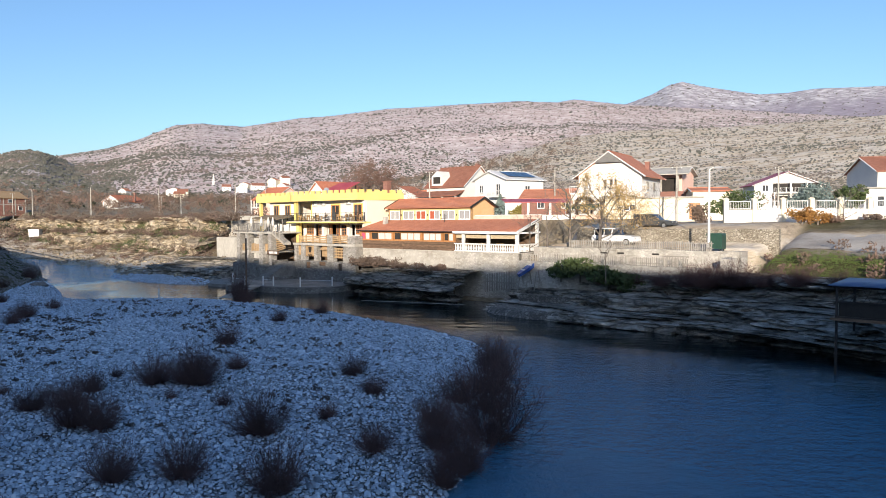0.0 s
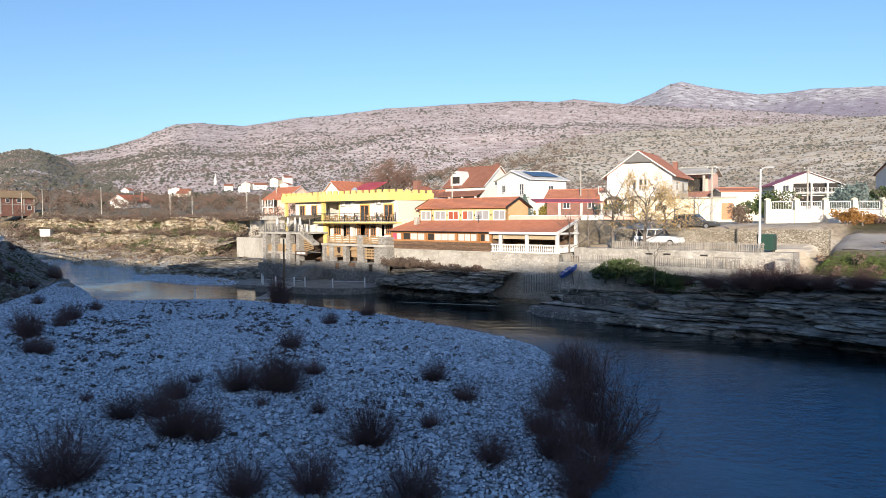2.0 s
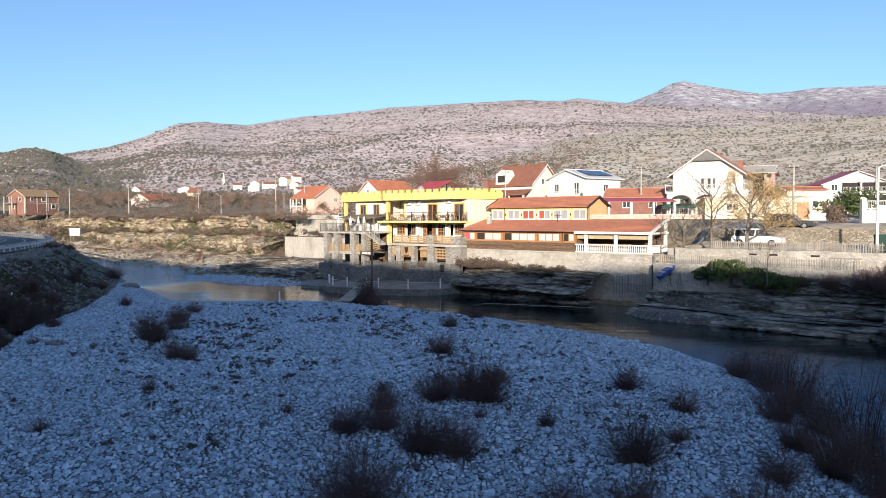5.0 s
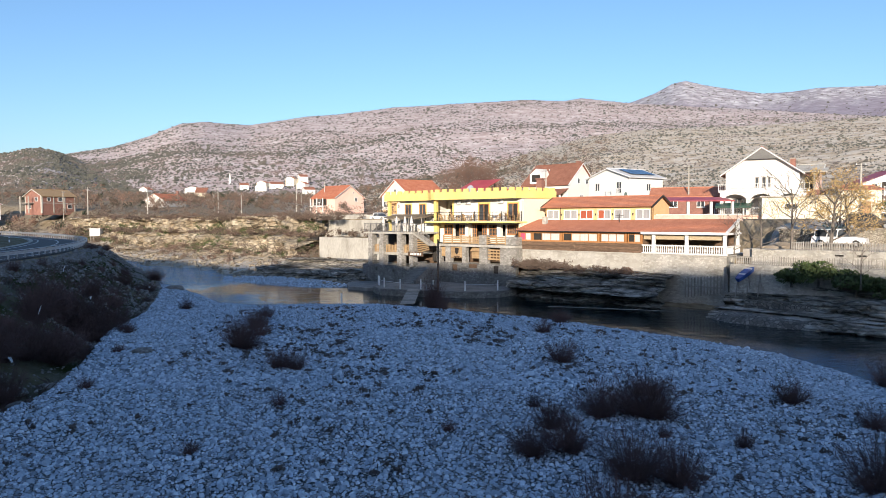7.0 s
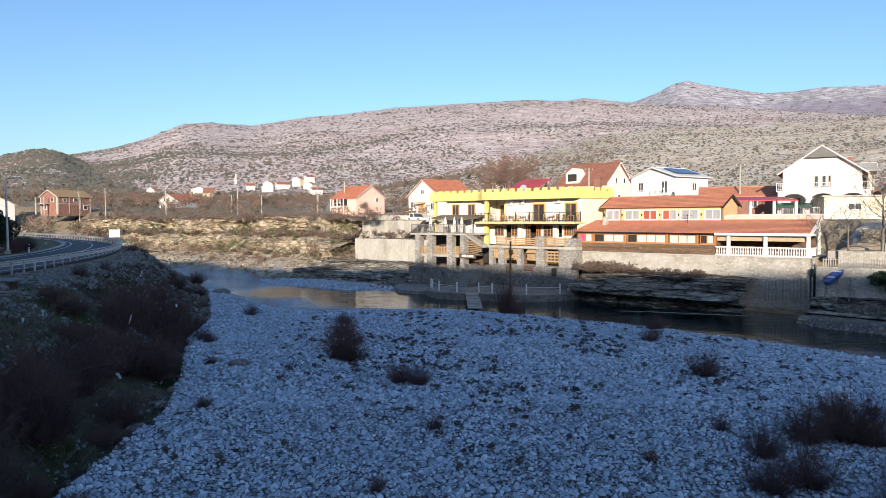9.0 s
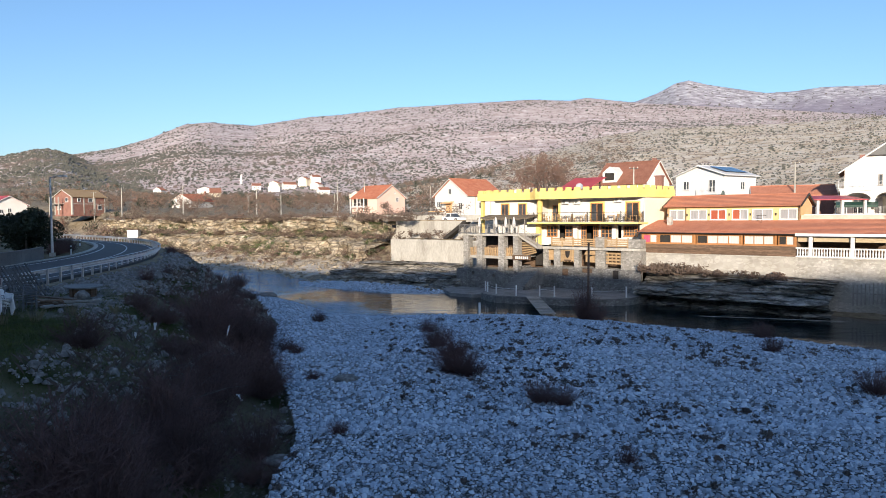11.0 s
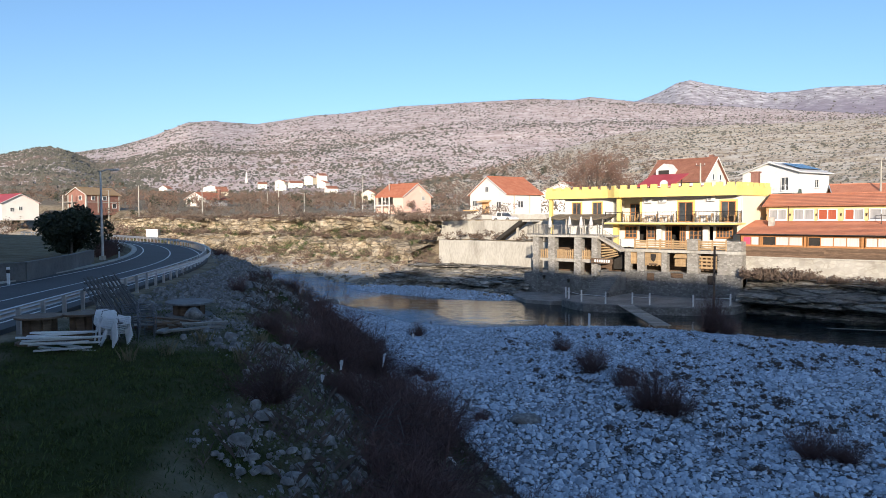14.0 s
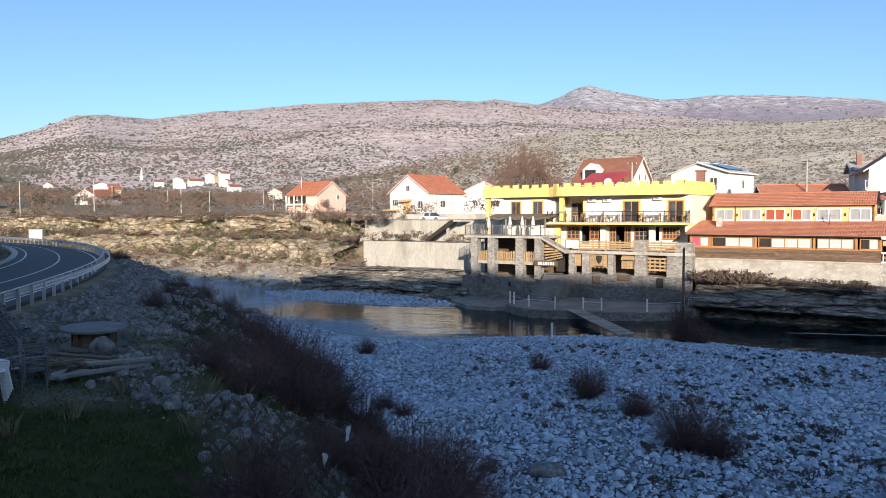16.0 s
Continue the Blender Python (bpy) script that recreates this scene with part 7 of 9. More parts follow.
s.add([p for row in hull for p in row], [(i * 5 + k, i * 5 + k + 1, i * 5 + k + 6, i * 5 + k + 5) for i in range(8) for k in range(4)] + [(0, 1, 2, 3, 4), (44, 43, 42, 41, 40)])
part("hull", s, M_BLUEPAINT, boat, "blue painted hull")
part("deck", Shape().add([(row[0][0], row[0][1] * 0.9, row[0][2] - 0.02) for row in hull] + [(row[4][0], row[4][1] * 0.9, row[4][2] - 0.02) for row in hull], [(i, i + 1, 10 + i, 9 + i) for i in range(8)]), M_BLUEPAINT, boat)
for x in (-0.7, 0.5):
    part("thwart", Shape().box(x, x + 0.22, -0.5, 0.5, 0.55, 0.6), M_WHITE, boat)
bs = thing("boat_stand", at_site(27.6, -2.2, 2.2), "rough timber stand under a boat", "stand")
for x in (-1.0, 0.0, 1.0):
    part("leg", Shape().tube([(x, -0.6, -0.6), (x + 0.1, -0.3, 1.1 + x * 0.3)], 0.06, 5), M_GREYWOOD, bs)
    part("leg", Shape().tube([(x, 0.6, -0.2), (x - 0.1, 0.3, 1.3 + x * 0.3)], 0.06, 5), M_GREYWOOD, bs)
fenc = thing("slat_fence", at_site(21.0, -1.0, 1.6, 0), "old grey slat fence leaning on a stone wall", "fence")
for i in range(14):
    part("slat", Shape().box(i * 0.32, i * 0.32 + 0.12, -0.03, 0.03, -0.6 + 0.05 * i, 1.3 + 0.05 * i), M_GREYWOOD, fenc)
part("rail", Shape().box(0, 4.3, 0.03, 0.08, 0.5, 0.6), M_GREYWOOD, fenc)

# ---- near bank: guardrail, wall, trees, stored furniture ----
rail_thing = thing("guardrail", pose(0, 0, 0), "galvanised steel guardrail following the road edge", "guardrail")
edge = offset_line(ROAD, -0.15, 2.0)
edge = edge[(edge[:, 1] > 12) & (edge[:, 1] < 190)]
post_me = Shape().box(-0.06, 0.06, -0.07, 0.07, -0.6, 0.78).mesh("post")
post_me.materials.append(M_METAL)
for i, (x, y) in enumerate(edge):
    way = edge[min(i + 1, len(edge) - 1)] - edge[max(i - 1, 0)]
    part("post", post_me, M_METAL, rail_thing, "", pose(x + 0.0, y, RZ, 0, 0, math.degrees(math.atan2(way[1], way[0]))))
inner = offset_line(ROAD, 0.02, 1.0)
inner = inner[(inner[:, 1] > 12) & (inner[:, 1] < 190)]
prof = [(0.0, 0.45), (0.05, 0.50), (0.05, 0.56), (0.0, 0.61), (0.05, 0.66), (0.05, 0.72), (0.0, 0.77)]
s = Shape()
vs, fs = [], []
for i, (x, y) in enumerate(inner):
    way = inner[min(i + 1, len(inner) - 1)] - inner[max(i - 1, 0)]
    way = way / np.hypot(*way)
    left = np.array([-way[1], way[0]])
    for o, z in prof:
        vs.append((x + left[0] * o, y + left[1] * o, RZ + z))
    for o, z in reversed(prof):
        vs.append((x + left[0] * (o - 0.015), y + left[1] * (o - 0.015), RZ + z))
k = 2 * len(prof)
for i in range(len(inner) - 1):
    for j in range(k):
        fs.append((i * k + j, i * k + (j + 1) % k, (i + 1) * k + (j + 1) % k, (i + 1) * k + j))
part("beam", s.add(vs, fs), M_METAL, rail_thing, "corrugated steel beam")
part("top_rail", Shape().tube([(x, y, RZ + 0.80) for x, y in edge], 0.035, 5), M_METAL, rail_thing)


def ground_z(x, y):
    return float(land(np.array([float(x)]), np.array([float(y)]))[0][0])


gwall = thing("field_wall", pose(0, 0, 0), "grey concrete block wall beside the road", "wall")
pts = [(-90, 52), (-72.5, 56.5), (-69.2, 61), (-71.0, 69), (-73.4, 76.6)]
for (ax, ay), (bx, by) in zip(pts, pts[1:]):
    d = np.array([bx - ax, by - ay])
    n_ = np.array([-d[1], d[0]]) / np.hypot(*d) * 0.12
    part("wall_section", Shape().prism([(ax - n_[0], ay - n_[1]), (bx - n_[0], by - n_[1]), (bx + n_[0], by + n_[1]), (ax + n_[0], ay + n_[1])], 5.2, 6.85), M_GREYBLOCK, gwall)
    part("coping", Shape().prism([(ax - n_[0] * 1.4, ay - n_[1] * 1.4), (bx - n_[0] * 1.4, by - n_[1] * 1.4), (bx + n_[0] * 1.4, by + n_[1] * 1.4), (ax + n_[0] * 1.4, ay + n_[1] * 1.4)], 6.85, 6.93), M_GREYBLOCK, gwall)
street_lamp(pose(-73.4, 78.2, 6.0, 0, 0, 5), 7.3, "grey steel roadside lamp post by a wall", 0.9, M_METAL)
for x, y in ((-68.6, 58.6), (-74.6, 83.5), (-83.5, 101.5)):
    dp = thing("delineator_post", pose(x, y, 5.85), "white road delineator post with black band", "road marker", "delineator posts")
    part("post", Shape().prism([(-0.07, -0.06), (0.07, -0.06), (0.05, 0.06), (-0.05, 0.06)], 0, 0.95), M_PLASTIC, dp)
    part("band", Shape().prism([(-0.075, -0.065), (0.075, -0.065), (0.055, 0.065), (-0.055, 0.065)], 0.62, 0.82), M_RUBBER, dp)


def cable_drum(m, r, h, label, top_mat=M_DARKWOOD):
    """Wooden cable drum stood on end, used as a table."""
    dr = thing("cable_drum", m, label, "cable drum", "cable drums")
    part("core", Shape().lathe([(r * 0.62, 0.06), (r * 0.62, h - 0.06)], 0, 0, 18), M_DARKWOOD, dr)
    for z in (0.0, h - 0.07):
        fl = part("flange", Shape().lathe([(r, z), (r, z + 0.07)], 0, 0, 28), top_mat, dr, "round plank flange")
    for i in range(10):
        a = 2 * math.pi * i / 10
        part("stave", Shape().box(-0.12, 0.12, -0.03, 0.03, 0.08, h - 0.08), M_DARKWOOD, dr, "", pose(r * 0.64 * math.cos(a), r * 0.64 * math.sin(a), 0, 0, 0, math.degrees(a) + 90))
    return dr


cable_drum(pose(-55.4, 50.2, 5.3, 2, 1, 20), 0.95, 0.62, "bleached wooden cable drum used as a table", M_OLDWOOD)
cable_drum(pose(-57.9, 43.7, 5.3), 0.75, 0.92, "brown wooden cable drum stood on end")
cable_drum(pose(-56.7, 44.3, 5.3, 0, 0, 30), 0.68, 0.94, "brown wooden cable drum beside another drum")


def plastic_chair():
    """Stacking garden chair in moulded plastic."""
    ch = thing("plastic_chair", pose(0, 0, 0), "white moulded plastic garden chair in a stack", "chair", "stacked plastic chairs")
    part("seat", Shape().slab([(-0.24, -0.25, 0.44), (0.24, -0.25, 0.44), (0.22, 0.22, 0.41), (-0.22, 0.22, 0.41)], 0.03), M_PLASTIC, ch)
    back = part("backrest", Shape().slab([(-0.25, 0.35, 0.80), (0.25, 0.35, 0.80), (0.2, 0.39, 0.90), (-0.2, 0.39, 0.90)], 0.03), M_PLASTIC, ch)
    for i in range(5):
        x = -0.21 + i * 0.09
        part("slat", Shape().slab([(x, 0.22, 0.44), (x + 0.065, 0.22, 0.44), (x + 0.065, 0.36, 0.84), (x, 0.36, 0.84)], 0.02), M_PLASTIC, back)
    for sx in (-1, 1):
        part("armrest", Shape().tube([(sx * 0.27, -0.26, 0.62), (sx * 0.29, 0.1, 0.65), (sx * 0.26, 0.30, 0.70)], 0.03, 6), M_PLASTIC, ch)
        part("leg", Shape().tube([(sx * 0.27, -0.27, 0.62), (sx * 0.24, -0.25, 0.44), (sx * 0.27, -0.3, 0.0)], [0.028, 0.03, 0.024], 6), M_PLASTIC, ch)
        part("leg", Shape().tube([(sx * 0.22, 0.22, 0.42), (sx * 0.26, 0.34, 0.0)], [0.03, 0.024], 6), M_PLASTIC, ch)
    return ch


ch0 = plastic_chair()
base_m = pose(-55.1, 43.1, 5.3, 0, 0, 62)
ch0.matrix_basis = base_m
for i in range(1, 6):
    copy_thing(ch0, base_m @ pose(0.0, -0.05 * i, 0.06 * i, -1.2 * i, 0, rnd.uniform(-1.5, 1.5)))
for i in range(5):
    copy_thing(ch0, pose(-55.7, 43.7, 5.3, 0, 0, 40) @ pose(0, -0.05 * i, 0.06 * i, -1.2 * i, 0, 0))


def tube_chair():
    """Bent steel-tube chair frame."""
    ch = thing("metal_chair", pose(0, 0, 0), "bent steel-tube chair frame in a heap", "chair", "heaped metal chairs")
    for sx in (-1, 1):
        part("side_frame", Shape().tube([(sx * 0.25, -0.28, 0), (sx * 0.25, -0.25, 0.62), (sx * 0.25, 0.2, 0.66), (sx * 0.24, 0.32, 0.9)], 0.016, 5), M_DULLSTEEL, ch)
        part("back_leg", Shape().tube([(sx * 0.25, 0.3, 0), (sx * 0.25, 0.18, 0.45), (sx * 0.25, -0.24, 0.45)], 0.016, 5), M_DULLSTEEL, ch)
    for z, y in ((0.45, -0.24), (0.45, 0.18), (0.62, 0.22), (0.75, 0.27), (0.9, 0.32)):
        part("crossbar", Shape().tube([(-0.25, y, z), (0.25, y, z)], 0.013, 5), M_DULLSTEEL, ch)
    part("seat", Shape().box(-0.23, 0.23, -0.22, 0.16, 0.445, 0.46), M_DULLSTEEL, ch)
    return ch


tc0 = tube_chair()
stacks = [(-54.6, 44.3, 30, 4), (-55.3, 44.9, 55, 3), (-56.0, 44.2, 10, 3), (-55.2, 43.4, 75, 3)]
for si, (x, y, a, n) in enumerate(stacks):
    for i in range(n):
        m = pose(x, y, 5.36, 0, 0, a) @ pose(0.01 * i, -0.05 * i, 0.10 * i, -2 * i, rnd.uniform(-2, 2), rnd.uniform(-4, 4))
        if si or i:
            copy_thing(tc0, m)
        else:
            tc0.matrix_basis = m


def board(x, y, z, turn, tilt, long, wide, thick, mat, label, group):
    b = part("board", Shape().box(-long / 2, long / 2, -wide / 2, wide / 2, 0, thick), mat, m=pose(x, y, z, 0, tilt, turn))
    return tagged(b, label, "board", group)


for i in range(11):
    board(-56.2 + rnd.uniform(-0.25, 0.25), 42.2 + rnd.uniform(-0.35, 0.35), 5.32 + 0.055 * i, rnd.uniform(-34, 30), rnd.uniform(-4, 4), rnd.uniform(1.5, 2.5), 0.14, 0.05, M_WHITE, "white painted board in a pile on the grass", "white boards")
for x, y, z, a, tlt, ln, mat in ((-54.2, 46.2, 5.5, 8, -2, 3.4, M_GREYWOOD), (-53.6, 45.7, 5.42, 38, 0, 2.4, M_GREYWOOD), (-55.0, 47.0, 5.6, -8, 4, 2.6, M_DARKWOOD), (-54.9, 46.6, 5.48, 20, 0, 2.2, M_GREYWOOD), (-54.6, 45.7, 5.4, 100, 0, 1.2, M_GREYWOOD), (-54.2, 45.4, 5.4, 70, 0, 1.0, M_GREYWOOD)):
    board(x, y, z, a, tlt, ln, 0.24, 0.07, mat, "weathered timber plank lying on the ground", "loose timber planks")
for i in range(8):
    board(-55.0 + rnd.uniform(-0.5, 0.5), 46.0 + rnd.uniform(-0.5, 0.5), 5.38 + 0.03 * i, rnd.uniform(0, 180), 0, rnd.uniform(0.7, 1.3), 0.15, 0.08, M_DARKWOOD, "short dark timber offcut in a heap", "timber offcuts")
for i, (x, y, a) in enumerate(((-58.7, 51.2, 52), (-58.0, 50.0, 75))):
    pan = thing("fence_panel", pose(x, y, 5.35, 0, 0, a) @ pose(0, 0, 0, -58 + 20 * i, 0, 0), "broken dark slatted fence panel leaning on a guardrail", "fence panel", "leaning fence panels")
    for k in range(9):
        part("slat", Shape().box(-0.95 + k * 0.22, -0.87 + k * 0.22, 0, 0.03, rnd.uniform(0, 0.1), 2.1 + rnd.uniform(-0.2, 0.1)), M_DULLWOOD, pan)
    for z in (0.4, 1.1, 1.8):
        part("crossbar", Shape().box(-1.0, 1.0, 0.03, 0.08, z, z + 0.09), M_DULLWOOD, pan)


# ---- stones ----
def rock_mesh(name, seed, squash=0.6, rough=0.25, level=2):
    bm = bmesh.new()
    bmesh.ops.create_icosphere(bm, subdivisions=level, radius=1.0)
    off = Vector((seed * 7.1, seed * 3.3, seed))
    for v in bm.verts:
        n = noise.noise(v.co * 1.3 + off) + 0.5 * noise.noise(v.co * 3.1 + off)
        v.co = v.co * (1 + rough * n)
        v.co.z *= squash
    me = bpy.data.meshes.new(name)
    bm.to_mesh(me)
    bm.free()
    me.shade_smooth()
    return me


boulder = tagged(part("boulder", rock_mesh("boulder", 3, 0.85, 0.2, 3), M_BANKSTONE, m=pose(-54.6, 48.6, 5.55) @ Matrix.Scale(0.34, 4)), "round grey boulder beside a gravel path", "boulder")
rocks = [rock_mesh("rock", i, 0.65, 0.3, 2) for i in range(6)]
for r_ in rocks:
    r_.materials.append(M_BANKSTONE)
count = 0
while count < 60:
    f = rnd.random()
    y = 29 + 45 * f
    foot = np.interp(y, [p[1] for p in FOOT[:9]], [p[0] for p in FOOT[:9]])
    x = foot - rnd.uniform(4.0, 7.2) + (rnd.gauss(0, 0.5))
    sz = rnd.choice((0.06, 0.07, 0.09, 0.11, 0.14)) * rnd.uniform(0.8, 1.3)
    z = ground_z(x, y)
    m = pose(x, y, z + 0.25 * sz, rnd.uniform(-20, 20), rnd.uniform(-20, 20), rnd.uniform(0, 360)) @ Matrix.Diagonal((sz * 1.25, sz, sz, 1))
    tagged(part("rock", rocks[count % 6], M_BANKSTONE, m=m), "rounded pale river stone on the bank", "rock", "bank stones")
    count += 1
for x, y, sz in ((-41.27, 48.4, 0.5), (-41.9, 37.6, 0.42), (-43.0, 38.9, 0.5), (-42.6, 41, 0.4), (-57.5, 93, 0.9)):
    m = pose(x, y, ground_z(x, y) + 0.12, 0, 0, 40 * sz) @ Matrix.Diagonal((sz * 1.3, sz, sz * 0.7, 1))
    tagged(part("boulder", rocks[0], M_COBBLE, m=m), "half-buried grey boulder at the edge of the gravel", "boulder", "bar boulders")


def dome(gen, rings):
    """Half-buried rounded stone of unit radius: a dome of one or two rings."""
    n = 5
    a = np.arange(n) * 2 * np.pi / n
    rows = [(0.70, 0.46), (1.0, -0.12)] if rings > 1 else [(1.0, -0.10)]
    vs = [np.array([[0, 0, 0.62 if rings > 1 else 0.55]])]
    fs = [(0, 1 + i, 1 + (i + 1) % n) for i in range(n)]
    for k, (r, z) in enumerate(rows):
        q = r * gen.uniform(0.88, 1.12, n)
        vs.append(np.stack([q * np.cos(a) * 1.15, q * np.sin(a) * 0.9, np.full(n, z) + gen.uniform(-0.1, 0.1, n) * (k + 1 < len(rows))], -1))
        if k:
            for i in range(n):
                p, w = 1 + i, 1 + (i + 1) % n
                fs += [(p, p + n, w + n), (p, w + n, w)]
    return np.concatenate(vs), np.array(fs)


def scatter_stones(name, n, sampler, size, label, seed, rings=2, mat=M_COBBLE):
    """Many rounded stones as one mesh."""
    gen = np.random.RandomState(seed)
    shapes = [dome(gen, rings) for _ in range(8)]
    base, fs = [b_ for b_, _ in shapes], shapes[0][1]
    x, y = sampler(gen, n)
    z = land(x, y)[0]
    keep = z > -0.12
    x, y, z = x[keep], y[keep], z[keep]
    n = len(x)
    sz = size(gen, n, x, y)
    a = gen.uniform(0, 2 * np.pi, n)
    tilt = gen.normal(0, 0.13, (n, 2))
    shape = np.stack(base)[gen.randint(0, 8, n)] * sz[:, None, None]
    px = shape[:, :, 0] * np.cos(a)[:, None] - shape[:, :, 1] * np.sin(a)[:, None]
    py = shape[:, :, 0] * np.sin(a)[:, None] + shape[:, :, 1] * np.cos(a)[:, None]
    pz = shape[:, :, 2] * gen.uniform(1.1, 1.7, (n, 1)) + px * tilt[:, :1] + py * tilt[:, 1:]
    vs = np.stack([px + x[:, None], py + y[:, None], pz + (z + 0.12 * sz)[:, None]], -1)
    k = vs.shape[1]
    faces = (fs[None] + (np.arange(n) * k)[:, None, None]).reshape(-1, 3)
    return tagged(new(name, big_mesh(name, vs.reshape(-1, 3), faces, mat)), label, "gravel", kind="stuff")


def bar_near(gen, n):
    """The stretch of the bar that the flight passes nearest."""
    x, y = gen.uniform(-50, 2, n * 3), 20 + 22 * gen.uniform(0, 1, n * 3) ** 1.15
    ok = inside(x, y, BAR) & (poly_dist(x, y, FOOT)[1] < 0)
    return x[ok][:n], y[ok][:n]


def bar_middle(gen, n):
    x, y = gen.uniform(-56, 2, n * 3), 40 + 16.5 * gen.uniform(0, 1, n * 3) ** 1.1
    ok = inside(x, y, BAR) & (poly_dist(x, y, FOOT)[1] < 0)
    return x[ok][:n], y[ok][:n]


def bar_sampler(gen, n):
    x, y = gen.uniform(-62, 2, n * 3), 56 + 52 * gen.uniform(0, 1, n * 3) ** 1.3
    ok = inside(x, y, BAR) & (poly_dist(x, y, FOOT)[1] < 0)
    return x[ok][:n], y[ok][:n]


scatter_stones("gravel_near", 54000, bar_near, lambda g, n, x, y: np.clip(g.lognormal(-2.94, 0.34, n), 0.03, 0.18), "pale rounded river cobbles covering the gravel bar", 5)
def bar_behind(gen, n):
    x, y = gen.uniform(-42, 0, n * 3), gen.uniform(12, 20.5, n * 3)
    ok = inside(x, y, BAR) & (poly_dist(x, y, FOOT)[1] < 0)
    return x[ok][:n], y[ok][:n]


scatter_stones("gravel_behind", 11000, bar_behind, lambda g, n, x, y: np.clip(g.lognormal(-2.85, 0.36, n), 0.03, 0.20), "pale rounded river cobbles further down the bar", 25, 1)
scatter_stones("gravel_middle", 30000, bar_middle, lambda g, n, x, y: np.clip(g.lognormal(-2.73, 0.36, n), 0.04, 0.22), "pale rounded river cobbles in the middle of the bar", 35)
scatter_stones("gravel", 38000, bar_sampler, lambda g, n, x, y: np.clip(g.lognormal(-2.68, 0.40, n), 0.04, 0.28), "pale rounded river cobbles further up the bar", 15, 1)


def riprap_sampler(gen, n):
    x, y = gen.uniform(-100, -42, n * 5), gen.uniform(51, 128, n * 5)
    fd, fs_ = poly_dist(x, y, FOOT)
    rd = poly_dist(x, y, ROAD)
    ok = (fs_ > 0) & (rd[1] < 0) & (rd[0] > 0.7) & (vnoise(x / 2.5, y / 2.5, 33) + 0.012 * (y - 50) > 0.42)
    return x[ok][:n], y[ok][:n]


scatter_stones("riprap", 7000, riprap_sampler, lambda g, n, x, y: np.clip(g.lognormal(-2.35, 0.5, n), 0.04, 0.36), "grey rubble heaped on the slope below the road", 9, 2, M_BANKSTONE)


def side_bar_sampler(gen, n):
    u, v = gen.uniform(-50, -21, n), gen.uniform(-14, -4, n)
    ok = np.hypot((u + 35.5) / 12.5, (v + 9.0) / 4.2) < 1.1
    u, v = u[ok], v[ok]
    return O2[0] + u * U2[0] + v * V2[0], O2[1] + u * U2[1] + v * V2[1]


scatter_stones("side_bar_gravel", 11000, side_bar_sampler, lambda g, n, x, y: np.clip(g.lognormal(-2.5, 0.4, n), 0.05, 0.25), "pale cobbles on the side bar below the ledges", 19, 1)


def shore_sampler(gen, n):
    u = gen.uniform(-150, -24, n)
    d = gen.uniform(-3.5, 11, n)
    v = np.interp(u, WL_U, WL_V) + d
    return O2[0] + u * U2[0] + v * V2[0], O2[1] + u * U2[1] + v * V2[1]


scatter_stones("shore_stones", 3500, shore_sampler, lambda g, n, x, y: np.clip(g.lognormal(-2.1, 0.55, n), 0.06, 0.6), "broken tawny stones along the far shore", 6, 2, M_ROCK)


def bank_sampler(gen, n):
    x, y = gen.uniform(-72, -38, n * 4), 22 + 100 * gen.uniform(0, 1, n * 4) ** 1.5
    fd, fs_ = poly_dist(x, y, FOOT)
    rd = poly_dist(x, y, ROAD)
    across = fd - 2.2 * smooth((y - 40) / 6)
    chance = 0.22 + 0.75 * smooth((across - 4.2) / 0.8) * smooth((7.6 - across) / 0.8)
    ok = (fs_ > 0) & (across < 7.8) & (rd[1] < 0) & (gen.rand(len(x)) < chance * smooth((vnoise(x / 1.8, y / 1.8, 31) - 0.22) / 0.3))
    return x[ok][:n], y[ok][:n]


scatter_stones("bank_stones", 25000, bank_sampler, lambda g, n, x, y: np.clip(g.lognormal(-3.05, 0.62, n), 0.02, 0.24), "loose pale stones on the embankment slope", 8, 2, M_BANKSTONE)

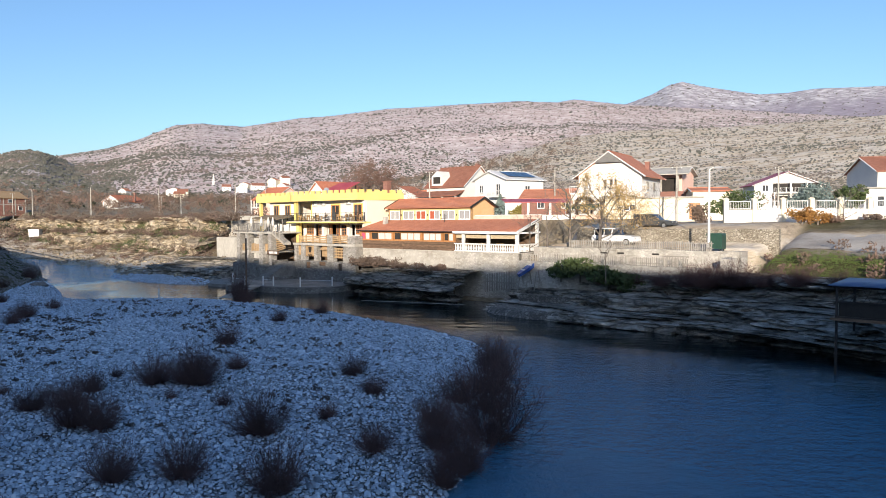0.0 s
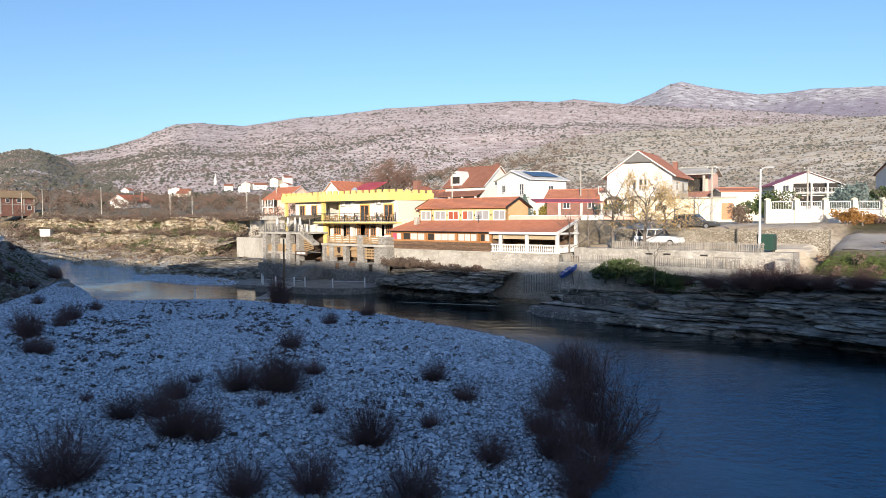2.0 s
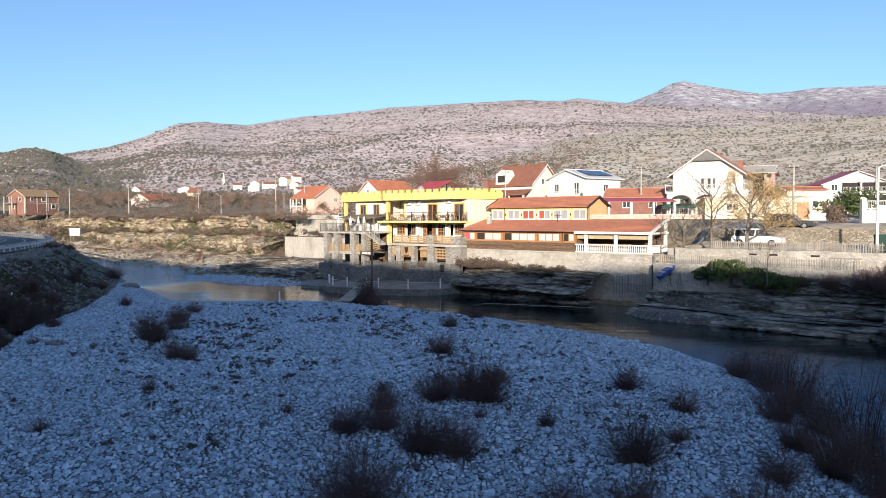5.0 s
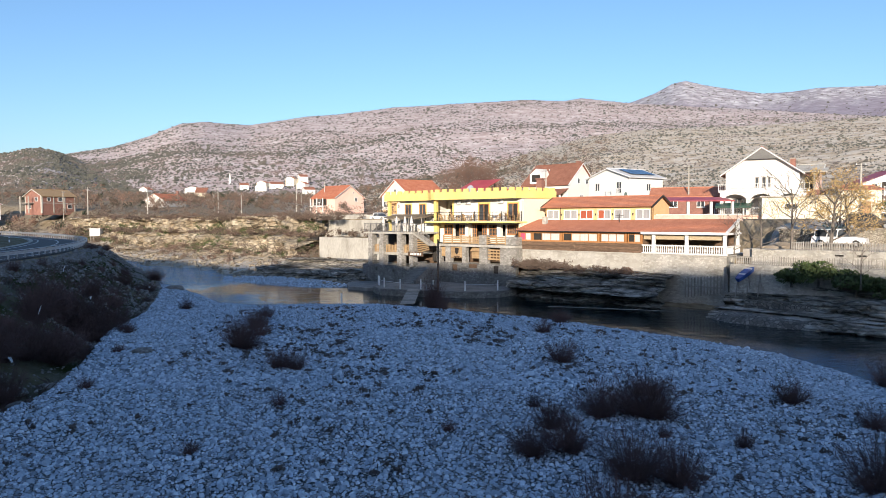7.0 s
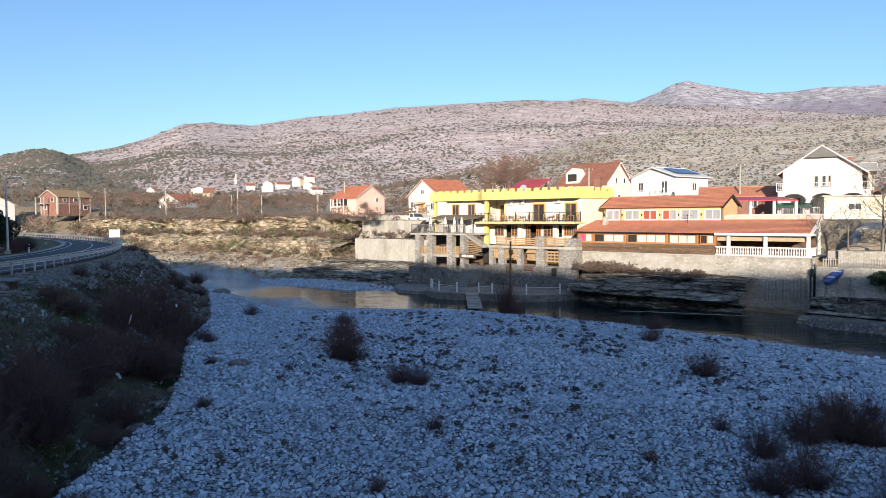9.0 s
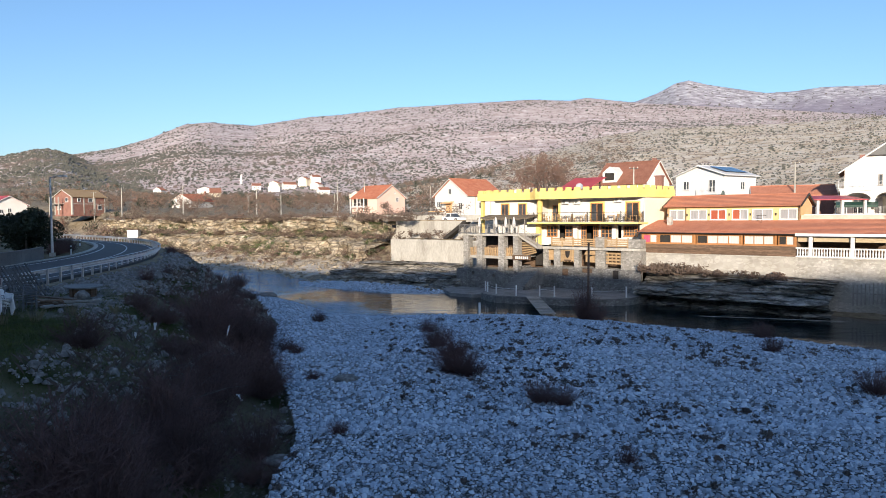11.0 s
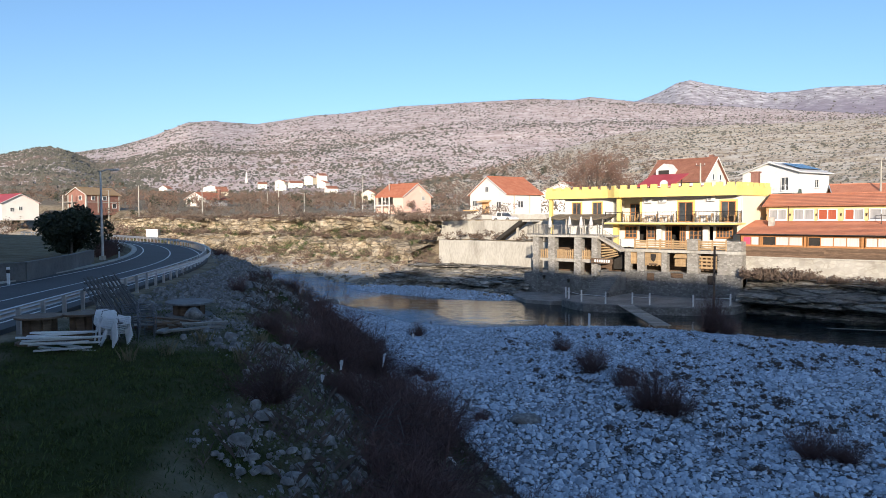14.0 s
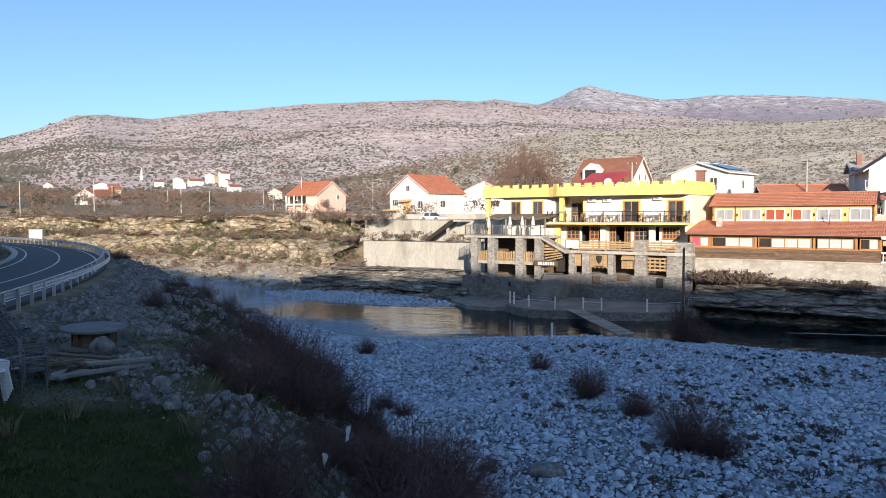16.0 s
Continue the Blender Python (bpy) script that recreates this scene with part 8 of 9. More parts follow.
# ---- plants ----
def twig_shrub(seed, stems=85, spread=0.75, twigs=11, thick=0.008):
    """Leafless shrub one metre high: a dome of fine arching stems set with twigs, as one mesh."""
    gen = np.random.RandomState(seed)
    verts, faces, tris = [], [], []
    for _ in range(stems):
        a, f = gen.uniform(0, 2 * math.pi), math.sqrt(gen.uniform(0.0, 1.0))
        lean = f * 1.25 * spread + gen.normal(0, 0.16)
        length = gen.uniform(0.45, 1.05) * (1.0 - 0.25 * f * f)
        b0 = 0.20 * f * gen.uniform(0.3, 1.0)
        side = np.array([math.cos(a), math.sin(a), 0])
        pts = [side * b0]
        for i in range(1, 3):
            t = lean * (1.0 - 0.35 * i / 2) + gen.normal(0, 0.12)
            pts.append(pts[-1] + length / 2 * (side * math.sin(t) + np.array([0, 0, math.cos(t)])) + gen.normal(0, 0.025, 3))
        base = len(verts)
        for i, p in enumerate(pts):
            r = thick * (1 - 0.38 * i)
            for k in range(3):
                verts.append((p[0] + r * math.cos(2.1 * k), p[1] + r * math.sin(2.1 * k), p[2]))
        for i in range(2):
            for k in range(3):
                q, w = base + i * 3 + k, base + i * 3 + (k + 1) % 3
                faces.append((q, w, w + 3, q + 3))
        for _ in range(twigs):
            i = gen.randint(0, 2)
            p = pts[i] + (pts[i + 1] - pts[i]) * gen.uniform(0.1, 1)
            d = (pts[i + 1] - pts[i]) / length * 1.1 + gen.normal(0, 0.6, 3)
            d = d / np.linalg.norm(d) * gen.uniform(0.10, 0.34)
            o = np.cross(d, gen.normal(0, 1, 3))
            o = o / np.linalg.norm(o) * thick * 0.42
            n = len(verts)
            verts.extend([tuple(p - o * 1.2), tuple(p + o * 1.2), tuple(p + d)])
            tris.append((n, n + 1, n + 2))
    v = np.array(verts)
    v[:, 2] = np.maximum(v[:, 2], 0)
    faces = [f[:3] for f in faces] + [(f[0], f[2], f[3]) for f in faces] + tris
    return big_mesh("shrub", v, np.array(faces), M_TWIG, False)


shrubs = [twig_shrub(i, 110 + 15 * (i % 3), 0.80 + 0.08 * (i % 4), 18, 0.0055) for i in range(6)]
dense = [twig_shrub(40 + i, 150, 0.95, 24, 0.0056) for i in range(4)]


def shrub(x, y, high, wide=None, kind=None, label="leafless dark willow shrub growing in river gravel", group="gravel bar shrubs", sink=0.05, z=None):
    z = ground_z(x, y) if z is None else z
    wide = wide or high
    me = kind or shrubs[rnd.randrange(6)]
    m = pose(x, y, z - sink, rnd.uniform(-4, 4), rnd.uniform(-4, 4), rnd.uniform(0, 360)) @ Matrix.Diagonal((wide, wide, high, 1))
    return tagged(part("shrub", me, M_TWIG, m=m), label, "shrub", group)


for x, y, h in ((-15.4, 35.7, 2.1), (-19.1, 33.6, 1.3), (-17.2, 28.6, 1.9), (-15.9, 28.2, 1.6), (-20.1, 30.6, 1.3), (-9.9, 28.3, 2.0), (-7.9, 38.3, 1.4), (-6.4, 34.7, 1.1), (-11.1, 23.9, 1.6), (-18.7, 24.0, 2.2), (-13.1, 23.4, 1.5), (-7.8, 30.7, 0.9), (-12.5, 31.9, 0.9), (-15.1, 32.7, 0.6), (-5.5, 27.6, 1.3), (-16.6, 57.0, 1.2), (-14.6, 63.4, 1.5), (-8.0, 23.2, 2.0), (-35.9, 50.0, 2.3), (-35.2, 49.2, 1.5), (-32.1, 44.4, 1.3), (-31.2, 44.0, 1.1), (-37.1, 57.4, 1.7), (-36.1, 54.3, 1.3), (-37.9, 62.8, 1.2), (-30.1, 36.6, 0.8), (-16.9, 45.7, 1.5), (-16.9, 35.2, 1.8), (-14.8, 35.2, 2.0), (-18.8, 31.1, 1.6), (-22.9, 33.2, 0.6), (-31.6, 30.6, 0.6), (-14.1, 38.7, 1.1), (-19.4, 36.5, 0.7), (-63, 100.2, 2.2)):
    shrub(x, y, h * 1.0, h * rnd.uniform(0.85, 1.1), dense[rnd.randrange(4)] if h > 1.0 else None)
for x, y, h in ((-1.0, 33.8, 2.6), (-0.9, 37.0, 3.4), (-0.4, 40.5, 2.8), (-3.2, 28.6, 2.2), (-1.2, 30.5, 4.4), (-2.2, 27.2, 2.4), (-2.9, 25.6, 1.6), (-0.6, 43.5, 2.0), (-3.4, 31.0, 1.7), (-2.4, 34.6, 2.0)):
    shrub(x, y, h, h * 0.8, shrubs[rnd.randrange(6)] if h > 2.5 else dense[rnd.randrange(4)], "tall dense leafless willow thicket at the water's edge", "waterside willows")
# willow by the footbridge
shrub(-25.2, 74.0, 3.7, 1.9, dense[1], "large bare willow leaning by the river pole", "waterside willows")
shrub(-24.2, 73.2, 2.0, 1.6, dense[2], "large bare willow leaning by the river pole", "waterside willows")
# dark bushes on the rock shelf below the terraces
for u, v, z, h in ((44.5, -2.9, 3.3, 2.2), (46.3, -3.2, 3.3, 2.6), (48.5, -3.6, 3.6, 2.4), (51.0, -4.6, 3.8, 1.8), (53.5, -5.0, 4.0, 2.0), (56.5, -5.4, 4.1, 1.6), (39.5, -2.6, 3.2, 1.5), (41.8, -2.8, 3.2, 1.7), (60.0, -6.0, 4.2, 1.8), (36.0, -2.8, 3.0, 1.3)):
    p = O2 + U2 * u + V2 * v
    shrub(float(p[0]), float(p[1]), h, h * 1.15, dense[int(u) % 3], "dark leafless bush on a rock shelf below stone walls", "rock shelf bushes", 0.2, z)
# bushes on the near bank
gen = random.Random(5)
placed = 0
while placed < 72:
    y = gen.uniform(25, 88)
    foot = np.interp(y, [p[1] for p in FOOT[:10]], [p[0] for p in FOOT[:10]])
    off = gen.uniform(0.4, 4.6) if gen.random() < 0.75 else gen.uniform(-1.6, 7.5)
    x = foot - off
    if y > 57 and gen.random() < 0.8:
        continue
    h = gen.uniform(0.9, 2.4) * (1.15 if 0 < off < 4 else 0.65) * (1.0 if y < 62 else 0.8) * (0.7 if off < 0.8 else 1.0)
    shrub(x, y, h, h * gen.uniform(0.95, 1.3), dense[gen.randrange(4)] if gen.random() < 0.75 else None, "tangled leafless dark bush on the stony embankment", "embankment bushes")
    placed += 1
for x, y, h, w in ((-50.7, 55.0, 3.7, 3.3), (-49.6, 54.2, 2.6, 2.4), (-50.0, 57.0, 2.4, 2.2), (-49.2, 61.5, 1.9, 1.7), (-46.9, 69.5, 1.2, 1.1)):
    shrub(x, y, h, w, dense[gen.randrange(4)], "tall dark leafless bush hung with litter on the embankment", "embankment bushes")
for y in np.arange(60, 150, 4.5):
    foot = np.interp(y, [p[1] for p in FOOT], [p[0] for p in FOOT])
    shrub(float(foot) - gen.uniform(3, 9), float(y), gen.uniform(0.7, 1.5), None, None, "small leafless bush on the road embankment", "embankment bushes")
for x, y, h in ((-75.5, 83, 1.8), (-76.5, 86, 2.0), (-78, 88, 1.7), (-71.5, 66, 0.9), (-70, 60, 1.0), (-74.5, 80.5, 1.6)):
    shrub(x, y, h, h, dense[0], "dark leafless bush by a roadside wall", "roadside bushes")


def leaf_cloud(points, size, gen, stretch=(1, 1, 1)):
    """Leaf-like triangles, one at each point, turned at random."""
    n = len(points)
    a = gen.normal(0, 1, (n, 3))
    a /= np.linalg.norm(a, axis=1)[:, None]
    b = np.cross(a, gen.normal(0, 1, (n, 3)))
    b /= np.linalg.norm(b, axis=1)[:, None]
    s = size * gen.uniform(0.6, 1.4, (n, 1))
    v = np.stack([points - a * s, points + a * s * 0.2 + b * s * 0.55, points + a * s, points + a * s * 0.2 - b * s * 0.55], 1)
    return v.reshape(-1, 3), np.arange(4 * n).reshape(-1, 4)


def tree(x, y, z, high, crown, label, leaf=None, leaves=2500, leaf_size=0.09, seed=1, limbs=9, category="tree", trunk_r=0.16, low=0.3, twigs=True, group=""):
    """Tapered trunk with branching limbs; leaves, if any, cluster at the twig ends."""
    gen = np.random.RandomState(seed)
    tr = thing("tree", pose(x, y, z), label, category, group)
    s = Shape()
    lean = gen.normal(0, 0.04, 2)
    top = high * 0.62
    trunk = [Vector((lean[0] * high * f * f, lean[1] * high * f * f, high * 0.7 * f)) for f in (0, 0.2, 0.45, 0.75, 1)]
    s.tube(trunk, [trunk_r * 1.3, trunk_r, trunk_r * 0.8, trunk_r * 0.5, trunk_r * 0.2], 8)
    tips = []

    def grow(p, d, length, r, depth):
        mid = p + d * length * 0.5 + Vector(gen.normal(0, 0.06 * length, 3))
        end = p + d * length + Vector(gen.normal(0, 0.08 * length, 3))
        s.tube([p, mid, end], [r, r * 0.7, r * 0.4], 5 if depth > 1 else 3, False)
        if depth == 0:
            tips.append(end)
            tips.append(mid)
            return
        for _ in range(3 if depth > 1 else 4):
            nd = (d + Vector(gen.normal(0, 0.5, 3)) + Vector((0, 0, 0.12))).normalized()
            grow(mid.lerp(end, gen.uniform(0.1, 1.0)), nd, length * gen.uniform(0.5, 0.75), r * 0.5, depth - 1)

    for i in range(limbs):
        f = low + (1 - low) * (i + 0.5) / limbs
        k = f * 4
        p = trunk[int(min(3, k))].lerp(trunk[int(min(3, k)) + 1], k - int(min(3, k)))
        a = 2.4 * i + gen.uniform(-0.3, 0.3)
        d = Vector((math.cos(a), math.sin(a), 0.35 + 0.9 * f)).normalized()
        grow(p, d, crown * 0.55 * (1.1 - 0.35 * f), trunk_r * 0.45, 3 if twigs else 2)
    part("trunk", s, M_BARK, tr, "", None, True)
    if leaf:
        tp = np.array([t[:] for t in tips])
        pick = tp[gen.randint(0, len(tp), leaves)] + gen.normal(0, crown * 0.055, (leaves, 3))
        v, f = leaf_cloud(pick, leaf_size, gen)
        part("crown", big_mesh("crown", v, f, leaf, False), leaf, tr)
    return tr


def leafy(x, y, z, w, h, leaf, label, n=3500, size=0.12, seed=1, cone=False, category="bush", group=""):
    """Dense evergreen bush or clipped conifer: stem and a ragged mass of leaves in lobes."""
    gen = np.random.RandomState(seed)
    tr = thing("bush", pose(x, y, z), label, category, group)
    part("stem", Shape().tube([(0, 0, -0.2), (0.05, 0, h * 0.6)], [0.12, 0.04], 6), M_BARK, tr)
    if cone:
        t = gen.uniform(0, 1, n) ** 0.7
        r = (1 - t) * w / 2 * np.sqrt(gen.uniform(0.3, 1, n))
        a = gen.uniform(0, 2 * np.pi, n)
        wob = 1 + 0.25 * np.sin(a * 5 + t * 9)
        p = np.stack([r * wob * np.cos(a), r * wob * np.sin(a), 0.1 * h + 0.9 * h * (1 - (1 - t))], -1)
        p[:, 2] = h * (0.06 + 0.94 * t)
    else:
        lobes = np.stack([gen.normal(0, w * 0.22, 16), gen.normal(0, w * 0.22, 16), gen.uniform(0.25, 0.8, 16) * h], -1)
        k = gen.randint(0, 16, n)
        d = gen.normal(0, 1, (n, 3))
        d /= np.linalg.norm(d, axis=1)[:, None]
        p = lobes[k] + d * (gen.uniform(0.4, 1, (n, 1)) ** 0.5) * np.array([w * 0.22, w * 0.22, h * 0.22])
        p[:, 2] = np.clip(p[:, 2], 0.05, None)
    v, f = leaf_cloud(p, size, gen)
    part("foliage", big_mesh("foliage", v, f, leaf, False), leaf, tr)
    return tr


# trees and bushes of the terraces beside the inn
tree(11.3, 72.6, 5.9, 6.8, 4.6, "autumn tree with yellow leaves on grey limbs", M_LEAFYELLOW, 5100, 0.072, 3, 11, trunk_r=0.17, low=0.22)
tree(8.7, 74.6, 6.0, 7.6, 5.0, "bare grey tree with fine spreading twigs", None, 0, 0, 4, 10, trunk_r=0.14, low=0.25)
tree(13.8, 74.6, 6.2, 5.6, 4.0, "autumn tree with sparse yellow leaves", M_LEAFYELLOW, 2210, 0.072, 9, 9, trunk_r=0.13, low=0.2)
tree(5.0, 79.0, 5.2, 5.0, 3.4, "bare twiggy tree beside the terrace", None, 0, 0, 12, 8, trunk_r=0.09, low=0.15)
tree(6.6, 76.4, 5.9, 4.6, 3.4, "bare twiggy tree beside the terrace", None, 0, 0, 15, 8, trunk_r=0.09, low=0.15)
tree(17.0, 82.0, 8.0, 4.6, 4.0, "bare pale tree by the lane", None, 0, 0, 5, 8, trunk_r=0.09, low=0.15)
tree(20.5, 84.5, 8.0, 4.2, 3.6, "bare pale tree by the lane", None, 0, 0, 6, 8, trunk_r=0.08, low=0.15)
tree(38.0, 78.3, 8.3, 3.2, 3.6, "bare spreading young tree before a white wall", None, 0, 0, 8, 7, trunk_r=0.07, low=0.12)
tree(10.7, 66.6, 3.0, 4.4, 2.6, "thin leaning bare tree below the terrace wall", None, 0, 0, 21, 6, trunk_r=0.06, low=0.4)
leafy(9.0, 70.2, 3.0, 3.8, 2.2, M_LEAFGREEN, "dark evergreen bush below a stone terrace wall", 3200, 0.13, 2, group="bank evergreens")
leafy(11.2, 68.2, 2.4, 3.6, 2.4, M_LEAFGREEN, "dark evergreen bush below a stone terrace wall", 3000, 0.13, 3, group="bank evergreens")
leafy(7.4, 71.8, 2.9, 2.6, 1.6, M_LEAFGREEN, "low evergreen bush near a boat", 1800, 0.11, 4, group="bank evergreens")
leafy(13.0, 66.4, 2.2, 2.8, 1.8, M_LEAFGREEN, "dark evergreen bush below a stone terrace wall", 1800, 0.12, 5, group="bank evergreens")
leafy(15.2, 79.5, 6.6, 2.6, 1.8, M_LEAFBLUE, "grey-leaved bush on the terrace", 1500, 0.11, 6)
leafy(32.8, 76.4, 8.1, 2.2, 2.0, M_LEAFORANGE, "russet-leaved hedge bush before a white wall", 1800, 0.1, 7, group="russet bushes")
leafy(34.6, 76.8, 8.1, 1.8, 1.5, M_LEAFORANGE, "russet-leaved hedge bush before a white wall", 1200, 0.1, 8, group="russet bushes")
leafy(36.3, 77.0, 8.2, 2.0, 1.1, M_TWIGFAR, "low brown hedge before a white wall", 900, 0.1, 9, group="brown hedges")
leafy(40.5, 77.2, 8.2, 2.4, 1.1, M_TWIGFAR, "low brown hedge before a white wall", 900, 0.1, 10, group="brown hedges")
leafy(23.8, 80.5, 8.0, 2.2, 2.6, M_TWIGFAR, "tall brown thicket at the wall corner", 1600, 0.11, 11)
leafy(41.8, 93.5, 9.0, 5.0, 4.8, M_LEAFBLUE, "grey-green olive tree behind a white wall", 3600, 0.16, 12, category="tree")
leafy(46.0, 93.0, 9.0, 4.4, 4.0, M_LEAFGREEN, "glossy green bushy tree behind a white wall", 3200, 0.18, 13, category="tree")
leafy(33.5, 96.0, 8.8, 7.0, 3.6, M_LEAFGREEN, "dark hedge of shrubs by the lane", 3000, 0.16, 14)
for x, y, w, h, mat, lab, cone in ((4.2, 122.6, 3.2, 4.2, M_LEAFBLUE, "blue spruce in a garden", True), (10.4, 123.5, 3.4, 4.0, M_LEAFOLIVE, "golden cypress bush in a garden", False), (7.5, 122, 4.0, 2.6, M_LEAFOLIVE, "rounded golden shrub in a garden", False), (0.0, 121, 3.2, 2.2, M_LEAFOLIVE, "rounded golden shrub in a garden", False), (14.5, 120, 3.2, 3.8, M_LEAFOLIVE, "golden conical shrub in a garden", True), (-9.0, 141, 6.0, 3.6, M_LEAFGREEN, "broad green garden shrub", False), (-4.8, 140, 5.0, 3.2, M_LEAFGREEN, "broad green garden shrub", False), (-14, 143, 4.0, 4.0, M_LEAFGREEN, "dark green garden shrub", False)):
    leafy(x, y, ground_z(x, y), w, h, mat, lab, 2200, 0.17, int(x * 7) % 90, cone, "garden shrub")
tree(-20.4, 144.4, ground_z(-20.4, 144.4), 7.4, 8.4, "large spreading bare tree with a fine brown crown", M_RUSSET, 11000, 0.12, 33, 16, trunk_r=0.3, low=0.3)
# dark evergreen trees behind the roadside wall
for i, (x, y, w, h) in enumerate(((-77.0, 80.0, 5.0, 4.6), (-78.6, 83.0, 4.4, 4.4))):
    leafy(x, y, ground_z(x, y), w, h, M_LEAFDARK, "dark evergreen oak behind a roadside wall", 5200, 0.16, 60 + i, False, "tree", "roadside evergreens")
for i, (x, y) in enumerate(((-84.0, 72.0), (-82.0, 67.0), (-86, 78))):
    tree(x, y, ground_z(x, y), 4.6, 4.0, "dark bare spreading tree behind a wall", None, 0, 0, 70 + i, 9, trunk_r=0.13, low=0.2, group="roadside bare trees")


# ---- woods, scrub and grasses that nobody could count ----
def crowns(name, spots, mat, label, per=110, seed=3, twig=0.35, flat=0.9):
    """Many bare or leafy crowns as one mesh of small leaf-like faces over short stems."""
    gen = np.random.RandomState(seed)
    pts, sizes = [], []
    for x, y, z, w, h in spots:
        lobes = np.stack([gen.normal(0, w * 0.2, 7), gen.normal(0, w * 0.2, 7), gen.uniform(0.3, 0.85, 7) * h], -1)
        d = gen.normal(0, 1, (per, 3))
        d /= np.linalg.norm(d, axis=1)[:, None]
        p = lobes[gen.randint(0, 7, per)] + d * gen.uniform(0.3, 1, (per, 1)) * np.array([w * 0.24, w * 0.24, h * 0.24])
        p[:, 2] = np.clip(p[:, 2], 0.0, None)
        pts.append(p + np.array([x, y, z]))
        sizes.append(np.full((per, 1), twig * (0.6 + 0.12 * h)))
    pts, sizes = np.concatenate(pts), np.concatenate(sizes)
    v, f = leaf_cloud(pts, 1.0, gen)
    v = v.reshape(-1, 4, 3)
    c = pts[:, None, :]
    v = c + (v - c) * sizes[:, None] * 0.42
    return tagged(new(name, big_mesh(name, v.reshape(-1, 3), f, mat, False)), label, "vegetation", kind="stuff")


gen = np.random.RandomState(17)
spots = []
# belt of bare trees on the plain behind the cliff
for _ in range(900):
    az, r = math.radians(gen.uniform(-40, 12)), gen.uniform(205, 560) ** 1.0
    x, y = HUB[0] + r * math.sin(az), HUB[1] + r * math.cos(az)
    if -24 < math.degrees(az) < -8 and 205 < r < 300 and gen.rand() < 0.35:
        continue
    h = gen.uniform(2.5, 6.0)
    spots.append((x, y, 0, h * gen.uniform(0.9, 1.5), h))
# big brown crown behind the guest house, and others about the village
for x, y, w, h in ((-15.5, 148, 6, 5.0), (-26, 150, 6, 5), (8, 140, 7, 6), (18, 120, 6, 5), (22, 140, 8, 6), (40, 128, 8, 5), (52, 135, 9, 5), (80, 140, 9, 5), (-70, 215, 6, 5), (-48, 205, 7, 6), (-25, 180, 6, 5)):
    spots.append((x, y, 0, w, h))
zs = land(np.array([s_[0] for s_ in spots]), np.array([s_[1] for s_ in spots]))[0]
spots = [(a, b, float(z), w, h) for (a, b, _, w, h), z in zip(spots, zs)]
crowns("bare_woods", spots, M_TWIGFAR, "belt of bare brown winter trees on the plain", 130, 4, 0.5)
for name, mat, count_, high_, lab in (("evergreen_woods", M_LEAFDARK, 170, (2.0, 5.5), "dark evergreen trees and bushes scattered on the plain"), ("russet_woods", M_RUSSET, 110, (2.5, 5.5), "rust-brown crowns of winter oaks on the plain")):
    more = []
    for _ in range(count_):
        az, r = math.radians(gen.uniform(-41, 4)), gen.uniform(230, 640)
        h = gen.uniform(*high_)
        more.append((HUB[0] + r * math.sin(az), HUB[1] + r * math.cos(az), h * gen.uniform(0.8, 1.3), h))
    zs = land(np.array([m_[0] for m_ in more]), np.array([m_[1] for m_ in more]))[0]
    crowns(name, [(a, b, float(z), w, h) for (a, b, w, h), z in zip(more, zs)], mat, lab, 140, 44 + count_, 0.55)
# bushes on the cliff and the far bank
spots = []
for _ in range(260):
    u = gen.uniform(-170, -48)
    d = gen.choice([gen.uniform(24, 40), gen.uniform(10, 24), gen.uniform(5, 14)], p=[0.38, 0.42, 0.20])
    v = np.interp(u, WL_U, WL_V) + d
    x, y = O2 + U2 * u + V2 * v
    h = gen.uniform(1.2, 3.4) if d > 22 else gen.uniform(0.7, 2.0)
    spots.append((x, y, 0, h * 1.6, h))
for _ in range(560):
    u = gen.uniform(-170, -46)
    d, z_ = [(14.4, 2.3), (17.4, 5.8), (19.6, 8.8)][gen.choice(3, p=[0.2, 0.3, 0.5])]
    x, y = O2 + U2 * u + V2 * (np.interp(u, WL_U, WL_V) + d + gen.uniform(-2.0, 0.3))
    h = gen.uniform(0.6, 1.9) * (1.25 if z_ > 8 else 1.0)
    spots.append((x, y, z_ - 0.3, h * 1.7, h))
for _ in range(70):
    u, v = gen.uniform(-50, -25), gen.choice([gen.uniform(9.3, 14), gen.uniform(2, 8)])
    x, y = O2 + U2 * u + V2 * v
    spots.append((x, y, 0, 1.8, gen.uniform(0.6, 1.8)))
for _ in range(60):
    u, v = gen.choice([gen.uniform(0.8, 7), gen.uniform(2, 16)]), gen.uniform(-2.4, -0.4)
    x, y = O2 + U2 * u + V2 * v
    spots.append((x, y, 3.0, 1.8, gen.uniform(0.6, 1.5) if u < 8 else gen.uniform(0.4, 0.9)))
for _ in range(110):
    u, v = gen.uniform(36, 75), gen.choice([gen.uniform(-4, -1.8), gen.uniform(-2, 6)])
    if v > -1.8 and u < 48:
        continue
    x, y = O2 + U2 * u + V2 * v
    spots.append((x, y, 0, 1.8, gen.uniform(0.5, 1.5)))
zs = land(np.array([s_[0] for s_ in spots]), np.array([s_[1] for s_ in spots]))[0]
spots = [(a, b, max(float(z), c), w, h) for (a, b, c, w, h), z in zip(spots, zs)]
crowns("cliff_bushes", spots, M_TWIGFAR, "brown winter scrub on cliff ledges and banks", 110, 5, 0.36)
spots = []
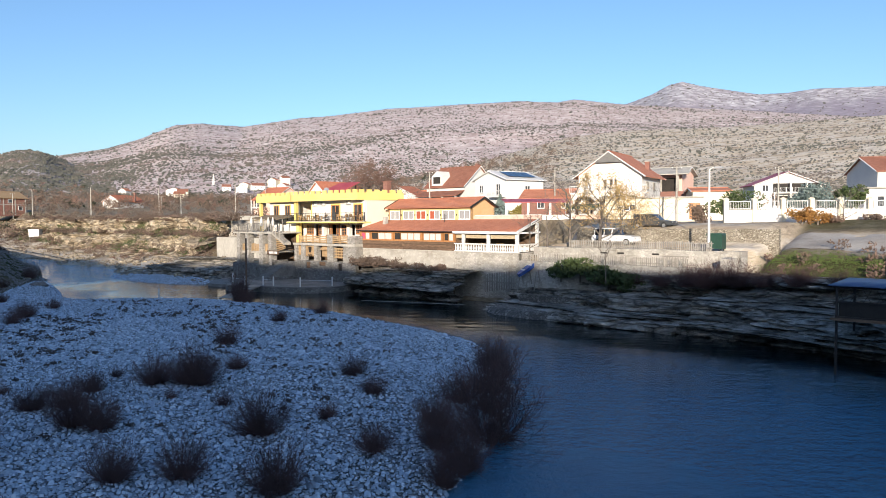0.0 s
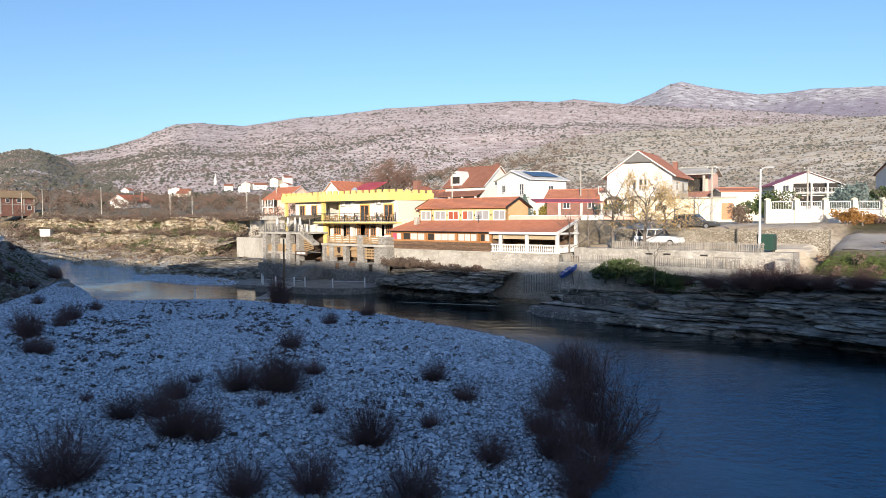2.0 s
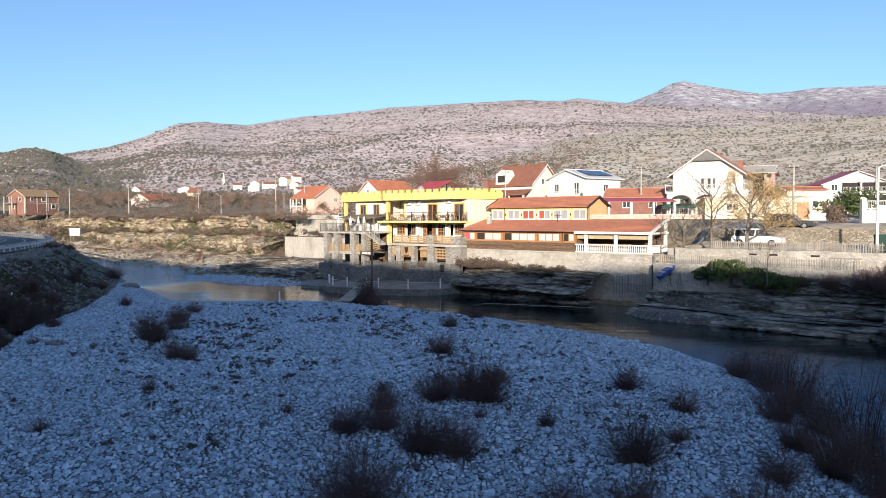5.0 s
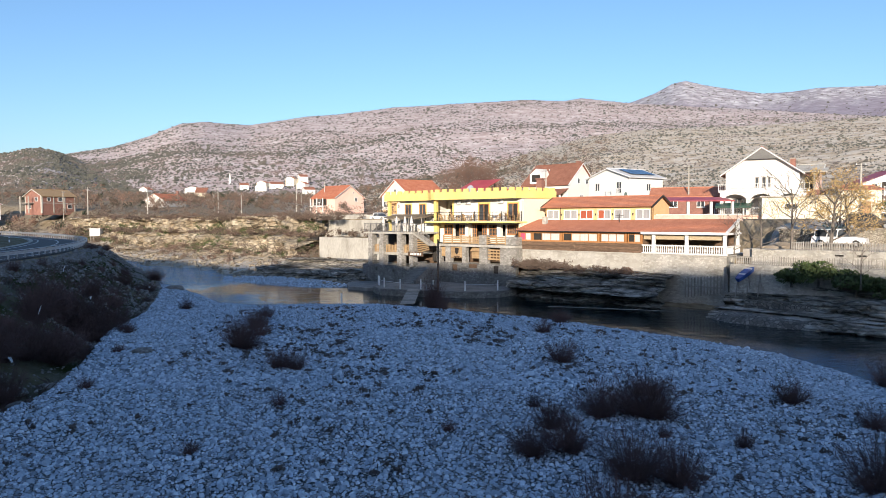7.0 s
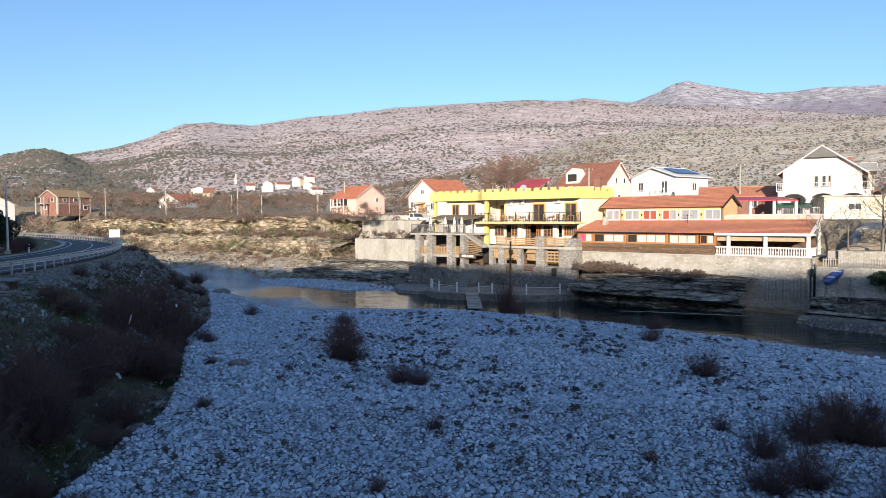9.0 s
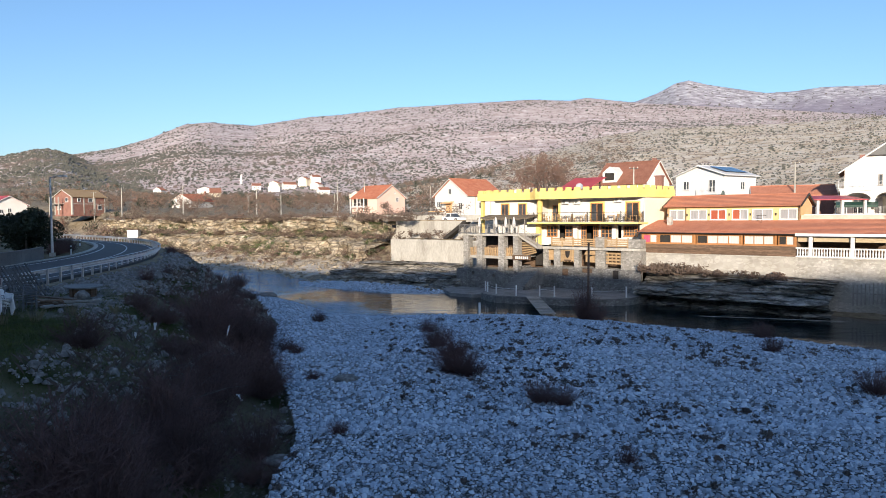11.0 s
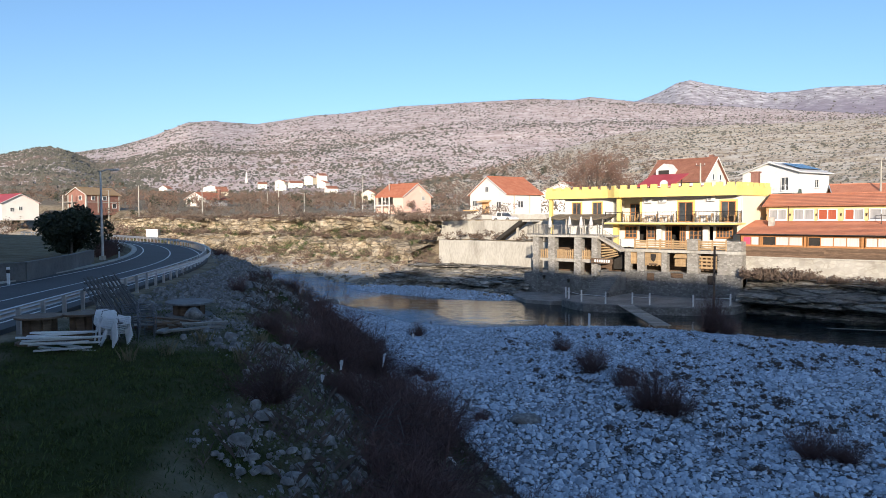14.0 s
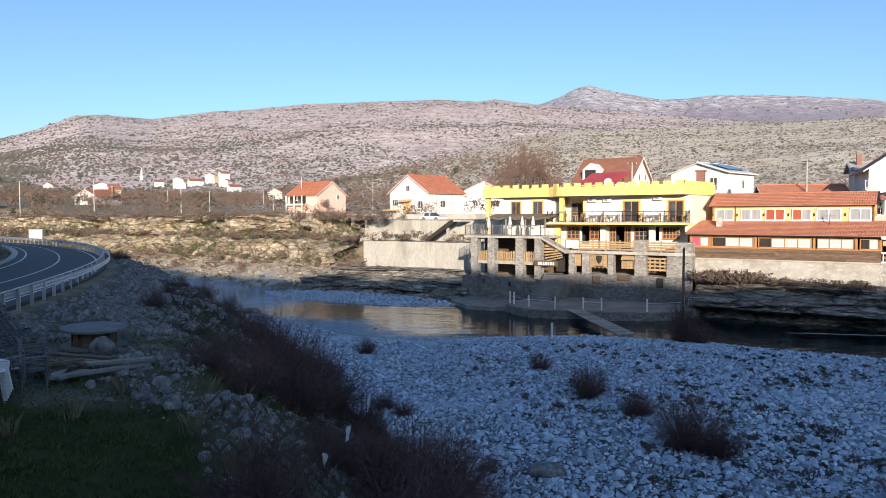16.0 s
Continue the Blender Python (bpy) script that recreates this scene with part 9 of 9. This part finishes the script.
for _ in range(260):
    u, v = gen.uniform(-170, -50), 0
    d = gen.uniform(12, 20)
    x, y = O2 + U2 * u + V2 * (np.interp(u, WL_U, WL_V) + d)
    spots.append((x, y, float(np.interp(d, [12, 14, 16.5, 18, 20], [1.6, 2.6, 5.6, 6.5, 8.7])), gen.uniform(0.9, 2.8), gen.uniform(0.7, 1.6)))
zs = land(np.array([s_[0] for s_ in spots]), np.array([s_[1] for s_ in spots]))[0]
spots = [(a, b, max(float(z), c), w, h) for (a, b, c, w, h), z in zip(spots, zs)]
crowns("green_scrub", spots, M_LEAFGREEN, "green ivy and scrub among the cliff ledges", 110, 6, 0.28)


def hill_scrub(n, az0, az1, r0, r1, size, seed, name, label, clump=0.5):
    """Rounded shrubs scattered over the hillsides as one mesh."""
    gen = np.random.RandomState(seed)
    az = np.radians(gen.uniform(az0, az1, n))
    r = r0 * (r1 / r0) ** gen.uniform(0, 1, n)
    x, y = HUB[0] + r * np.sin(az), HUB[1] + r * np.cos(az)
    dense_ = vnoise(x / (r0 * 0.2), y / (r0 * 0.2), seed) * 0.6 + vnoise(x / 45, y / 45, seed + 2) * 0.4
    ends = smooth((np.degrees(az) - az0) / 7) * smooth((az1 - np.degrees(az)) / 7)
    keep = gen.rand(n) < (smooth((dense_ - 0.25) / 0.5) * (1 - clump) + clump * 0.6) * ends
    x, y, r = x[keep], y[keep], r[keep]
    z = land(x, y)[0]
    n = len(x)
    bm = bmesh.new()
    bmesh.ops.create_cone(bm, segments=4, radius1=1.0, radius2=0.55, depth=1.1, cap_ends=False)
    bmesh.ops.holes_fill(bm, edges=[e for e in bm.edges if all(v.co.z > 0 for v in e.verts)])
    bmesh.ops.triangulate(bm, faces=bm.faces[:])
    bm.verts.index_update()
    base = np.array([v.co[:] for v in bm.verts])
    fs = np.array([[v.index for v in f.verts] for f in bm.faces])
    bm.free()
    sz = size * gen.lognormal(0, 0.38, n) * (0.75 + 0.25 * r / r0)
    vs = base[None] * (1 + gen.uniform(-0.45, 0.45, (n, len(base), 1))) * sz[:, None, None] * np.array([1.0, 1.0, 0.75])
    vs = vs + np.stack([x, y, z + 0.3 * sz], -1)[:, None]
    faces = (fs[None] + (np.arange(n) * len(base))[:, None, None]).reshape(-1, 3)
    return tagged(new(name, big_mesh(name, vs.reshape(-1, 3), faces, M_SCRUB, False)), label, "vegetation", kind="stuff")


hill_scrub(36000, -14, 52, 225, 660, 0.36, 51, "hill_scrub_near", "dark juniper scrub dotted over a stony hillside")
hill_scrub(60000, -46, 46, 800, 2000, 0.98, 52, "hill_scrub_main", "dark oak and juniper scrub over limestone hills", 0.35)
hill_scrub(26000, -48, 2, 480, 1250, 0.92, 53, "hill_scrub_left", "dense dark scrub on the lower hillsides", 0.7)
hill_scrub(22000, -48, -19, 430, 1150, 1.05, 57, "hill_scrub_knoll", "dense dark green scrub on the low rocky knoll", 0.8)
hill_scrub(5000, 8, 42, 2300, 4300, 2.6, 54, "hill_scrub_far", "faint scrub on the far mountain", 0.4)


def blades(name, spots, mat, label, per, high, seed, lean=0.35, width=0.012):
    """Tufts of grass as one mesh of narrow blades."""
    gen = np.random.RandomState(seed)
    n = len(spots)
    p = np.repeat(np.array(spots), per, axis=0)
    m = len(p)
    p[:, :2] += gen.normal(0, 0.10, (m, 2))
    a = gen.uniform(0, 2 * np.pi, m)
    h = high * gen.uniform(0.5, 1.2, m)
    d = np.stack([np.cos(a), np.sin(a)], -1)
    w = np.stack([-np.sin(a), np.cos(a)], -1) * width
    tip = p.copy()
    tip[:, :2] += d * (h * lean * gen.uniform(0.3, 1.3, m))[:, None]
    tip[:, 2] += h
    mid = p.copy()
    mid[:, :2] += d * (h * lean * 0.25)[:, None]
    mid[:, 2] += h * 0.55
    v = np.stack([np.c_[p[:, :2] - w, p[:, 2]], np.c_[p[:, :2] + w, p[:, 2]], np.c_[mid[:, :2] + w * 0.8, mid[:, 2]], tip], 1)
    return tagged(new(name, big_mesh(name, v.reshape(-1, 3), np.arange(4 * m).reshape(-1, 4), mat, False)), label, "grass", kind="stuff")


def on_land(x, y):
    return [(a, b, float(c)) for a, b, c in zip(x, y, land(np.asarray(x), np.asarray(y))[0])]


gx_, gy_ = gen.uniform(-59, -46, 9000), gen.uniform(22, 52, 9000)
cover_ = land(gx_, gy_)[2]
keep = gen.rand(9000) < cover_ * 0.9
blades("lawn_grass", on_land(gx_[keep], gy_[keep]), M_GREENBLADE, "short rough green grass on the bank", 6, 0.10, 61, 0.8, 0.010)
gx_, gy_ = gen.uniform(-54, -50, 5), gen.uniform(40, 45, 5)
blades("dry_grass", on_land(gx_, gy_), M_GRASSBLADE, "tufts of tall dry straw-coloured grass", 40, 0.5, 62, 0.4, 0.004)
gx_, gy_ = gen.uniform(-42, -6, 3400), gen.uniform(27, 72, 3400)
belt = np.exp(-(((gx_ + 27) * 0.8 + (gy_ - 54) * 0.6) / 11.0) ** 2 - (((gy_ - 54) * 0.8 - (gx_ + 27) * 0.6) / 15.0) ** 2)
keep = gen.rand(3400) < (0.10 + 0.85 * belt) * smooth((vnoise(gx_ / 3.5, gy_ / 3.5, 12) - 0.25) / 0.4)
gx_, gy_ = gx_[keep], gy_[keep]
crowns("bar_plants", [(a, b, c - 0.03, g, g * 0.55) for (a, b, c), g in zip(on_land(gx_, gy_), gen.lognormal(-1.22, 0.42, len(gx_)))], M_LOWPLANT, "low grey-brown dry plants scattered over the gravel", 46, 7, 0.24)

mu, md = gen.uniform(47.5, 75, 9000), gen.uniform(9.8, 17, 9000)
mv = np.interp(mu, WL_U, WL_V) + md
mx, my = O2[0] + mu * U2[0] + mv * V2[0], O2[1] + mu * U2[1] + mv * V2[1]
keep = gen.rand(9000) < land(mx, my)[2]
blades("meadow_grass", on_land(mx[keep], my[keep]), M_MEADOW, "green grass brightened in colour for the sunny slope", 6, 0.11, 63, 0.9, 0.02)

bx, by = gen.uniform(-60, -40, 6000), 23 + 60 * gen.uniform(0, 1, 6000) ** 1.3
bd_, bs_ = poly_dist(bx, by, FOOT)
rd_ = poly_dist(bx, by, ROAD)
keep = (bs_ > 0) & (rd_[1] < 0) & (bd_ < 7.5) & (vnoise(bx / 1.9, by / 1.9, 77) > 0.42)
blades("bank_brush", on_land(bx[keep], by[keep]), M_BRUSH, "dead brown stalks and brush over the stony slope", 5, 0.38, 64, 0.9, 0.004)

# litter caught in the bushes
bag_me = []
for i in range(3):
    g = np.random.RandomState(90 + i)
    nx, ny = 5, 7
    vs, fs = [], []
    for a in range(nx):
        for b in range(ny):
            vs.append((0.12 * (a - 2) * (1 - 0.08 * b) + g.normal(0, 0.03), g.normal(0, 0.05), -0.1 * b + g.normal(0, 0.03)))
    for a in range(nx - 1):
        for b in range(ny - 1):
            fs.append((a * ny + b, a * ny + b + 1, (a + 1) * ny + b + 1, (a + 1) * ny + b))
    s = Shape().add(vs, fs)
    bag_me.append(s.mesh("litter_bag", True))
    bag_me[-1].materials.append(M_BAG)
for i, (x, y, z) in enumerate(((-47.6, 39.4, 5.2), (-47.2, 40.2, 5.45), (-49.6, 55, 6.0), (-46.8, 47.5, 4.2), (-46.0, 51.5, 4.3), (-44.2, 40.5, 2.6), (-44.5, 36.4, 2.6), (-45.5, 58.5, 3.8), (-46.4, 61, 4.0))):
    tagged(part("litter_bag", bag_me[i % 3], M_BAG, m=pose(x, y, z, 8 * i, 5, 50 * i) @ Matrix.Diagonal((0.22 + 0.06 * (i % 3), 0.3, 0.34 + 0.16 * (i % 4), 1))), "torn white plastic bag caught in a bush", "litter", "litter in the bushes")

# poles and driftwood by the river
rp = thing("river_pole", pose(-24.64, 74.83, 0.6), "tall dark wooden pole standing at the water", "pole")
part("shaft", Shape().tube([(0, 0, -0.6), (0.03, 0, 6.5)], [0.11, 0.085], 8), M_DARKWOOD, rp)
part("hook", Shape().tube([(0.03, 0, 5.3), (0.35, 0, 5.4)], 0.03, 5), M_IRON, rp)
sp = thing("marker_post", pose(-34.0, 75.2, 0.0), "white painted post in the shallows", "post")
part("shaft", Shape().tube([(0, 0, -0.6), (0, 0, 1.9)], 0.09, 8), M_WHITE, sp)
for x, y, r in ((-30.3, 76.0, 1.1), (-23.2, 72.0, 0.7)):
    pl_ = thing("float_board", pose(x, y, 0.06, 0, 0, 20), "round weathered board floating at the shore", "board", "shore boards")
    part("disc", Shape().lathe([(r, 0.0), (r, 0.09)], 0, 0, 22), M_GREYWOOD, pl_)
for i, (x, y, a) in enumerate(((-46.5, 40.5, 30), (-45.8, 38.5, 60), (-46.2, 43, 10), (-45.2, 36.8, -20))):
    g = random.Random(i)
    heap = thing("brushwood", pose(x, y, ground_z(x, y), 0, 0, a), "heap of dead bleached branches on the bank", "brushwood", "brushwood heaps")
    for k in range(14):
        p = Vector((g.uniform(-1, 1), g.uniform(-0.8, 0.8), g.uniform(0.1, 0.7)))
        d = Vector((g.uniform(-1, 1), g.uniform(-1, 1), g.uniform(-0.1, 0.4))).normalized() * g.uniform(0.8, 1.9)
        part("branch", Shape().tube([p, p + d * 0.5 + Vector((0, 0, 0.08)), p + d], [0.013, 0.010, 0.004], 4), M_DULLWOOD, heap)
# pale hose lying on the water below the inn
hose = thing("floating_hose", pose(-13.49, 79.87, 0.0), "thin pale hose lying on the water below the inn", "hose")
part("tube", Shape().tube([(0, 0, 0), (2.9, -0.85, 0), (5.9, -1.85, 0), (8.8, -2.9, 0), (11.5, -3.98, 0.0)], 0.03, 6), M_GREYWOOD, hose)
